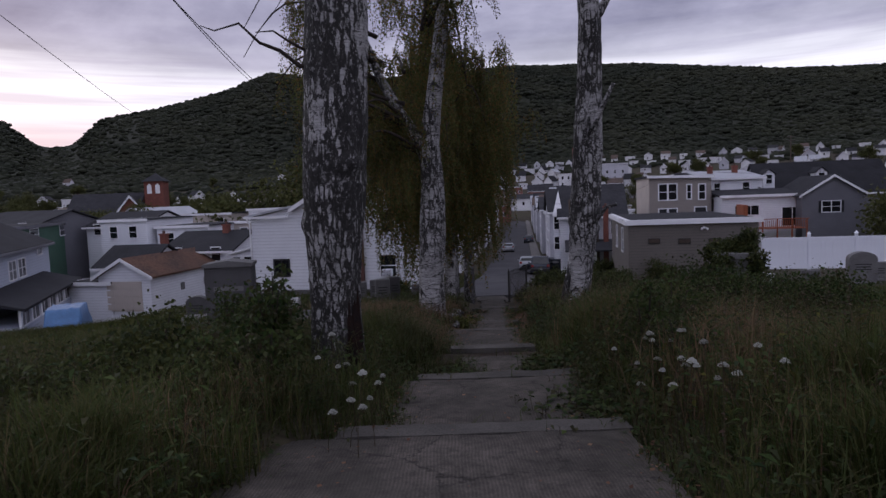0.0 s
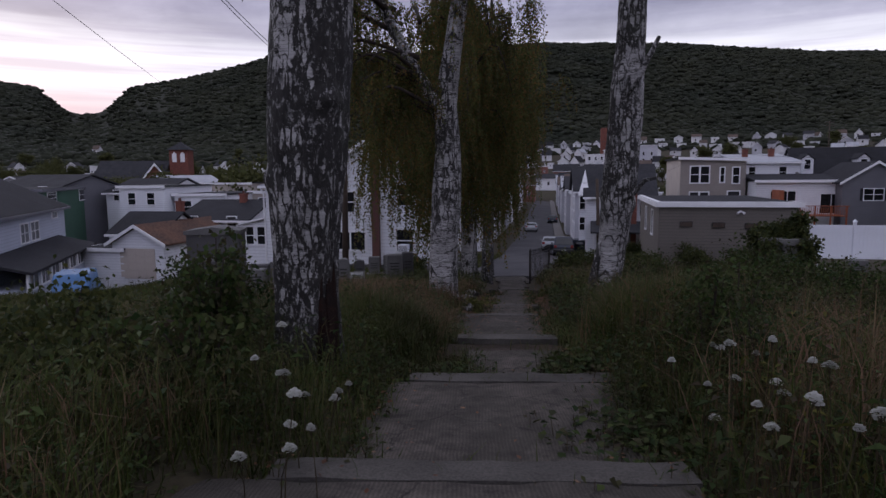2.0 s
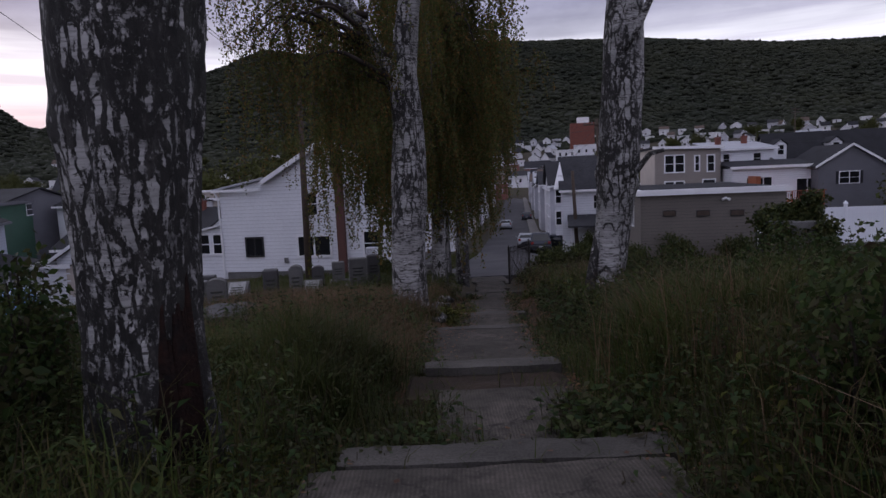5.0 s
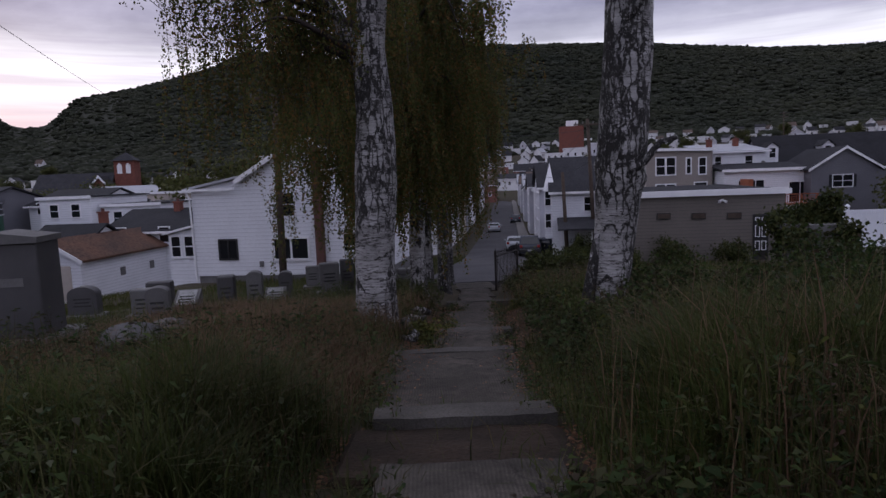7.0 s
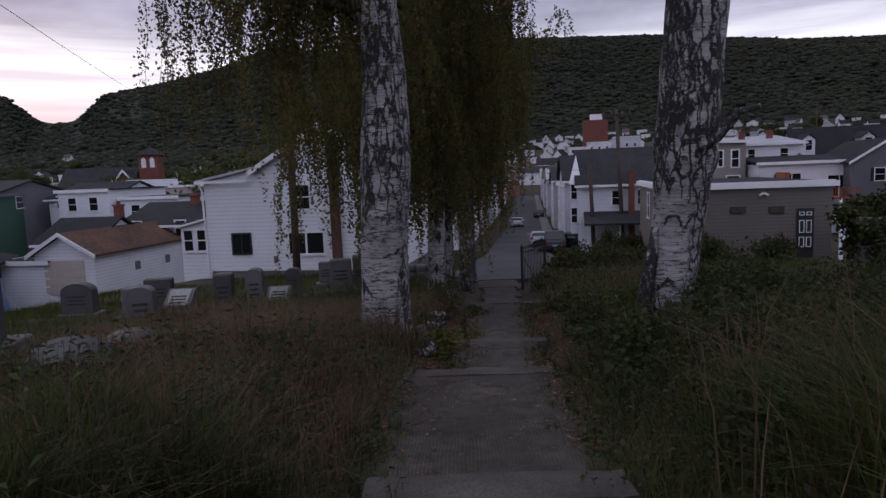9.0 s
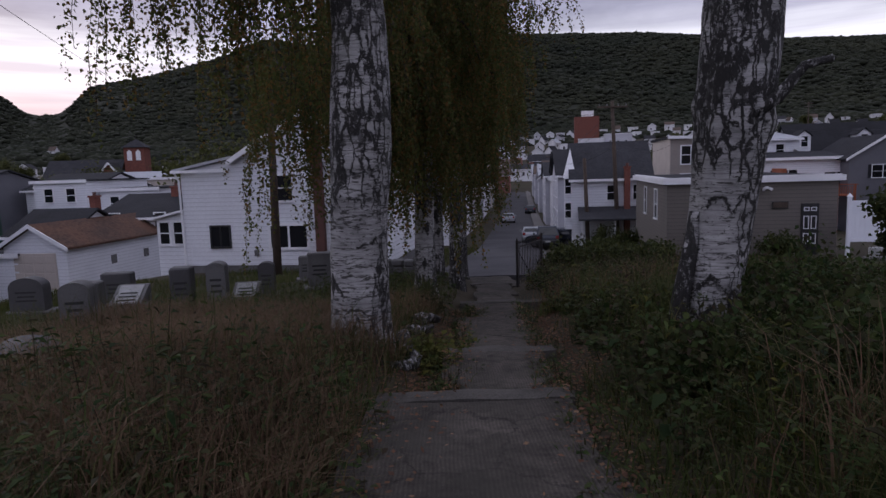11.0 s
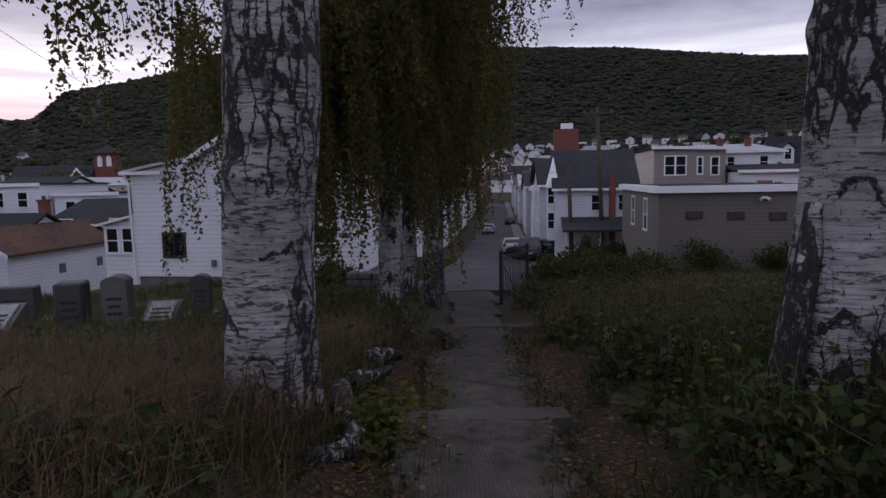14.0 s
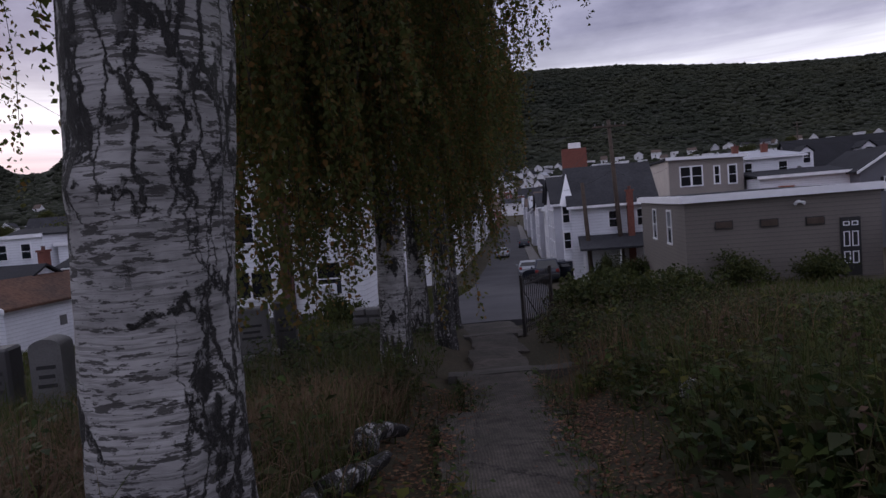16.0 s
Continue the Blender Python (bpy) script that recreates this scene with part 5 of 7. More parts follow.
# the valley town: crowded roofs out to the foot of the hills
def town():
    r = random.Random(11)
    rows = []
    for k in range(12):
        dist = 92 + 24 * k + 0.96 * k * k * 0.6
        rows.append(dist)
    count = 0
    for dist in rows:
        az = -47.0 + r.uniform(0, 3)
        while az < 48:
            az += math.degrees(r.uniform(12, 20) / dist) * (0.58 if dist > 230 and az > 4 else 1.0 if dist > 160 else 1.3)
            x, y = dist * math.sin(radians(az)), dist * math.cos(radians(az)) + r.uniform(-5, 5)
            if abs(x - float(road_x(y)) + 1) < 19 and y < 190:
                continue
            if az > 8 and dist < 120 and az < 34 or (-31 < az < -10 and 165 < dist < 215) or (dist < 105 and az < -8):
                continue
            if dist > 330 and az < 4 and r.random() < 0.75:
                continue
            if dist > 180 and az < -12 and r.random() < 0.5:
                continue
            z = at_land(x, y)
            s = 0.55 if dist > 290 else 0.66 if dist > 230 else 0.85 if dist > 160 else 1.0
            w, d = r.uniform(6.5, 11) * s, r.uniform(7, 10) * s
            h = r.uniform(4.6, 7.4) * s
            wall = WALLS[r.choice((0, 1, 1, 2, 3, 0, 5, 6, 0, 1, 1, 7) if dist < 300 else (0, 1, 1, 1, 0, 6))]
            roof = r.choice(ROOFS)
            wins = [(w * q, z + (1 + e) * s, 0.9 * s, 1.4 * s, 1, 2) for q in (0.15, 0.6) for e in ((0, 2.8) if h > 5.6 else (1.2,))] if dist < 330 else [(w * 0.3, z + 1.5, 0.8, 1.1, 1, 1)]
            at = spot(x, y, -az * 0.4 + r.choice((-10, -10, 80, -25)) * 0.6)
            label = "small town house among crowded roofs below wooded hills"
            if r.random() < 0.3:
                flat_house("town_house", at, w, d, z + h, z - 3, wall, roof, "white_trim", wins, label, group="houses in the valley")
            else:
                gable_house("town_house", at, w, d, z + h, z + h + r.uniform(1.4, 2.6), z - 3, wall, roof, wins, label, "houses in the valley", across=r.random() < 0.55)
            count += 1
    m = thing("brick_mill", spot(72, 330), "tall red brick building with a pale rooftop hut", "building")
    z = at_land(72, 330)
    part("wall", Geo().box(-5.5, 6.5, 0, 12, z - 3, 24), M["brick"], m)
    for k, (x, y, w, h) in enumerate(((62, 300, 11, 9.5), (75, 304, 12, 10.5), (52, 292, 9, 8.5))):
        base = at_land(x, y)
        flat_house("town_house", spot(x, y), w, 9, base + h, base - 3, WALLS[(0, 6, 1)[k]], ROOFS[(2, 1, 0)[k]], "white_trim", [(w * q, base + e, 0.9, 1.4, 1, 2) for q in (0.15, 0.45, 0.75) for e in (3.0, 6.0)], "taller pale town building before a brick one", group="houses in the valley")
    part("rooftop_hut", Geo().box(-2, 4, 3, 8, 24, 27), M["white_trim"], m)


town()

# ---- wire, poles, gate, fence, cars ----


def utility_pole(x, y, z, h, lean, arms, label):
    p = thing("utility_pole", pose(x, y, z), label, "utility pole", "street poles")
    part("post", Geo().tube([(0, 0, -0.5), (lean * 0.5, 0, h * 0.5), (lean, 0, h)], [0.17, 0.15, 0.12], 12, 0.04), M["pole"], p, smooth=True)
    for k in range(arms):
        arm = part("crossarm", Geo().box(lean - 1.1, lean + 1.1, -0.2, -0.1, h - 0.5 - k * 0.8, h - 0.38 - k * 0.8, 0.01), M["pole"], p)
        for s in (-0.95, -0.4, 0.4, 0.95):
            part("insulator", Geo().tube([(lean + s, -0.15, h - 0.38 - k * 0.8), (lean + s, -0.15, h - 0.2 - k * 0.8)], [0.05, 0.035], 8), M["granite"], arm)
    return p


def cable(a, b, sag, r=0.012, label="thin sagging overhead cable"):
    a, b = Vector(a), Vector(b)
    pts = [a.lerp(b, k / 14) - Vector((0, 0, sag * 4 * (k / 14) * (1 - k / 14))) for k in range(15)]
    solo("cable", Geo().tube(pts, r, 5), M["wire"], Matrix(), label, "cable", "overhead wires")


utility_pole(-6.35, 34.0, -4.1, 8.9, 0.15, 1, "dark leaning utility pole beside a white house")
utility_pole(13.2, 55.0, -6.5, 11.2, -0.5, 1, "tall leaning utility pole with a short crossarm")
utility_pole(11.0, 55.0, -6.3, 7.0, -0.3, 0, "short dark pole beside the street")
utility_pole(13.6, 84.0, -7.8, 9.5, 0.0, 1, "weathered utility pole with a crossarm")
utility_pole(17.0, 112.0, -8.0, 9.0, 0.0, 2, "weathered utility pole with a crossarm")
utility_pole(92.0, 170.0, -6.0, 20.0, 0.0, 2, "tall pale utility pole above the roofs")
cable((-18.1, 10.7, 13.8), (-56.5, 127.0, 16.6), 0.5, 0.028)
cable((-4.3, 9.0, 4.95), (-7.7, 30.0, 6.1), 0.12, 0.011)
cable((-4.33, 9.0, 5.05), (-7.7, 30.0, 6.05), 0.26, 0.009, "twisted loose service cable")
cable((12.7, 55, 4.1), (13.6, 84, 1.3), 0.4)
cable((12.8, 55, 3.6), (13.6, 84, 0.9), 0.5)
cable((12.7, 55, 4.0), (40, 66, 2.5), 0.6)
cable((12.9, 55, 1.5), (9.7, 57.0, 0.3), 0.3)
cable((12.9, 55, 1.2), (24, 74.8, 2.0), 0.5)
cable((13.6, 84, 1.3), (17.0, 112, 0.6), 0.5)
cable((12.7, 55, 3.9), (-1.5, 45, 3.5), 0.4)


def iron_gate():
    g = thing("iron_gate", pose(2.57, 26.95, -3.2, 0, 0, 62), "black wrought-iron gate leaf standing open on a slant", "gate")
    part("herepost", Geo().box(-0.035, 0.035, -0.035, 0.035, -0.2, 1.3, 0.008).tube([(0, 0, 1.3), (0, 0, 1.38)], [0.03, 0.005], 8), M["iron"], g)
    for z in (0.12, 1.08):
        part("rail", Geo().box(0.036, 2.1, -0.012, 0.012, z, z + 0.035), M["iron"], g)
    bar = Geo().tube([(0, 0, 0.0), (0, 0, 1.2)], 0.011, 6).tube([(0, 0, 1.2), (0, 0, 1.235), (0, 0, 1.3)], [0.011, 0.022, 0.002], 6).mesh("bar", M["iron"])
    for k in range(15):
        part("bar", bar, None, g).location.x = 0.17 + k * 0.135
    part("brace", Geo().tube([(0.05, -0.014, 1.0), (1.0, -0.014, 0.2)], 0.012, 6), M["iron"], g)
    part("herepost", Geo().box(2.06, 2.13, -0.035, 0.035, -0.6, 1.32, 0.008), M["iron"], g)


iron_gate()


def vinyl_fence():
    f = thing("vinyl_fence", spot(17.8, 36.0), "white vinyl privacy fence with capped posts", "fence")
    for k in range(7):
        x = k * 2.42 + 0.12
        part("post", shared("fpost", lambda: Geo().box(-0.07, 0.07, -0.07, 0.07, -5, -1.5, 0.01).add([(-0.1, -0.1, -1.5), (0.1, -0.1, -1.5), (0.1, 0.1, -1.5), (-0.1, 0.1, -1.5), (0, 0, -1.34)], [(0, 1, 4), (1, 2, 4), (2, 3, 4), (3, 0, 4), (3, 2, 1, 0)]).mesh("post", M["vinyl"])), None, f).location.x = x
        if k < 6:
            for z in (-3.45, -1.82):
                part("rail", shared(("frail", z), lambda: Geo().box(0.072, 2.348, -0.04, 0.04, z, z + 0.15).mesh("rail", M["vinyl"])), None, f).location.x = x
            for b in range(12):
                part("board", shared("fboard", lambda: Geo().box(0, 0.182, -0.022, 0.022, -3.298, -1.822).mesh("board", M["vinyl"])), None, f).location.x = x + 0.078 + b * 0.189


vinyl_fence()


def deck():
    d = thing("deck", spot(31.5, 66.5), "orange stained timber deck with low railings", "deck")
    z = -3.3
    for k in range(14):
        part("board", shared("dboard", lambda: Geo().box(0, 0.4, 0, 3.0, 0, 0.06).mesh("board", M["deck"])), None, d).location = (k * 0.42, 0, z)
    for k in range(5):
        part("post", shared("dpost", lambda: Geo().box(0, 0.12, -0.14, -0.02, -5, 1.0).mesh("post", M["deck"])), None, d).location = (k * 1.42, 0, z)
    for k in range(30):
        part("baluster", shared("dbal", lambda: Geo().box(0, 0.05, -0.1, -0.05, 0, 0.9).mesh("baluster", M["deck"])), None, d).location = (0.05 + k * 0.19, 0, z)
    part("handrail", Geo().box(-0.1, 5.95, -0.16, 0.0, z + 1.0, z + 1.08), M["deck"], d)
    part("screen", Geo().box(-0.3, 0.1, 0.2, 3.0, z, z + 2.6), M["deck"], d)


deck()


def car(at, body, kind, label, group="parked cars"):
    """A parked car seen from behind; its tail faces -y."""
    c = thing("car", at, label, "car", group)
    tall = 1.72 if kind == "suv" else 1.45
    prof = [(0.0, 0.35), (0.02, 0.78), (0.12, 0.98), (0.42, tall - 0.06), (0.62, tall), (2.3, tall - 0.02), (3.0, 1.02), (4.2, 0.9), (4.45, 0.72), (4.5, 0.35)]
    inset = [0.06, 0.0, 0.03, 0.17, 0.22, 0.22, 0.06, 0.08, 0.12, 0.14]
    v = []
    for (y, z), k in zip(prof, inset):
        v += [(-0.9 + k, y, z), (0.9 - k, y, z)]
    n = len(prof)
    f = [(2 * i, 2 * i + 1, 2 * i + 3, 2 * i + 2) for i in range(n - 1)] + [tuple(range(0, 2 * n, 2)), tuple(range(2 * n - 1, 0, -2)), (0, 2 * n - 2, 2 * n - 1, 1)]
    g = Geo().add(v, f)
    g.box(-0.88, 0.88, 0.0, 4.4, 0.25, 0.36, 0.03)
    part("body", g, M[body], c)
    part("rear_window", Geo().add([(-0.78, 0.1, 1.02), (0.78, 0.1, 1.02), (0.62, 0.36, tall - 0.14), (-0.62, 0.36, tall - 0.14)], [(0, 1, 2, 3)]), M["glass"], c)
    for s in (-1, 1):
        part("side_window", Geo().add([(s * 0.865, 0.6, 1.04), (s * 0.85, 2.75, 1.04), (s * 0.70, 2.25, tall - 0.14), (s * 0.70, 0.75, tall - 0.14)], [(0, 1, 2, 3) if s > 0 else (3, 2, 1, 0)]), M["glass"], c)
        part("tail_light", Geo().box(s * 0.72 - 0.12, s * 0.72 + 0.12, -0.03, 0.06, 0.72, 0.95, 0.02), M["lamp_red"], c, "red tail light")
        part("mirror", Geo().box(s * 1.0 - 0.09, s * 1.0 + 0.09, 2.6, 2.72, 1.0, 1.14, 0.03), M[body], c)
        for y in (0.8, 3.6):
            w = part("wheel", shared("tyre", lambda: Geo().tube([(-0.11, 0, 0), (0.11, 0, 0)], 0.33, 18).mesh("wheel", M["tyre"])), None, c)
            w.location = (s * 0.8, y, 0.33)
            part("rim", shared("rim", lambda: Geo().tube([(-0.125, 0, 0), (0.125, 0, 0)], 0.2, 12).mesh("rim", M["chrome"])), None, w)
    b = part("bumper", Geo().box(-0.86, 0.86, -0.1, 0.05, 0.4, 0.62, 0.04), M["black_paint"] if kind == "suv" else M[body], c)
    part("plate", Geo().box(-0.2, 0.2, -0.125, -0.1, 0.45, 0.57), M["marble"], b, "pale number plate with no characters")
    return c


def on_road(x, y, turn=-6.7):
    return pose(x, y, float(grade(y)) + 0.05, -4.5, 0, turn)


car(on_road(8.4, 57.5), "car_dark", "suv", "dark blue sport utility car parked at the kerb")
car(on_road(8.15, 64.5), "car_grey", "sedan", "silver car parked behind a dark one")
car(pose(11.2, 58.5, float(grade(58.5)) + 0.1, -2, 0, 60), "car_dark", "sedan", "dark low car parked off the street")
car(on_road(15.2, 118.0), "car_dark", "sedan", "small dark car far down the street")
car(on_road(9.4, 98.0), "car_grey", "sedan", "silver car parked at the opposite kerb")


def tarp_car():
    x, y = -21.6, 35.2
    z = at_land(-21.6, 35.2) - 0.02
    n = 26
    v = []
    for j in range(n):
        for i in range(n):
            a, b = i / (n - 1) * 2 - 1, j / (n - 1) * 2 - 1
            r = max(abs(a), abs(b))
            h = 1.75 if abs(a) < 0.5 else 1.75 - 0.75 * min(1, (abs(a) - 0.5) / 0.3)
            h = h if r < 0.86 else h * (1 - (r - 0.86) / 0.14)
            v.append((a * 2.3, b * 1.0, max(0.0, h + 0.07 * noise.noise(Vector((a * 5, b * 4, 2))) + 0.03 * noise.noise(Vector((a * 14, b * 11, 5))))))
    f = [(j * n + i, j * n + i + 1, (j + 1) * n + i + 1, (j + 1) * n + i) for j in range(n - 1) for i in range(n - 1)]
    solo("covered_car", Geo().add(v, f), M["tarp"], pose(x, y, z, 0, 0, 112), "car under a wrinkled bright blue tarpaulin", "covered car", smooth=True)


tarp_car()

# ---- graves ----


def headstone(x, y, w, h, d, top, mats="granite", turn=0.0, tip=0.0, base=True, lines=3, label="weathered grey headstone in tall grass"):
    """An upright stone. top: flat, round or slant."""
    s = thing("headstone", pose(x, y, at_land(x, y) - 0.05, tip, 0, turn), label, "headstone", "graves in the grass")
    b = 0.16 if base else 0.0
    if base:
        part("plinth", Geo().box(-w / 2 - 0.12, w / 2 + 0.12, -d / 2 - 0.1, d / 2 + 0.1, -0.15, b, 0.02), M["granite"], s)
    if top == "round":
        arc = [(w / 2 * math.cos(a), h - w * 0.22 + w * 0.3 * math.sin(a)) for a in np.linspace(0, math.pi, 12)]
        g = Geo().prism([(-w / 2, b + 0.001), (w / 2, b + 0.001)] + arc, -d / 2, d / 2)
    elif top == "slant":
        g = Geo().side([(-d / 2, b + 0.001), (d / 2, b + 0.001), (d / 2, h), (d / 2 - 0.08, h), (-d / 2, h * 0.55)], -w / 2, w / 2)
    else:
        g = Geo().box(-w / 2, w / 2, -d / 2, d / 2, b + 0.001, h, 0.03)
    part("stone", g, M[mats], s)
    if top == "slant":
        k = math.atan2(h - h * 0.55, d - 0.08)
        p = part("face", Geo().box(-w / 2 + 0.06, w / 2 - 0.06, 0.03, (d - 0.08) / math.cos(k) - 0.04, 0.0, 0.02), M["marble"], s, "pale inscribed slanting face")
        p.matrix_basis = pose(0, -d / 2, h * 0.55 + 0.002, math.degrees(k), 0, 0)
        for i in range(lines):
            part("lettering", Geo().box(-w * 0.28, w * 0.28, 0.08 + i * 0.1, 0.12 + i * 0.1, 0.021, 0.024), M["ink"], p)
    else:
        for i in range(lines):
            part("lettering", Geo().box(-w * (0.3 - 0.05 * (i % 2)), w * (0.3 - 0.05 * (i % 2)), -d / 2 - 0.006, -d / 2 - 0.001, h * 0.66 - i * 0.1, h * 0.66 - i * 0.1 + 0.04), M["ink"], s)
    return s


mz = -1.12
mon = thing("monument", pose(-4.6, 13.25, mz, 0, 0, 8), "tall dark granite family monument on a stepped pale base", "monument", "graves in the grass")
part("base", Geo().box(-0.66, 0.66, -0.44, 0.44, -0.35, 0.08, 0.02), M["granite"], mon)
part("die", Geo().box(-0.47, 0.47, -0.3, 0.3, 0.081, 1.2, 0.015), M["granite_dark"], mon)
part("cap", Geo().prism([(-0.5, 1.201), (0.5, 1.201), (0.5, 1.27), (0, 1.34), (-0.5, 1.27)], -0.33, 0.33), M["granite"], mon)
part("lettering", Geo().box(-0.3, 0.3, -0.307, -0.301, 0.7, 0.8), M["granite"], mon, "worn raised letters too faint to read")
headstone(-4.7, 17.45, 0.40, 0.8, 0.3, "round", "granite", 12, label="rounded grey headstone seen obliquely in tall grass")
headstone(-4.85, 19.2, 0.50, 0.56, 0.6, "slant", "granite", 8, label="low slanted grave marker with a pale inscribed face")
headstone(-4.16, 19.7, 0.37, 0.84, 0.34, "flat", "granite_dark", 10)
headstone(-3.5, 19.6, 0.32, 0.86, 0.32, "round", "granite", 8)
headstone(-3.3, 20.5, 0.48, 0.52, 0.55, "slant", "granite", 6, label="low slanted grave marker with a pale inscribed face")
headstone(-3.7, 23.3, 0.36, 0.88, 0.3, "round", "granite_dark", 8)
headstone(-4.1, 29.3, 0.50, 0.9, 0.3, "flat", "granite", 8)
headstone(-3.55, 29.7, 0.40, 1.0, 0.3, "flat", "granite", 8)
headstone(-7.3, 23.5, 0.70, 0.85, 0.3, "flat", "granite_dark", 6, label="broad dark headstone beside a garage")
headstone(-9.5, 23.6, 0.80, 0.9, 0.35, "round", "granite_dark", 4)
headstone(-6.4, 20.6, 0.56, 0.75, 0.35, "flat", "granite", 5)
headstone(-2.5, 23.5, 0.56, 0.95, 0.3, "flat", "granite", 10)
headstone(-2.1, 24.2, 0.40, 1.05, 0.3, "flat", "granite_dark", 10)
headstone(-5.3, 13.9, 1.30, 0.5, 0.6, "flat", "granite", 15, lines=0, label="low broad grave base of grey granite")
headstone(-2.85, 12.5, 0.70, 0.42, 0.42, "round", "granite_dark", 20, 16, False, 0, "small rounded stone leaning in the grass")
headstone(-2.95, 13.7, 0.60, 0.38, 0.35, "round", "granite_dark", 10, 10, False, 0, "small rounded stone half hidden by grass")
headstone(16.1, 24.6, 1.00, 1.25, 0.35, "round", "granite", -12, label="large grey headstone on a mown slope")
headstone(16.8, 29.3, 0.80, 0.75, 0.3, "flat", "granite", -10)
headstone(15.2, 30.0, 0.60, 0.5, 0.3, "flat", "marble", -10, label="small pale marble stone on a mown slope")
headstone(14.0, 27.0, 0.70, 0.35, 0.4, "slant", "marble", -6, label="low pale slanted marker on a mown slope")
headstone(19.0, 28.0, 0.90, 0.9, 0.3, "flat", "granite", -12)
headstone(12.6, 24.0, 0.60, 0.3, 0.4, "slant", "marble", -6, label="low pale slanted marker on a mown slope")
pz = at_land(8.9, 19.5)
pillar = thing("stone_pillar", pose(8.9, 19.5, pz), "stout round masonry pillar smothered in dark vines", "pillar")
part("shaft", Geo().tube([(0, 0, -0.2), (0, 0, 0.5), (0, 0, 1.25), (0, 0, 1.3)], [0.62, 0.6, 0.6, 0.6], 28, 0.03), M["granite"], pillar, smooth=True)
part("cap", Geo().tube([(0, 0, 1.301), (0, 0, 1.45)], 0.68, 28), M["granite"], pillar)

# fallen birch logs beside the path, and a broken stick across it
lz = at_land(0.1, 15.2)


def log(pts, r, label):
    base = Vector(pts[0])
    lg = thing("log", Matrix.Translation(base), label, "log", "fallen wood")
    part("bark", Geo().tube([Vector(p) - base for p in pts], r, 14, 0.7), M["bark_c"], lg, smooth=True)
    end = Vector(pts[-1]) - base
    back = (Vector(pts[-2]) - Vector(pts[-1])).normalized()
    part("cut_end", Geo().tube([end - back * 0.002, end - back * 0.012], r[-1] * 0.82, 12), M["beige_wall"], lg, "pale cut end")


log([(0.1, 17.15, at_land(0.1, 17.15) + 0.06), (0.14, 17.4, at_land(0.14, 17.4) + 0.14), (0.22, 17.6, at_land(0.2, 17.6) + 0.13), (0.36, 17.78, at_land(0.3, 17.78) + 0.1)], [0.1, 0.085, 0.075, 0.05], "short broken birch log with a pale cut end")
log([(-0.2, 14.45, at_land(-0.2, 14.45)), (0.0, 14.6, at_land(0, 14.6) + 0.03), (0.13, 14.82, at_land(0.1, 14.8) + 0.03), (0.16, 15.1, at_land(0.16, 15.1) + 0.08), (0.07, 15.45, at_land(0.07, 15.45) + 0.06), (0.0, 15.8, at_land(0, 15.8) + 0.14), (-0.06, 16.2, at_land(0, 16.2) + 0.1)], [0.035, 0.055, 0.05, 0.07, 0.06, 0.085, 0.06], "crooked fallen birch limb with peeling bark")
log([(0.0, 16.3, at_land(0, 16.3) + 0.08), (0.1, 16.55, at_land(0.1, 16.55) + 0.13), (0.14, 16.8, at_land(0.2, 16.75) + 0.09), (0.28, 17.1, at_land(0.3, 17.1) + 0.12)], [0.085, 0.07, 0.08, 0.04], "broken birch limb lying in leaves")
log([(2.55, 17.5, at_land(2.55, 17.5) + 0.05), (2.66, 17.7, at_land(2.66, 17.7) + 0.16), (2.72, 17.9, at_land(2.7, 17.9) + 0.1)], [0.05, 0.06, 0.04], "small broken birch stick in weeds")


# tumbled dry-stone wall at the foot of the trees
def stone_wall():
    w = thing("stone_wall", pose(-1.9, 31.2, at_land(-1.2, 31.2) - 0.1, 0, 0, -6), "low tumbled dry-stone wall under the trees", "wall")
    r = random.Random(4)
    for row in range(3):
        x = r.uniform(0, 0.2)
        while x < 2.3 - 0.2 * row:
            s = r.uniform(0.25, 0.5)
            st = part("stone", Geo().box(0, s - 0.02, -0.2, 0.2, 0, 0.24, 0.05), M["granite"], w)
            st.matrix_basis = pose(x, r.uniform(-0.05, 0.05), row * 0.25, r.uniform(-3, 3), r.uniform(-3, 3), r.uniform(-6, 6))
            x += s


stone_wall()

# ---- plants ----


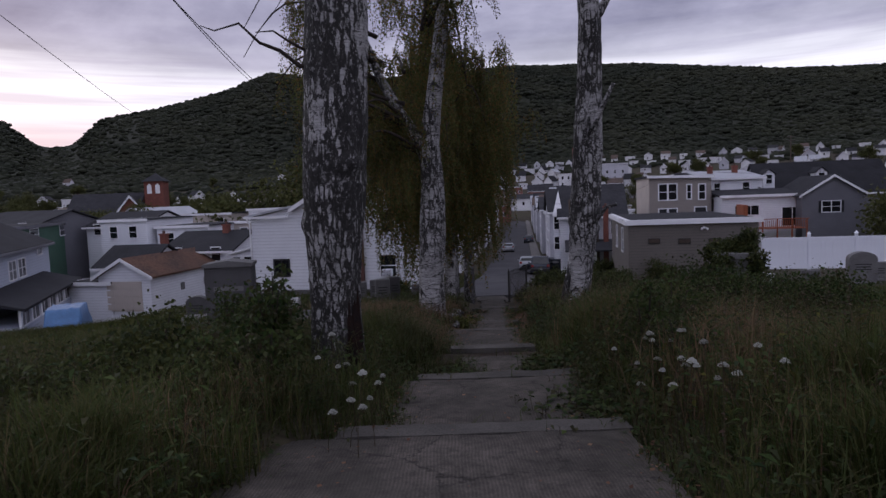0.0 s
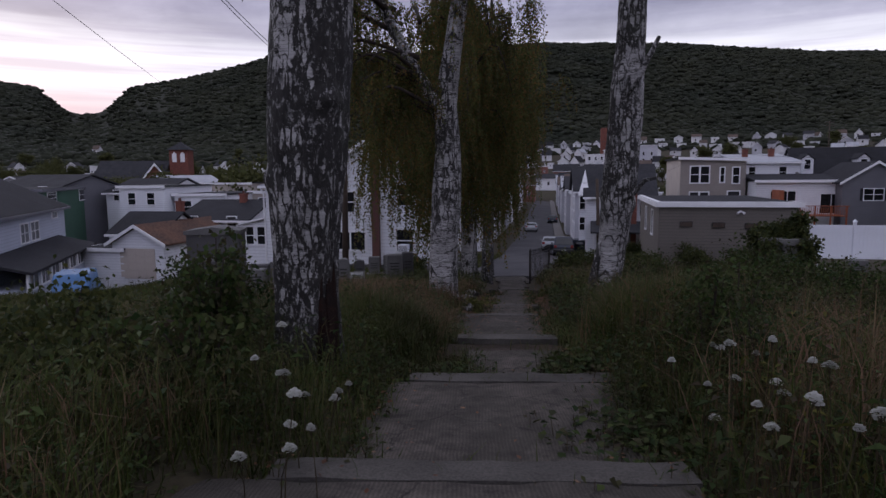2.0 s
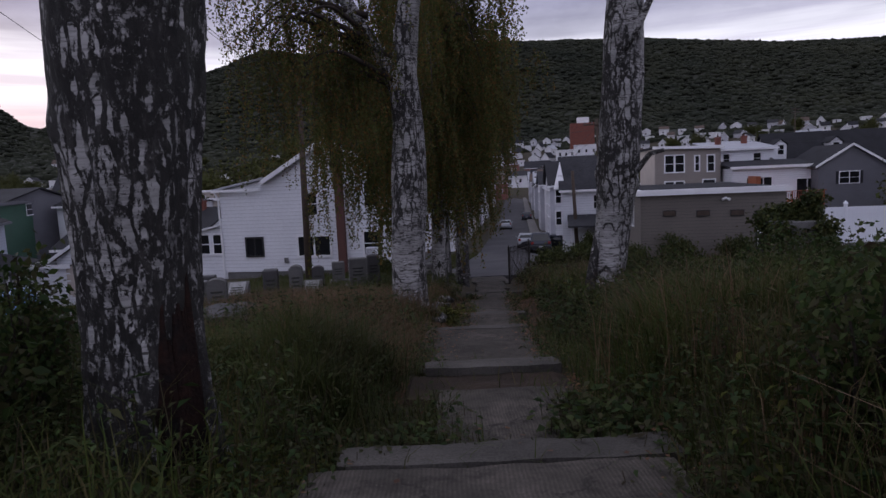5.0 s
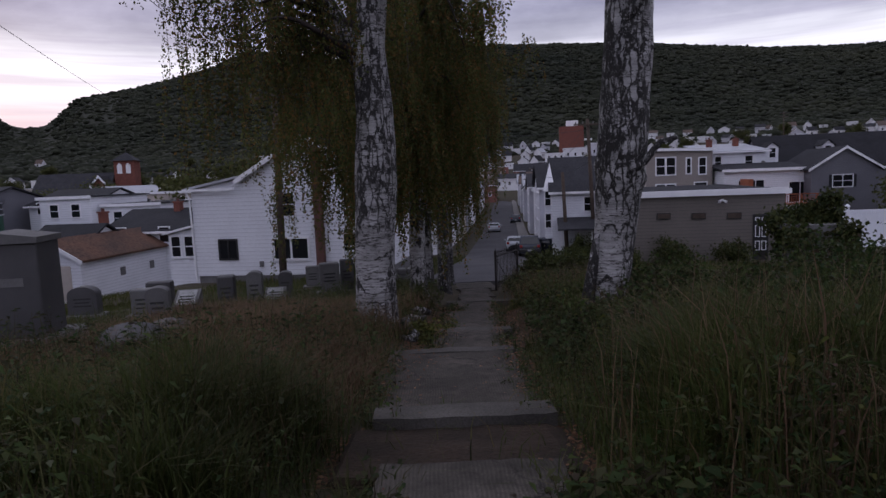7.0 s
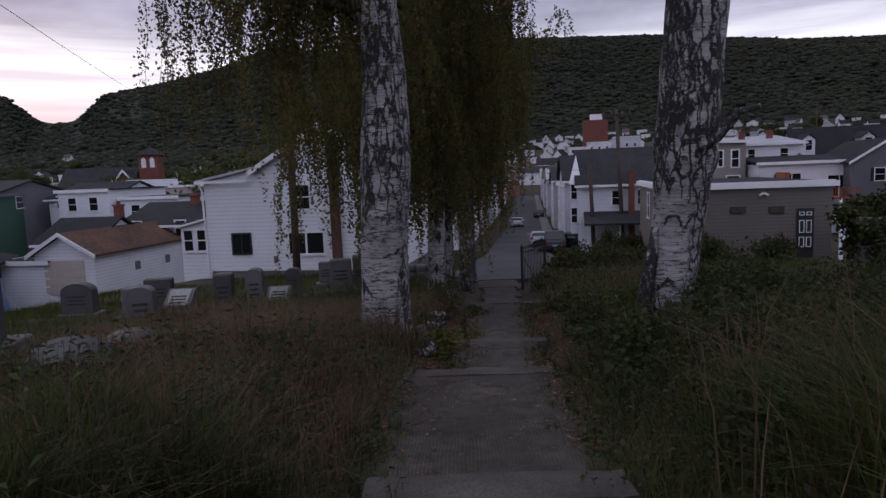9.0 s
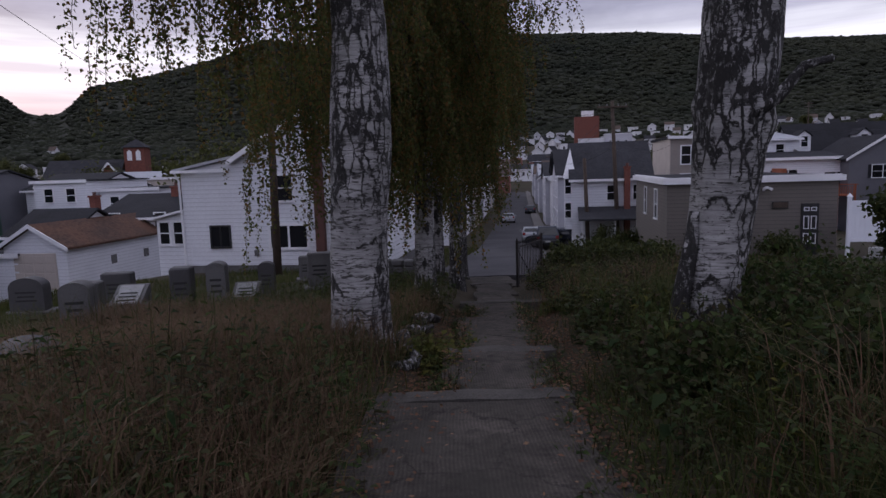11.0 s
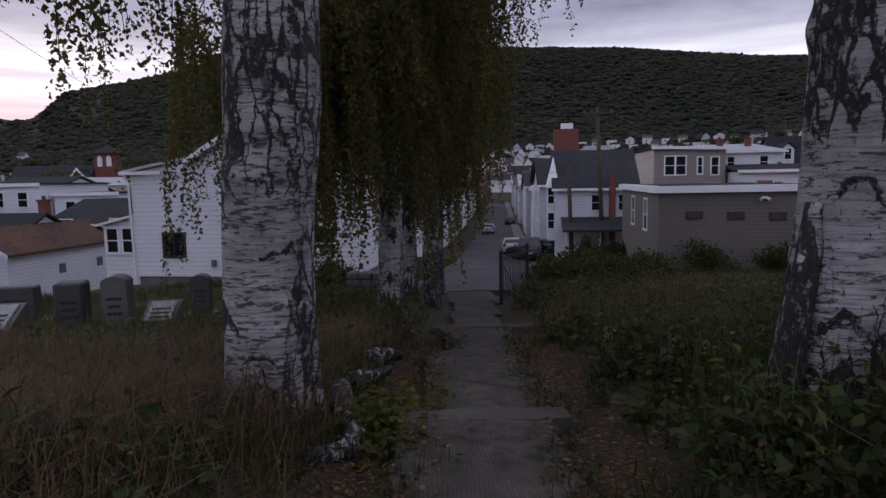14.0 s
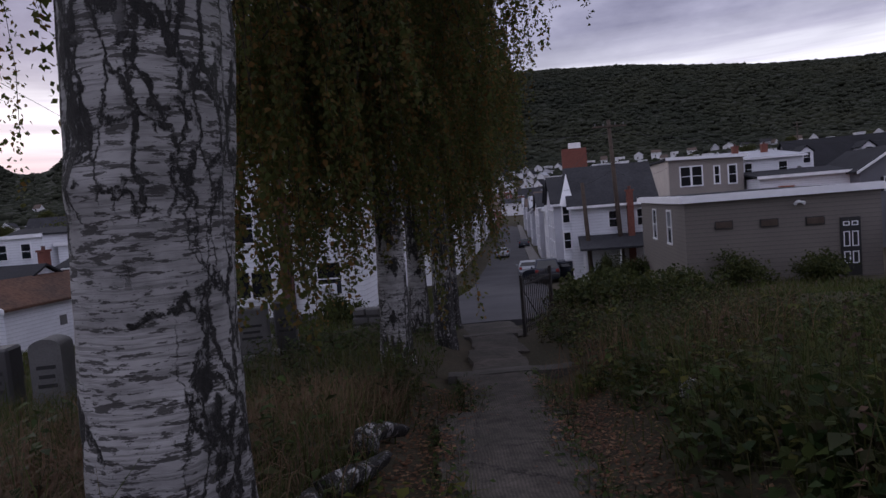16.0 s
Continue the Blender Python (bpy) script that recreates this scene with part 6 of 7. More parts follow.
def blades(name, xy, height, width, material, seed, label, lean=0.45, category="grass"):
    """Bent, tapering blades rooted at the points."""
    rng = np.random.default_rng(seed)
    n = len(xy)
    x, y = xy[:, 0], xy[:, 1]
    z = land(x, y) - 0.03
    a = rng.uniform(0, 2 * math.pi, n)
    h = height * rng.uniform(0.45, 1.25, n)
    w = width * rng.uniform(0.6, 1.4, n) / 2
    bend = h * np.abs(rng.normal(lean, 0.28, n))
    b = a + rng.uniform(0.9, 2.2, n)
    sx, sy, bx, by = np.cos(a) * w, np.sin(a) * w, np.cos(b) * bend, np.sin(b) * bend
    v = np.empty((n, 5, 3), np.float32)
    v[:, 0] = np.stack([x - sx, y - sy, z], 1)
    v[:, 1] = np.stack([x + sx, y + sy, z], 1)
    mx, my, mz_ = x + bx * 0.3, y + by * 0.3, z + h * 0.6
    v[:, 2] = np.stack([mx - sx * 0.7, my - sy * 0.7, mz_], 1)
    v[:, 3] = np.stack([mx + sx * 0.7, my + sy * 0.7, mz_], 1)
    v[:, 4] = np.stack([x + bx, y + by, z + h * (1 - 0.25 * np.minimum(1, bend / h))], 1)
    base = np.arange(n, dtype=np.int32)[:, None] * 5
    loops = (base + np.array([0, 1, 3, 2, 2, 3, 4], np.int32)).ravel()
    me = bpy.data.meshes.new(name)
    me.vertices.add(n * 5)
    me.vertices.foreach_set("co", v.ravel())
    me.loops.add(n * 7)
    me.loops.foreach_set("vertex_index", loops)
    me.polygons.add(n * 2)
    me.polygons.foreach_set("loop_start", (np.arange(n, dtype=np.int32)[:, None] * 7 + np.array([0, 4], np.int32)).ravel())
    me.materials.append(M[material])
    me.update(calc_edges=True)
    return tagged(new(name, me), label, category, kind="stuff")


def on_path(x, y, pad=0.0):
    """Whether a place lies on the bare concrete, whose edges are overgrown unevenly."""
    inside = np.zeros(len(x), bool)
    wav = 0.10 * np.sin(y * 5.1) + 0.07 * np.sin(y * 11.3 + 1) + 0.06 * np.sin(y * 23.0 + 2)
    for y0, y1, x0, x1 in SLABS + NOSES:
        inside |= (y > y0) & (y < y1) & (x > x0 + 0.05 + wav - pad) & (x < x1 - 0.08 - wav + pad)
    return inside


def sow(n, x0, x1, y0, y1, seed, keep=None, clump=0.0):
    """Random places off the concrete; the trodden edge of the lower path stays bare."""
    rng = np.random.default_rng(seed)
    p = np.stack([rng.uniform(x0, x1, n), rng.uniform(y0, y1, n)], 1)
    if clump:
        c = np.stack([rng.uniform(x0, x1, max(4, n // 45)), rng.uniform(y0, y1, max(4, n // 45))], 1)
        p = c[rng.integers(0, len(c), n)] + rng.normal(size=(n, 2)) * clump
    ok = ~on_path(p[:, 0], p[:, 1])
    ok &= ~((p[:, 1] > 11) & (p[:, 1] < 20.5) & (side_of(p[:, 0], p[:, 1]) > -1.0) & (side_of(p[:, 0], p[:, 1]) < 0.72) & (rng.random(n) < 0.82))
    ok &= ~((p[:, 1] > 9.05) & (p[:, 1] < 10.3) & (p[:, 0] > -0.25) & (p[:, 0] < 1.45) & (rng.random(n) < 0.96))
    ok &= ~((p[:, 1] > 14.2) & (p[:, 1] < 19.3) & (np.abs(side_of(p[:, 0], p[:, 1]) - 0.05) < 1.05 + 0.15 * np.sin(p[:, 1] * 3.3)) & (rng.random(n) < 0.95))
    ok &= np.hypot(p[:, 0] + 1.42, p[:, 1] - 7.19) > 0.3
    if keep is not None:
        ok &= keep(p[:, 0], p[:, 1], rng.random(n))
    return p[ok]


def side_of(x, y):
    return x - path_x(y)


def patch(x, y, s=1.0, k=0.0):
    return np.sin(x * 0.9 * s + k) * np.cos(y * 0.7 * s - k) + 0.5 * np.sin(x * 2.3 * s + y * 1.7 * s + k)


# near meadow on both banks, with taller tufts and dry patches
blades("tall_grass", sow(165000, -6.0, 6.0, -0.5, 20, 1, lambda x, y, r: (np.abs(side_of(x, y)) < 5.5) & ((np.hypot(x - 0.0, y + 0.2) > 1.0)) & (r < 0.75 + 0.25 * patch(x, y))), 0.31, 0.009, "grass", 1, "tall unkempt green and straw grass along the path", 0.75)
blades("tall_grass", sow(70000, -6.5, 6.5, 0.8, 22, 2, lambda x, y, r: (np.abs(side_of(x, y)) > 1.25) & ~((y > 9.5) & (x < 0) & (r < 0.8)), 0.14), 0.62, 0.008, "grass", 2, "tufts of long arching grass on the banks", 0.6)
blades("tall_grass", sow(60000, -20, 14, 14, 33.5, 3, lambda x, y, r: (np.abs(side_of(x, y)) > 0.95)), 0.17, 0.014, "grass", 3, "rough grass between the graves")
blades("tall_grass", sow(45000, -24, -5, 1, 34, 4), 0.22, 0.016, "grass", 4, "rough grass between the graves")
blades("dry_grass", sow(60000, -5.0, 0.3, 9.5, 19, 5, lambda x, y, r: (side_of(x, y) < -0.95) & (r < 0.5 + 0.5 * patch(x, y, 1, 1.0)), 0.25), 0.42, 0.008, "dry", 5, "dry reddish-brown grass lying over", 0.8)
blades("dry_grass", sow(12000, -3.4, -0.4, 11.2, 15.6, 15, lambda x, y, r: side_of(x, y) < -1.0, 0.3), 0.5, 0.006, "dry", 15, "soft reddish dry grass bent by the wind", 0.7)
blades("dry_grass", sow(9000, 1.8, 5.5, 3.5, 12, 6, lambda x, y, r: r < 0.45 + 0.4 * patch(x, y, 1, 2.0), 0.16), 0.62, 0.007, "dry", 6, "dry straw-coloured stalks among green weeds", 0.35)
blades("dry_grass", sow(9000, -7, -1.6, 1.0, 9, 7, lambda x, y, r: r < 0.4 + 0.4 * patch(x, y, 1, 3.0), 0.2), 0.5, 0.007, "dry", 7, "dry straw-coloured stalks among green weeds", 0.6)
blades("lawn", sow(60000, 5.5, 30, 4, 35, 8, lambda x, y, r: side_of(x, y) > 4.5), 0.12, 0.02, "lawn", 8, "mown green grass on the slope")
blades("tall_grass", sow(70000, -15, 15, -6, 21, 11, lambda x, y, r: (np.abs(side_of(x, y)) > 5.0) | ((y < 0.5) & (np.abs(side_of(x, y)) > 1.9))), 0.24, 0.02, "grass", 11, "rough grass over the upper slope", 0.7)
blades("verge_grass", sow(34000, -10, 16, 31, 62, 9, lambda x, y, r: ((road_x(y) - x) > 2.55) | ((x - road_x(y)) > 4.2)), 0.3, 0.03, "grass", 9, "rough grass on the verge below the gate")
rng = np.random.default_rng(77)
tuft = np.concatenate([np.stack([rng.uniform(x0, x1, 420), y1 + np.abs(rng.normal(0.02, 0.07, 420))], 1) for y0, y1, x0, x1 in NOSES] + [np.stack([rng.uniform(x0, x1, 420), rng.normal(y0 - 0.02, 0.03, 420)], 1) for y0, y1, x0, x1 in NOSES[:5]])
tuft = tuft[rng.random(len(tuft)) < 0.5 + 0.45 * np.sin(tuft[:, 0] * 6 + tuft[:, 1])]
blades("joint_grass", tuft, 0.11, 0.006, "grass", 10, "small grass tufts growing in the path joints")


def plants(name, xy, height, material, seed, label, leaf, per=16, narrow=0.4, category="weeds", bushy=0.12):
    """Upright weeds: a stem each and leaves up it."""
    rng = np.random.default_rng(seed)
    n = len(xy)
    h = height * rng.uniform(0.5, 1.3, n)
    z = land(xy[:, 0], xy[:, 1]) - 0.03
    lean = rng.normal(size=(n, 2)) * 0.16
    k = np.linspace(0.12, 1.0, per)
    pts = np.empty((n, per, 3))
    pts[:, :, 0] = xy[:, :1] + lean[:, :1] * h[:, None] * k ** 1.5
    pts[:, :, 1] = xy[:, 1:] + lean[:, 1:] * h[:, None] * k ** 1.5
    pts[:, :, 2] = z[:, None] + h[:, None] * k
    flatp = pts.reshape(-1, 3) + rng.normal(size=(n * per, 3)) * np.array([bushy, bushy, 0.02]) * 0.4
    ang = rng.uniform(0, 2 * math.pi, n * per)
    out = np.stack([np.cos(ang), np.sin(ang), rng.normal(0.05, 0.4, n * per)], 1)
    out /= np.linalg.norm(out, axis=1, keepdims=True)
    side = np.cross(out, np.array([0, 0, 1.0])) + rng.normal(size=out.shape) * 0.25
    side /= np.linalg.norm(side, axis=1, keepdims=True)
    s = leaf * rng.uniform(0.5, 1.35, (n * per, 1))
    mid = flatp + out * s * 0.45 + np.array([0, 0, 1]) * s * 0.1
    tip = flatp + out * s - np.array([0, 0, 1]) * s * 0.15
    v = np.stack([flatp, mid + side * s * narrow * 0.5, tip, mid - side * s * narrow * 0.5], 1).reshape(-1, 3)
    tagged(new(name, quads_mesh(name, v, M[material])), label, category, kind="stuff")
    w = 0.004
    st = np.empty((n, 4, 3))
    st[:, 0] = np.stack([xy[:, 0] - w, xy[:, 1], z], 1)
    st[:, 1] = np.stack([xy[:, 0] + w, xy[:, 1], z], 1)
    st[:, 2] = pts[:, -1] + np.array([w * 0.5, 0, 0])
    st[:, 3] = pts[:, -1] - np.array([w * 0.5, 0, 0])
    tagged(new(name + "_stems", quads_mesh(name + "_stems", st.reshape(-1, 3), M["stem"])), "thin stems of the weeds", category, kind="stuff")
    return pts


plants("weeds", sow(800, -5.5, -0.6, 0.8, 13, 21, lambda x, y, r: side_of(x, y) < -1.15), 0.55, "weed", 21, "leafy green weeds among the grass", 0.075, 18)
plants("weeds", sow(850, 1.1, 5.8, 2.6, 14, 22, lambda x, y, r: side_of(x, y) > 1.15), 0.55, "weed", 22, "leafy green weeds among the grass", 0.08, 18)
plants("weeds", sow(800, 1.6, 7.0, 12, 27, 23, lambda x, y, r: side_of(x, y) > 0.85), 0.38, "weed", 23, "leafy green weeds crowding the path", 0.11, 16, 0.6)
plants("weeds", sow(500, -3.0, 0.6, 12, 28, 24, lambda x, y, r: side_of(x, y) < -0.75), 0.35, "weed", 24, "leafy green weeds by the fallen wood", 0.09, 12, 0.6)
plants("weeds", sow(700, -3.6, 0.0, 6.5, 13.5, 33, lambda x, y, r: side_of(x, y) < -0.95), 0.42, "weed", 33, "soft leafy green weeds among the grass", 0.05, 26, 0.45, bushy=0.22)
plants("weeds", sow(800, 1.3, 4.6, 6.5, 14.5, 34, lambda x, y, r: side_of(x, y) > 0.95), 0.42, "weed", 34, "soft leafy green weeds among the grass", 0.05, 26, 0.45, bushy=0.22)
plants("weeds", sow(700, -4.5, -0.8, 0.8, 6.5, 35, lambda x, y, r: side_of(x, y) < -1.3), 0.32, "weed", 35, "soft leafy green weeds among the grass", 0.045, 24, 0.45, bushy=0.25)
plants("weeds", sow(700, 1.3, 5.0, 1.6, 6.5, 36, lambda x, y, r: side_of(x, y) > 1.4), 0.34, "weed", 36, "soft leafy green weeds among the grass", 0.045, 24, 0.45, bushy=0.25)
plants("yellow_weeds", sow(260, 1.6, 4.6, 4, 15, 25, lambda x, y, r: side_of(x, y) > 1.2), 0.5, "yellow", 25, "yellowing weeds on the bank", 0.075, 16)
plants("creeping_weeds", np.stack([np.random.default_rng(3).normal(1.35, 0.26, 170), np.random.default_rng(4).normal(5.75, 0.35, 170)], 1), 0.2, "weed", 26, "low creeping weeds spreading over the slab", 0.075, 9, 0.7)
plants("creeping_weeds", np.stack([np.random.default_rng(5).normal(1.3, 0.2, 170), np.random.default_rng(6).normal(8.15, 0.3, 170)], 1), 0.24, "weed", 27, "low creeping weeds spreading over the slab", 0.075, 9, 0.7)
plants("creeping_weeds", np.stack([np.random.default_rng(7).normal(-0.05, 0.22, 110), np.random.default_rng(8).normal(7.85, 0.12, 110)], 1), 0.18, "weed", 28, "low creeping weeds spreading over the slab", 0.06, 9, 0.7)
plants("creeping_weeds", np.stack([np.random.default_rng(9).normal(0.35, 0.16, 120), np.random.default_rng(10).normal(15.6, 0.45, 120)], 1), 0.22, "yellow", 29, "bright low weeds beside the fallen limb", 0.08, 9, 0.7)
seeds = plants("dock", sow(130, 1.5, 5.5, 3.2, 12, 30, lambda x, y, r: side_of(x, y) > 1.4), 0.75, "seed", 30, "brown seeding weed stalks", 0.03, 22, 0.8, bushy=0.05)


rng = np.random.default_rng(55)
rim = []
for y0, y1, x0, x1 in SLABS[:8] + NOSES[:4]:
    n = int((y1 - max(y0, -0.5)) * 120)
    yy = rng.uniform(max(y0, -0.5), y1, n)
    drift = np.where(np.sin(yy * 2.7) + np.sin(yy * 6.1 + 1) > -0.2, 0.12, 0.02)
    rim.append(np.stack([x0 + rng.normal(0, 0.06, n) + drift * rng.uniform(0, 1.5, n), yy], 1))
    rim.append(np.stack([x1 + rng.normal(0, 0.06, n) - drift * rng.uniform(0, 1.5, n), yy], 1))
rim = np.concatenate(rim)
plants("edge_weeds", rim[::5], 0.2, "weed", 51, "low weeds creeping over the slab edges", 0.05, 10, 0.6)
blades("edge_grass", rim, 0.2, 0.008, "grass", 52, "grass leaning over the slab edges", 0.8)


def tussock(x, y, height, spread, count, seed, material, label):
    """A fountain of long blades from one crown."""
    rng = np.random.default_rng(seed)
    xy = np.array([x, y]) + rng.normal(size=(count, 2)) * spread
    xy = xy[~on_path(xy[:, 0], xy[:, 1], -0.1)]
    blades("grass_tussock", xy, height, 0.009, material, seed, label, 0.55, "grass")


for k, (x, y, h, n) in enumerate(((2.15, 9.4, 0.78, 1500), (2.6, 9.9, 0.85, 1600), (2.0, 8.75, 0.62, 1100), (2.7, 8.9, 0.8, 1300), (2.25, 10.6, 0.6, 1000), (3.2, 9.4, 0.9, 1500), (2.5, 7.6, 0.6, 1000), (3.1, 11.2, 0.7, 900),
                                  (-0.62, 9.75, 0.62, 1300), (-1.05, 9.3, 0.66, 1200), (-1.3, 10.2, 0.6, 1000), (-0.75, 8.5, 0.55, 900), (-1.7, 9.1, 0.6, 1000), (-2.2, 3.6, 0.55, 900), (-1.95, 2.9, 0.5, 800), (2.3, 3.3, 0.6, 900), (2.9, 4.4, 0.7, 1000))):
    tussock(x, y, h, 0.17, n, 300 + k, "grass", "arching tussock of long green and straw blades")
for k, (x, y, h) in enumerate(((2.2, 9.1, 0.95), (2.7, 9.6, 1.05), (3.1, 10.3, 0.95), (2.5, 11.4, 0.8), (2.9, 7.4, 0.85), (2.4, 5.6, 0.8), (-1.0, 9.9, 0.75), (2.7, 20.2, 0.7), (3.4, 18.9, 0.75), (4.2, 20.0, 0.8))):
    tussock(x, y, h, 0.3, 170, 340 + k, "dry", "sparse pale straw stalks standing above the grass")
plants("mossy_weeds", np.stack([np.random.default_rng(41).normal(-0.85, 0.22, 260), np.random.default_rng(42).normal(7.35, 0.3, 260)], 1), 0.09, "yellow", 41, "low mossy yellow-green weeds at the foot of a birch", 0.04, 8, 0.7)
plants("weeds", sow(600, 1.9, 7.0, 15, 29, 43, lambda x, y, r: side_of(x, y) > 0.75), 0.42, "yellow", 43, "loose yellow-green weeds on the bank", 0.085, 12, 0.6)
plants("dock", sow(420, 2.0, 7.0, 13, 29, 44, lambda x, y, r: side_of(x, y) > 0.9), 0.6, "seed", 44, "reddish-brown seeding weed stalks", 0.05, 16, 0.6, bushy=0.06)
plants("creeper", sow(420, 1.75, 4.2, 13.6, 18.5, 45, lambda x, y, r: side_of(x, y) > 1.0), 0.2, "weed", 45, "broad-leaved creeper sprawling beside the path", 0.095, 11, 0.8, bushy=0.3)


def shrub(x, y, r, h, seed, material, leaf, count, label, narrow=0.62, low=0.0):
    """A bush: stems fanning from the ground and leaves in ragged clumps."""
    rng = np.random.default_rng(seed)
    z = at_land(x, y) - 0.05
    s = thing("shrub", pose(x, y, z), label, "shrub", "bushes on the banks")
    g = Geo()
    tips = []
    for k in range(16):
        a, q = rng.uniform(0, 6.28), rng.uniform(0.25, 1.0)
        tip = Vector((math.cos(a) * r * q, math.sin(a) * r * q, h * rng.uniform(0.55, 1.05) * (1.1 - 0.4 * q)))
        g.tube([(0.05 * math.cos(a), 0.05 * math.sin(a), 0), tip * 0.5 + Vector((0, 0, 0.12 * h)), tip], [0.014, 0.009, 0.004], 5, cap=False)
        tips.append(tip)
    tagged(part("stem_tuft", g, M["twig"], s), kind="stuff")
    c = np.array([tuple(t * q) for t in tips for q in (1.0, 0.8, 0.6)]) + rng.normal(size=(len(tips) * 3, 3)) * 0.08 * r
    pts = c[rng.integers(0, len(c), count)] + rng.normal(size=(count, 3)) * np.array([0.2, 0.2, 0.16]) * (0.6 * r + 0.2)
    pts[:, 2] = np.maximum(pts[:, 2], low + 0.03)
    v = leaves_at(pts, leaf, rng, 0.05, narrow)
    crown = new("foliage", quads_mesh("foliage", v, M[material]))
    crown.parent = s
    return s


for k, (x, y, r, h, n) in enumerate(((5.2, 13.0, 1.1, 1.35, 5200), (4.4, 11.8, 0.8, 1.1, 3600), (6.3, 12.2, 1.1, 1.3, 4600), (6.9, 14.4, 1.1, 1.3, 4200), (4.0, 14.9, 0.75, 1.25, 3200), (3.45, 13.55, 0.55, 0.95, 2600), (5.3, 16.0, 0.9, 0.9, 2600),
                                     (5.8, 9.6, 0.9, 1.1, 3200), (4.4, 17.8, 0.7, 0.65, 1800), (7.4, 17.5, 1.0, 0.95, 2200), (5.0, 20.9, 0.8, 0.7, 1600), (6.8, 21.5, 0.9, 0.8, 1800), (4.6, 24.5, 0.7, 0.7, 1500), (3.9, 16.4, 0.45, 0.6, 1300), (5.9, 25.8, 0.9, 0.7, 1500))):
    shrub(x, y, r, h * (0.74 if y < 15 else 0.62 if x > 5 else 0.48), 100 + k, "weed", 0.06, int(n * (1.35 if y < 15 else 0.9)), "dense dark green bramble bush on the bank")
for k, (x, y, r, h, n) in enumerate(((2.55, 13.1, 0.45, 0.55, 1500), (3.0, 12.2, 0.5, 0.65, 1700), (3.6, 11.2, 0.55, 0.8, 1900), (2.75, 15.3, 0.4, 0.38, 1000), (3.3, 15.9, 0.5, 0.45, 1300), (2.35, 10.6, 0.4, 0.5, 1200), (2.9, 9.2, 0.5, 0.6, 1400))):
    shrub(x, y, r, h * 0.9, 140 + k, "weed", 0.075, int(n * 1.4), "low leafy creeper bush crowding the path", 0.8)
for k, (x, y, r, h, n) in enumerate(((-1.85, 6.45, 0.34, 1.25, 1300), (-1.7, 5.7, 0.32, 0.75, 900), (-2.3, 5.9, 0.3, 0.6, 700))):
    shrub(x, y, r, h, 160 + k, "weed", 0.07, n, "spindly leafy sapling beside a birch")
for k, (x, y, r, h, n) in enumerate(((-2.2, 7.5, 0.42, 1.2, 2400), (-2.75, 8.2, 0.5, 1.05, 2400), (-2.05, 6.9, 0.32, 0.85, 1300), (2.1, 6.7, 0.34, 0.95, 1900), (2.55, 7.25, 0.42, 1.05, 2300), (2.2, 6.0, 0.3, 0.7, 1200))):
    shrub(x, y, r, h, 220 + k, "weed", 0.055, n, "tall dark leafy weed thicket beside the path", 0.5)
for k, (x, y, r, h, n) in enumerate(((-3.0, 6.3, 0.55, 0.85, 2200), (-2.5, 5.5, 0.45, 0.6, 1500), (-3.5, 5.2, 0.5, 0.6, 1500))):
    shrub(x, y, r, h, 170 + k, "leaf_far", 0.06, n, "dark leafy weed clump in the grass")
shrub(8.9, 19.4, 0.8, 2.15, 180, "leaf_far", 0.1, 17000, "dark vine growth over a stone pillar", 0.8)
for k, (x, y, r, h) in enumerate(((11.6, 52.5, 1.2, 1.6), (12.8, 50.5, 1.3, 1.5), (9.2, 44.0, 0.8, 1.2), (13.0, 38.0, 1.2, 1.3), (10.2, 37.5, 0.9, 0.9), (15.5, 37.0, 1.0, 1.2), (-3.0, 35.5, 0.8, 1.0), (5.2, 30.5, 1.0, 1.1), (6.6, 29.0, 1.1, 1.0), (5.0, 33.5, 0.9, 1.0), (7.5, 33.0, 1.2, 1.1), (4.4, 28.2, 0.7, 0.8))):
    shrub(x, y, r, h, 190 + k, "leaf_far", 0.13, 2400, "rounded dark green garden bush")


# wild carrot: white umbels on thin stalks, each a plant of its own
def wild_carrot(seed, h):
    rng = np.random.default_rng(seed)
    p = thing("wild_carrot", pose(0, 0, -50), "wild carrot with a flat white flower head", "wildflower", "wild carrot along the path")
    lean = rng.normal(size=2) * 0.13
    top = Vector((lean[0], lean[1], h))
    part("stalk", Geo().tube([(0, 0, 0), (lean[0] * 0.25, lean[1] * 0.25, h * 0.5), top], [0.004, 0.003, 0.0025], 5), M["stem"], p)
    v, r = [], rng.uniform(0.017, 0.033)
    n = 120
    a, q = rng.uniform(0, 6.28, n), np.sqrt(rng.random(n))
    c = np.stack([np.cos(a) * q * r, np.sin(a) * q * r, 0.024 - 0.024 * q ** 2 + rng.normal(size=n) * 0.003], 1) + np.array(top)
    e = rng.uniform(0.004, 0.0085, n)
    quad = np.stack([c + np.stack([e * sx, e * sy, e * 0.2 * sx], 1) for sx, sy in ((-1, -1), (1, -1), (1, 1), (-1, 1))], 1)
    head = new("flower_head", quads_mesh("flower_head", quad.reshape(-1, 3), M["umbel"]))
    head.parent = p
    ray = Geo()
    for k in range(10):
        b = k * 0.628
        ray.tube([top - Vector((0, 0, 0.035)), top + Vector((math.cos(b) * r * 0.8, math.sin(b) * r * 0.8, 0.008))], 0.0012, 3, cap=False)
    tagged(part("ray_cluster", ray, M["stem"], p), kind="stuff")
    return p


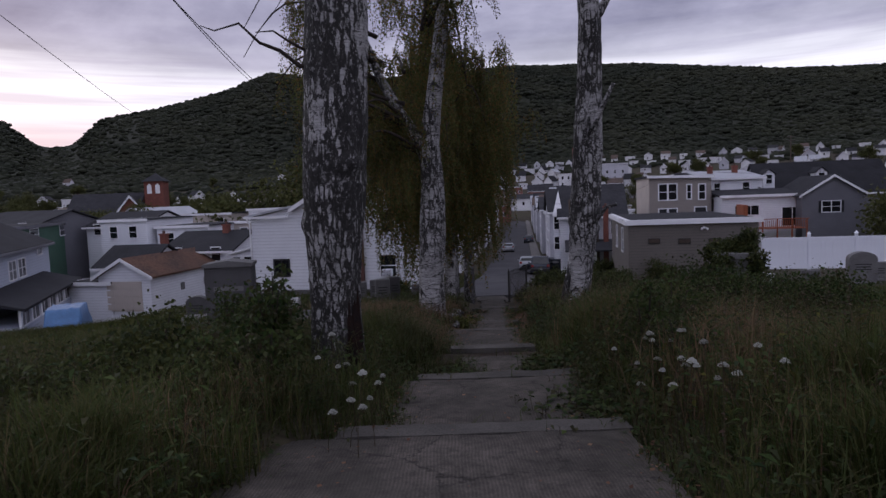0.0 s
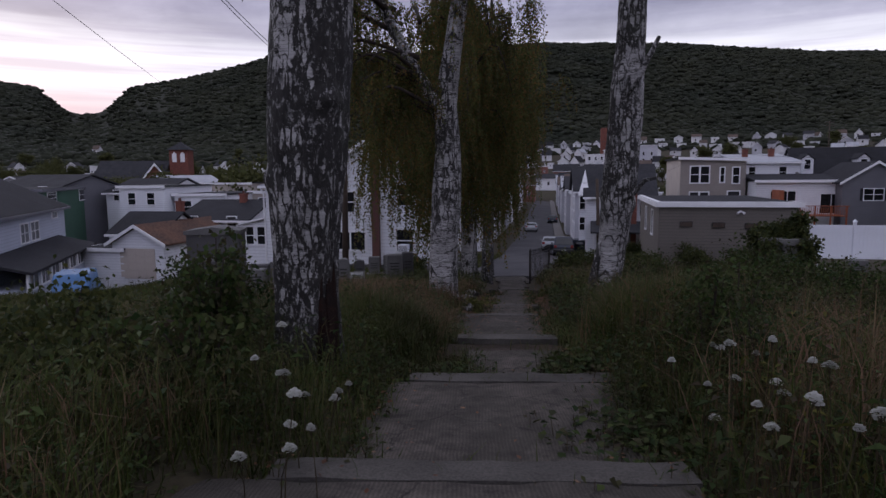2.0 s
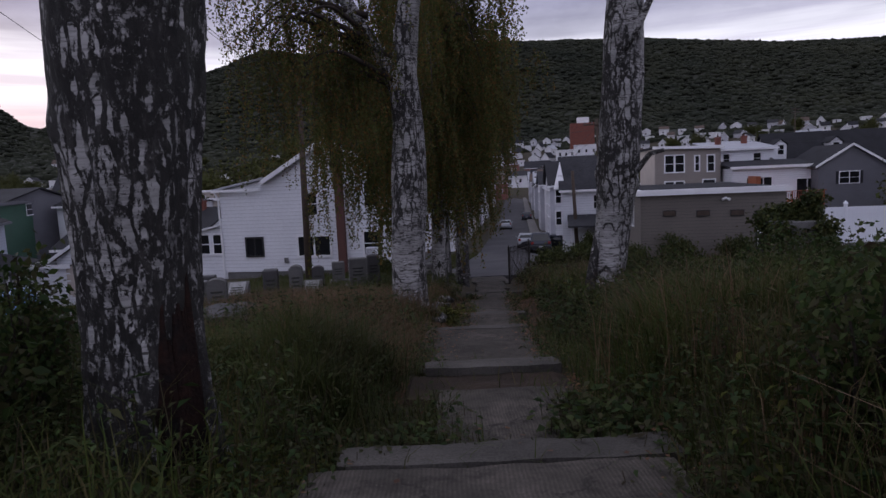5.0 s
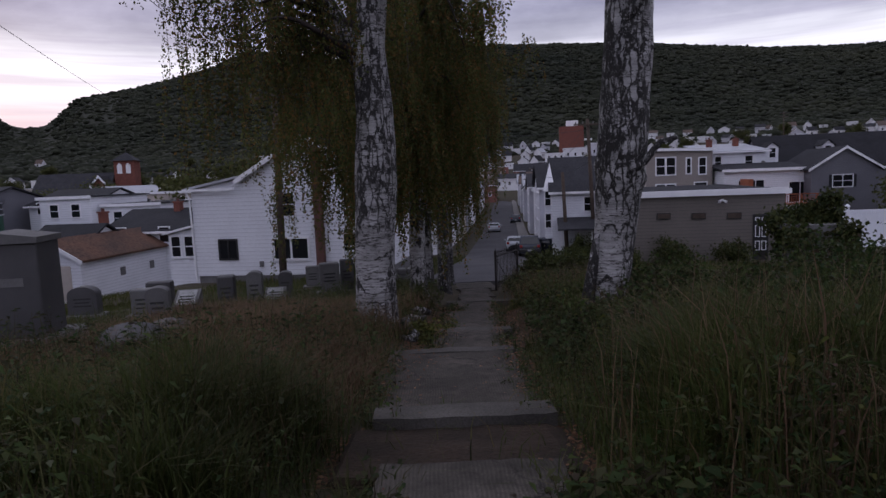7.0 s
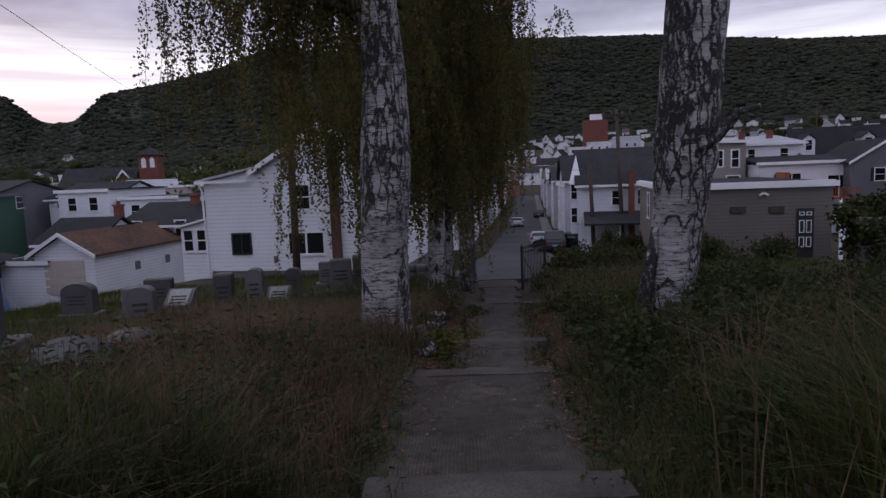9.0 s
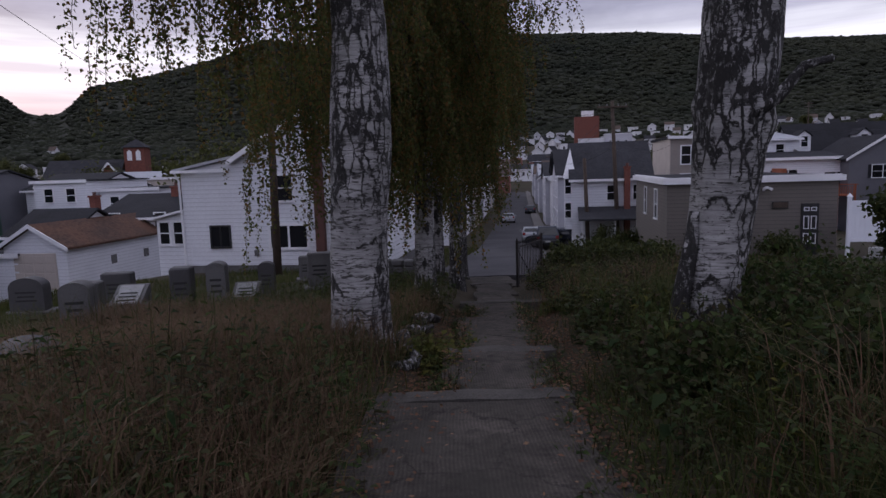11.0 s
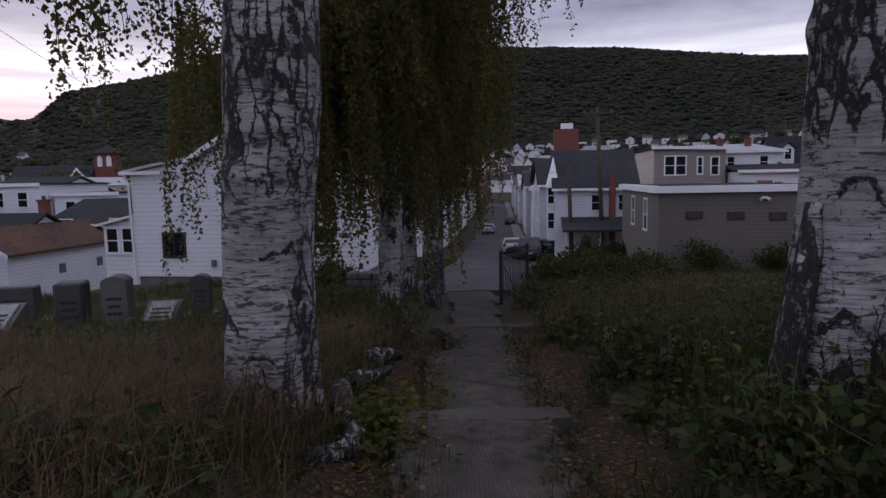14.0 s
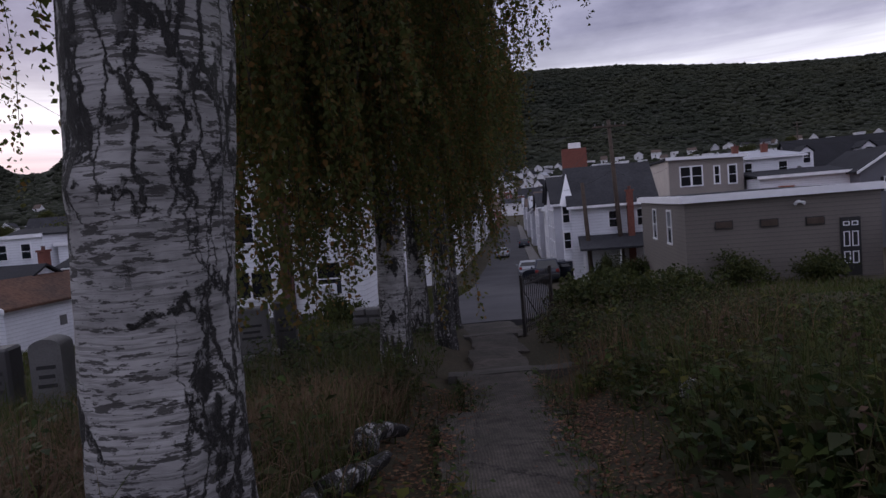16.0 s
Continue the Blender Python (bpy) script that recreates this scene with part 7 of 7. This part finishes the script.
kinds = [wild_carrot(k, h) for k, h in enumerate((0.5, 0.6, 0.72, 0.55, 0.42))]
rr = random.Random(5)
spots = [(-0.62, 4.55), (-0.75, 5.0), (-0.95, 4.9), (-0.9, 5.5), (-1.1, 5.3), (-0.7, 5.6), (-1.3, 5.0), (-0.55, 6.1), (-1.05, 6.2), (-0.85, 6.0), (-1.5, 5.6), (-0.7, 6.6), (-1.25, 4.5),
         (1.55, 4.9), (1.75, 5.3), (1.6, 5.5), (1.95, 5.1), (1.85, 5.8), (2.1, 5.4), (1.7, 6.0), (2.05, 6.3), (1.9, 6.6), (2.4, 5.9), (2.2, 6.9), (1.65, 4.5), (1.8, 4.3), (2.6, 6.5), (1.8, 4.75), (2.1, 4.6), (2.5, 5.4), (2.25, 4.3), (2.4, 4.5), (2.55, 4.8), (2.3, 4.9), (2.7, 5.0), (2.45, 5.15), (2.2, 4.05), (2.6, 4.2), (2.75, 4.5), (2.85, 5.6), (2.0, 4.15), (-0.8, 4.3), (-1.0, 4.6), (-1.15, 4.8), (-0.65, 5.2), (-1.45, 5.2)]
spots = [(1.42 + (x - 1.42) * 0.45, y) if x > 0 else (-0.55 + (x + 0.55) * 0.55, y) for x, y in spots if y < 5.95]
for k, (x, y) in enumerate(spots):
    at = pose(x, y, at_land(x, y), 0, 0, rr.uniform(0, 360))
    if k < len(kinds):
        kinds[k].matrix_basis = at
    else:
        copy_thing(kinds[k % len(kinds)], at)

# fallen leaves along the lower path
rng = np.random.default_rng(12)
lit = np.concatenate([np.stack([path_x(y := rng.uniform(11.0, 20.5, 15000)) + rng.choice([-1, 1], 15000) * np.abs(rng.normal(0.74, 0.26, 15000)), y], 1)[:11500],
                      np.stack([rng.uniform(-0.4, 1.5, 2400), rng.uniform(9.2, 10.24, 2400)], 1), np.stack([path_x(y := rng.uniform(10.5, 20.5, 3500)) + rng.choice([-1, 1], 3500) * np.abs(rng.normal(0.5, 0.12, 3500)), y], 1), np.stack([path_x(y := rng.uniform(-0.5, 20, 900)) + rng.normal(0.1, 0.6, 900), y], 1), np.stack([path_x(y := rng.uniform(1, 10.5, 2600)) + rng.choice([-1, 1], 2600) * np.abs(rng.normal(1.05, 0.3, 2600)), y], 1), np.stack([path_x(y := rng.uniform(0, 13, 500)) + rng.normal(0, 0.7, 500), y], 1)[:160],
                      np.stack([rng.uniform(-0.6, 0.3, 500), rng.uniform(10.6, 13.2, 500)], 1)])


bare = on_path(lit[:, 0], lit[:, 1]) & (rng.random(len(lit)) < 0.86)
lit = lit[~bare & ~((lit[:, 1] < 13.3) & (lit[:, 1] > 10.4) & (rng.random(len(lit)) < 0.55))]


def path_top(x, y):
    z = land(x, y)
    for y0, y1, x0, x1 in SLABS:
        k = (y > y0) & (y < y1) & (x > x0) & (x < x1)
        z = np.where(k, grade(y0) - RISE + (grade(y1) - grade(y0) + 2 * RISE) * (y - y0) / (y1 - y0) + 0.004, z)
    for y0, y1, x0, x1 in NOSES:
        z = np.where((y > y0) & (y < y1) & (x > x0) & (x < x1), grade((y0 + y1) / 2) + RISE + 0.012, z)
    return z


lp = np.stack([lit[:, 0], lit[:, 1], path_top(lit[:, 0], lit[:, 1]) + rng.uniform(0.006, 0.03, len(lit))], 1)
out = rng.normal(size=lp.shape) * np.array([1, 1, 0.22])
out /= np.linalg.norm(out, axis=1, keepdims=True)
sd = np.cross(out, np.array([0, 0, 1.0])) + rng.normal(size=lp.shape) * 0.15
sz = rng.uniform(0.02, 0.05, (len(lp), 1))
lv = np.stack([lp, lp + out * sz * 0.5 + sd * sz * 0.38, lp + out * sz, lp + out * sz * 0.5 - sd * sz * 0.38], 1)
tagged(new("leaf_litter", quads_mesh("leaf_litter", lv.reshape(-1, 3), M["litter"])), "brown fallen birch leaves along the path", "leaf litter", kind="stuff")
solo("soil_bed", Geo().add([(x, y, float(grade(y)) - 0.05 - 0.9 * max(0.0, abs(x - 0.6) - 0.75) - 0.3 * (y < 9.15) + 0.02 * noise.noise(Vector((x * 4, y * 4, 1)))) for y in np.linspace(9.12, 10.26, 12) for x in np.linspace(-0.35, 1.5, 18)],
                           [(j * 18 + i, j * 18 + i + 1, j * 18 + i + 19, j * 18 + i + 18) for j in range(11) for i in range(17)]), M["earth"], Matrix(), "bare dark soil where a slab is missing", "soil", kind="structure")


# ---- trees in the valley and woods on the hills ----
def leafy_tree(seed, h, r, label):
    rng = np.random.default_rng(seed)
    t = thing("tree", pose(0, 0, -80), label, "tree", "trees in the valley")
    part("trunk", Geo().tube([(0, 0, -1), (0.1, 0, h * 0.25), (0.0, 0.1, h * 0.55)], [0.3, 0.24, 0.1], 9, 0.1), M["pole"], t)
    tips = []
    for k in range(13):
        a, q = rng.uniform(0, 6.28), rng.uniform(0.3, 0.95)
        tip = Vector((math.cos(a) * r * q, math.sin(a) * r * q, h * rng.uniform(0.45, 0.95) * (1.08 - 0.3 * q)))
        part("limb", Geo().tube([(0.05, 0.05, h * 0.25), tip * 0.55 + Vector((0, 0, h * 0.12)), tip], [0.1, 0.06, 0.02], 5, cap=False), M["pole"], t)
        tips.append(tuple(tip))
    c = np.array(tips + [tuple(np.array(q) * 0.7 + np.array([0, 0, h * 0.12])) for q in tips] + [tuple(np.array(q) * 0.85 + rng.normal(size=3) * 0.1 * r) for q in tips])
    n = 5200
    pts = c[rng.integers(0, len(c), n)] + rng.normal(size=(n, 3)) * np.array([0.17, 0.17, 0.13]) * r
    crown = new("crown", quads_mesh("crown", leaves_at(pts, 0.34, rng, 0.0, 0.75), M["olive"]))
    crown.parent = t
    return t


protos = [leafy_tree(k, h, r, "broad green tree among the houses") for k, (h, r) in enumerate(((9, 4.2), (11, 4.6), (7.5, 3.8), (10, 3.4)))]
tr = random.Random(21)
places = [(-27.0, 88, 1.55), (-17.0, 90, 1.5), (-27.5, 88, 1.0), (-34, 100, 0.9), (41.5, 57.5, 0.95), (45.5, 60, 0.9), (-66, 120, 0.8), (-72, 128, 0.8), (-60, 126, 0.7), (-48, 78, 0.7), (-9, 70, 0.8), (-11, 58, 0.7), (-3, 78, 0.9), (-1.5, 52, 0.6)]
for k in range(170):
    az, d = (tr.uniform(-44, -14), tr.uniform(95, 260)) if k % 2 else (tr.uniform(-42, 42), tr.uniform(150, 400))
    x, y = d * math.sin(radians(az)), d * math.cos(radians(az))
    if abs(x - float(road_x(y))) > 14:
        places.append((x, y, tr.uniform(0.7, 1.1)))
for k, (x, y, s) in enumerate(places):
    at = pose(x, y, at_land(x, y) - 0.3, 0, 0, tr.uniform(0, 360)) @ Matrix.Diagonal((s, s, s, 1))
    if k < len(protos):
        protos[k].matrix_basis = at
    else:
        c = copy_thing(protos[k % len(protos)], at)
        c.matrix_basis = at


def woods():
    """Far woods: ragged crowns thick on the slopes and along the skyline."""
    rng = np.random.default_rng(31)
    n = 68000
    az = np.radians(rng.uniform(-48, 44, n))
    r = np.sqrt(rng.uniform(390 ** 2, 915 ** 2, n))
    sky = rng.random(n) < 0.12
    r = np.where(sky, rng.uniform(860, 905, n), r)
    deg = np.degrees(az)
    # on the near side the trees stand down among the houses
    low = (rng.random(n) < 0.05) & (deg < -14)
    r = np.where(low, rng.uniform(190, 400, n), r)
    x, y = r * np.sin(az), r * np.cos(az)
    gap = (r > 390) & (r < 470) & (deg > 0) & (np.sin(deg * 1.7) + np.sin(deg * 0.6 + r * 0.02) > 0.6)
    scar = (np.abs(deg + 26.5) < 1.6) & (r > 640) & (r < 860) & (rng.random(n) < 0.6)
    ok = ~(gap | scar)
    x, y, r = x[ok], y[ok], r[ok]
    n = len(x)
    z = land(x, y)
    f = (1 + 5 ** 0.5) / 2
    ico = np.array([(-1, f, 0), (1, f, 0), (-1, -f, 0), (1, -f, 0), (0, -1, f), (0, 1, f), (0, -1, -f), (0, 1, -f), (f, 0, -1), (f, 0, 1), (-f, 0, -1), (-f, 0, 1)]) / 1.9
    tri = np.array([(0, 11, 5), (0, 5, 1), (0, 1, 7), (0, 7, 10), (0, 10, 11), (1, 5, 9), (5, 11, 4), (11, 10, 2), (10, 7, 6), (7, 1, 8), (3, 9, 4), (3, 4, 2), (3, 2, 6), (3, 6, 8), (3, 8, 9), (4, 9, 5), (2, 4, 11), (6, 2, 10), (8, 6, 7), (9, 8, 1)], np.int32)
    k = 1
    cx = np.repeat(np.stack([x, y, z - 0.3], 1), k, 0) + rng.normal(size=(n * k, 3)) * np.array([2.2, 2.2, 0.7])
    size = rng.uniform(1.8, 4.0, (n * k, 1, 1)) * rng.uniform(0.6, 1.35, (n * k, 12, 1)) * np.array([1.0, 1.0, 0.55])
    v = cx[:, None, :] + ico[None] * size
    me = bpy.data.meshes.new("hill_woods")
    me.vertices.add(n * k * 12)
    me.vertices.foreach_set("co", v.astype(np.float32).ravel())
    loops = (np.arange(n * k, dtype=np.int32)[:, None, None] * 12 + tri[None]).ravel()
    me.loops.add(len(loops))
    me.loops.foreach_set("vertex_index", loops)
    me.polygons.add(len(loops) // 3)
    me.polygons.foreach_set("loop_start", np.arange(0, len(loops), 3, dtype=np.int32))
    me.materials.append(M["wood_far"])
    me.polygons.foreach_set("use_smooth", [True] * len(me.polygons))
    me.update(calc_edges=True)
    tagged(new("hill_woods", me), "dense dark woods covering the far ridges", "woods", kind="stuff")


woods()
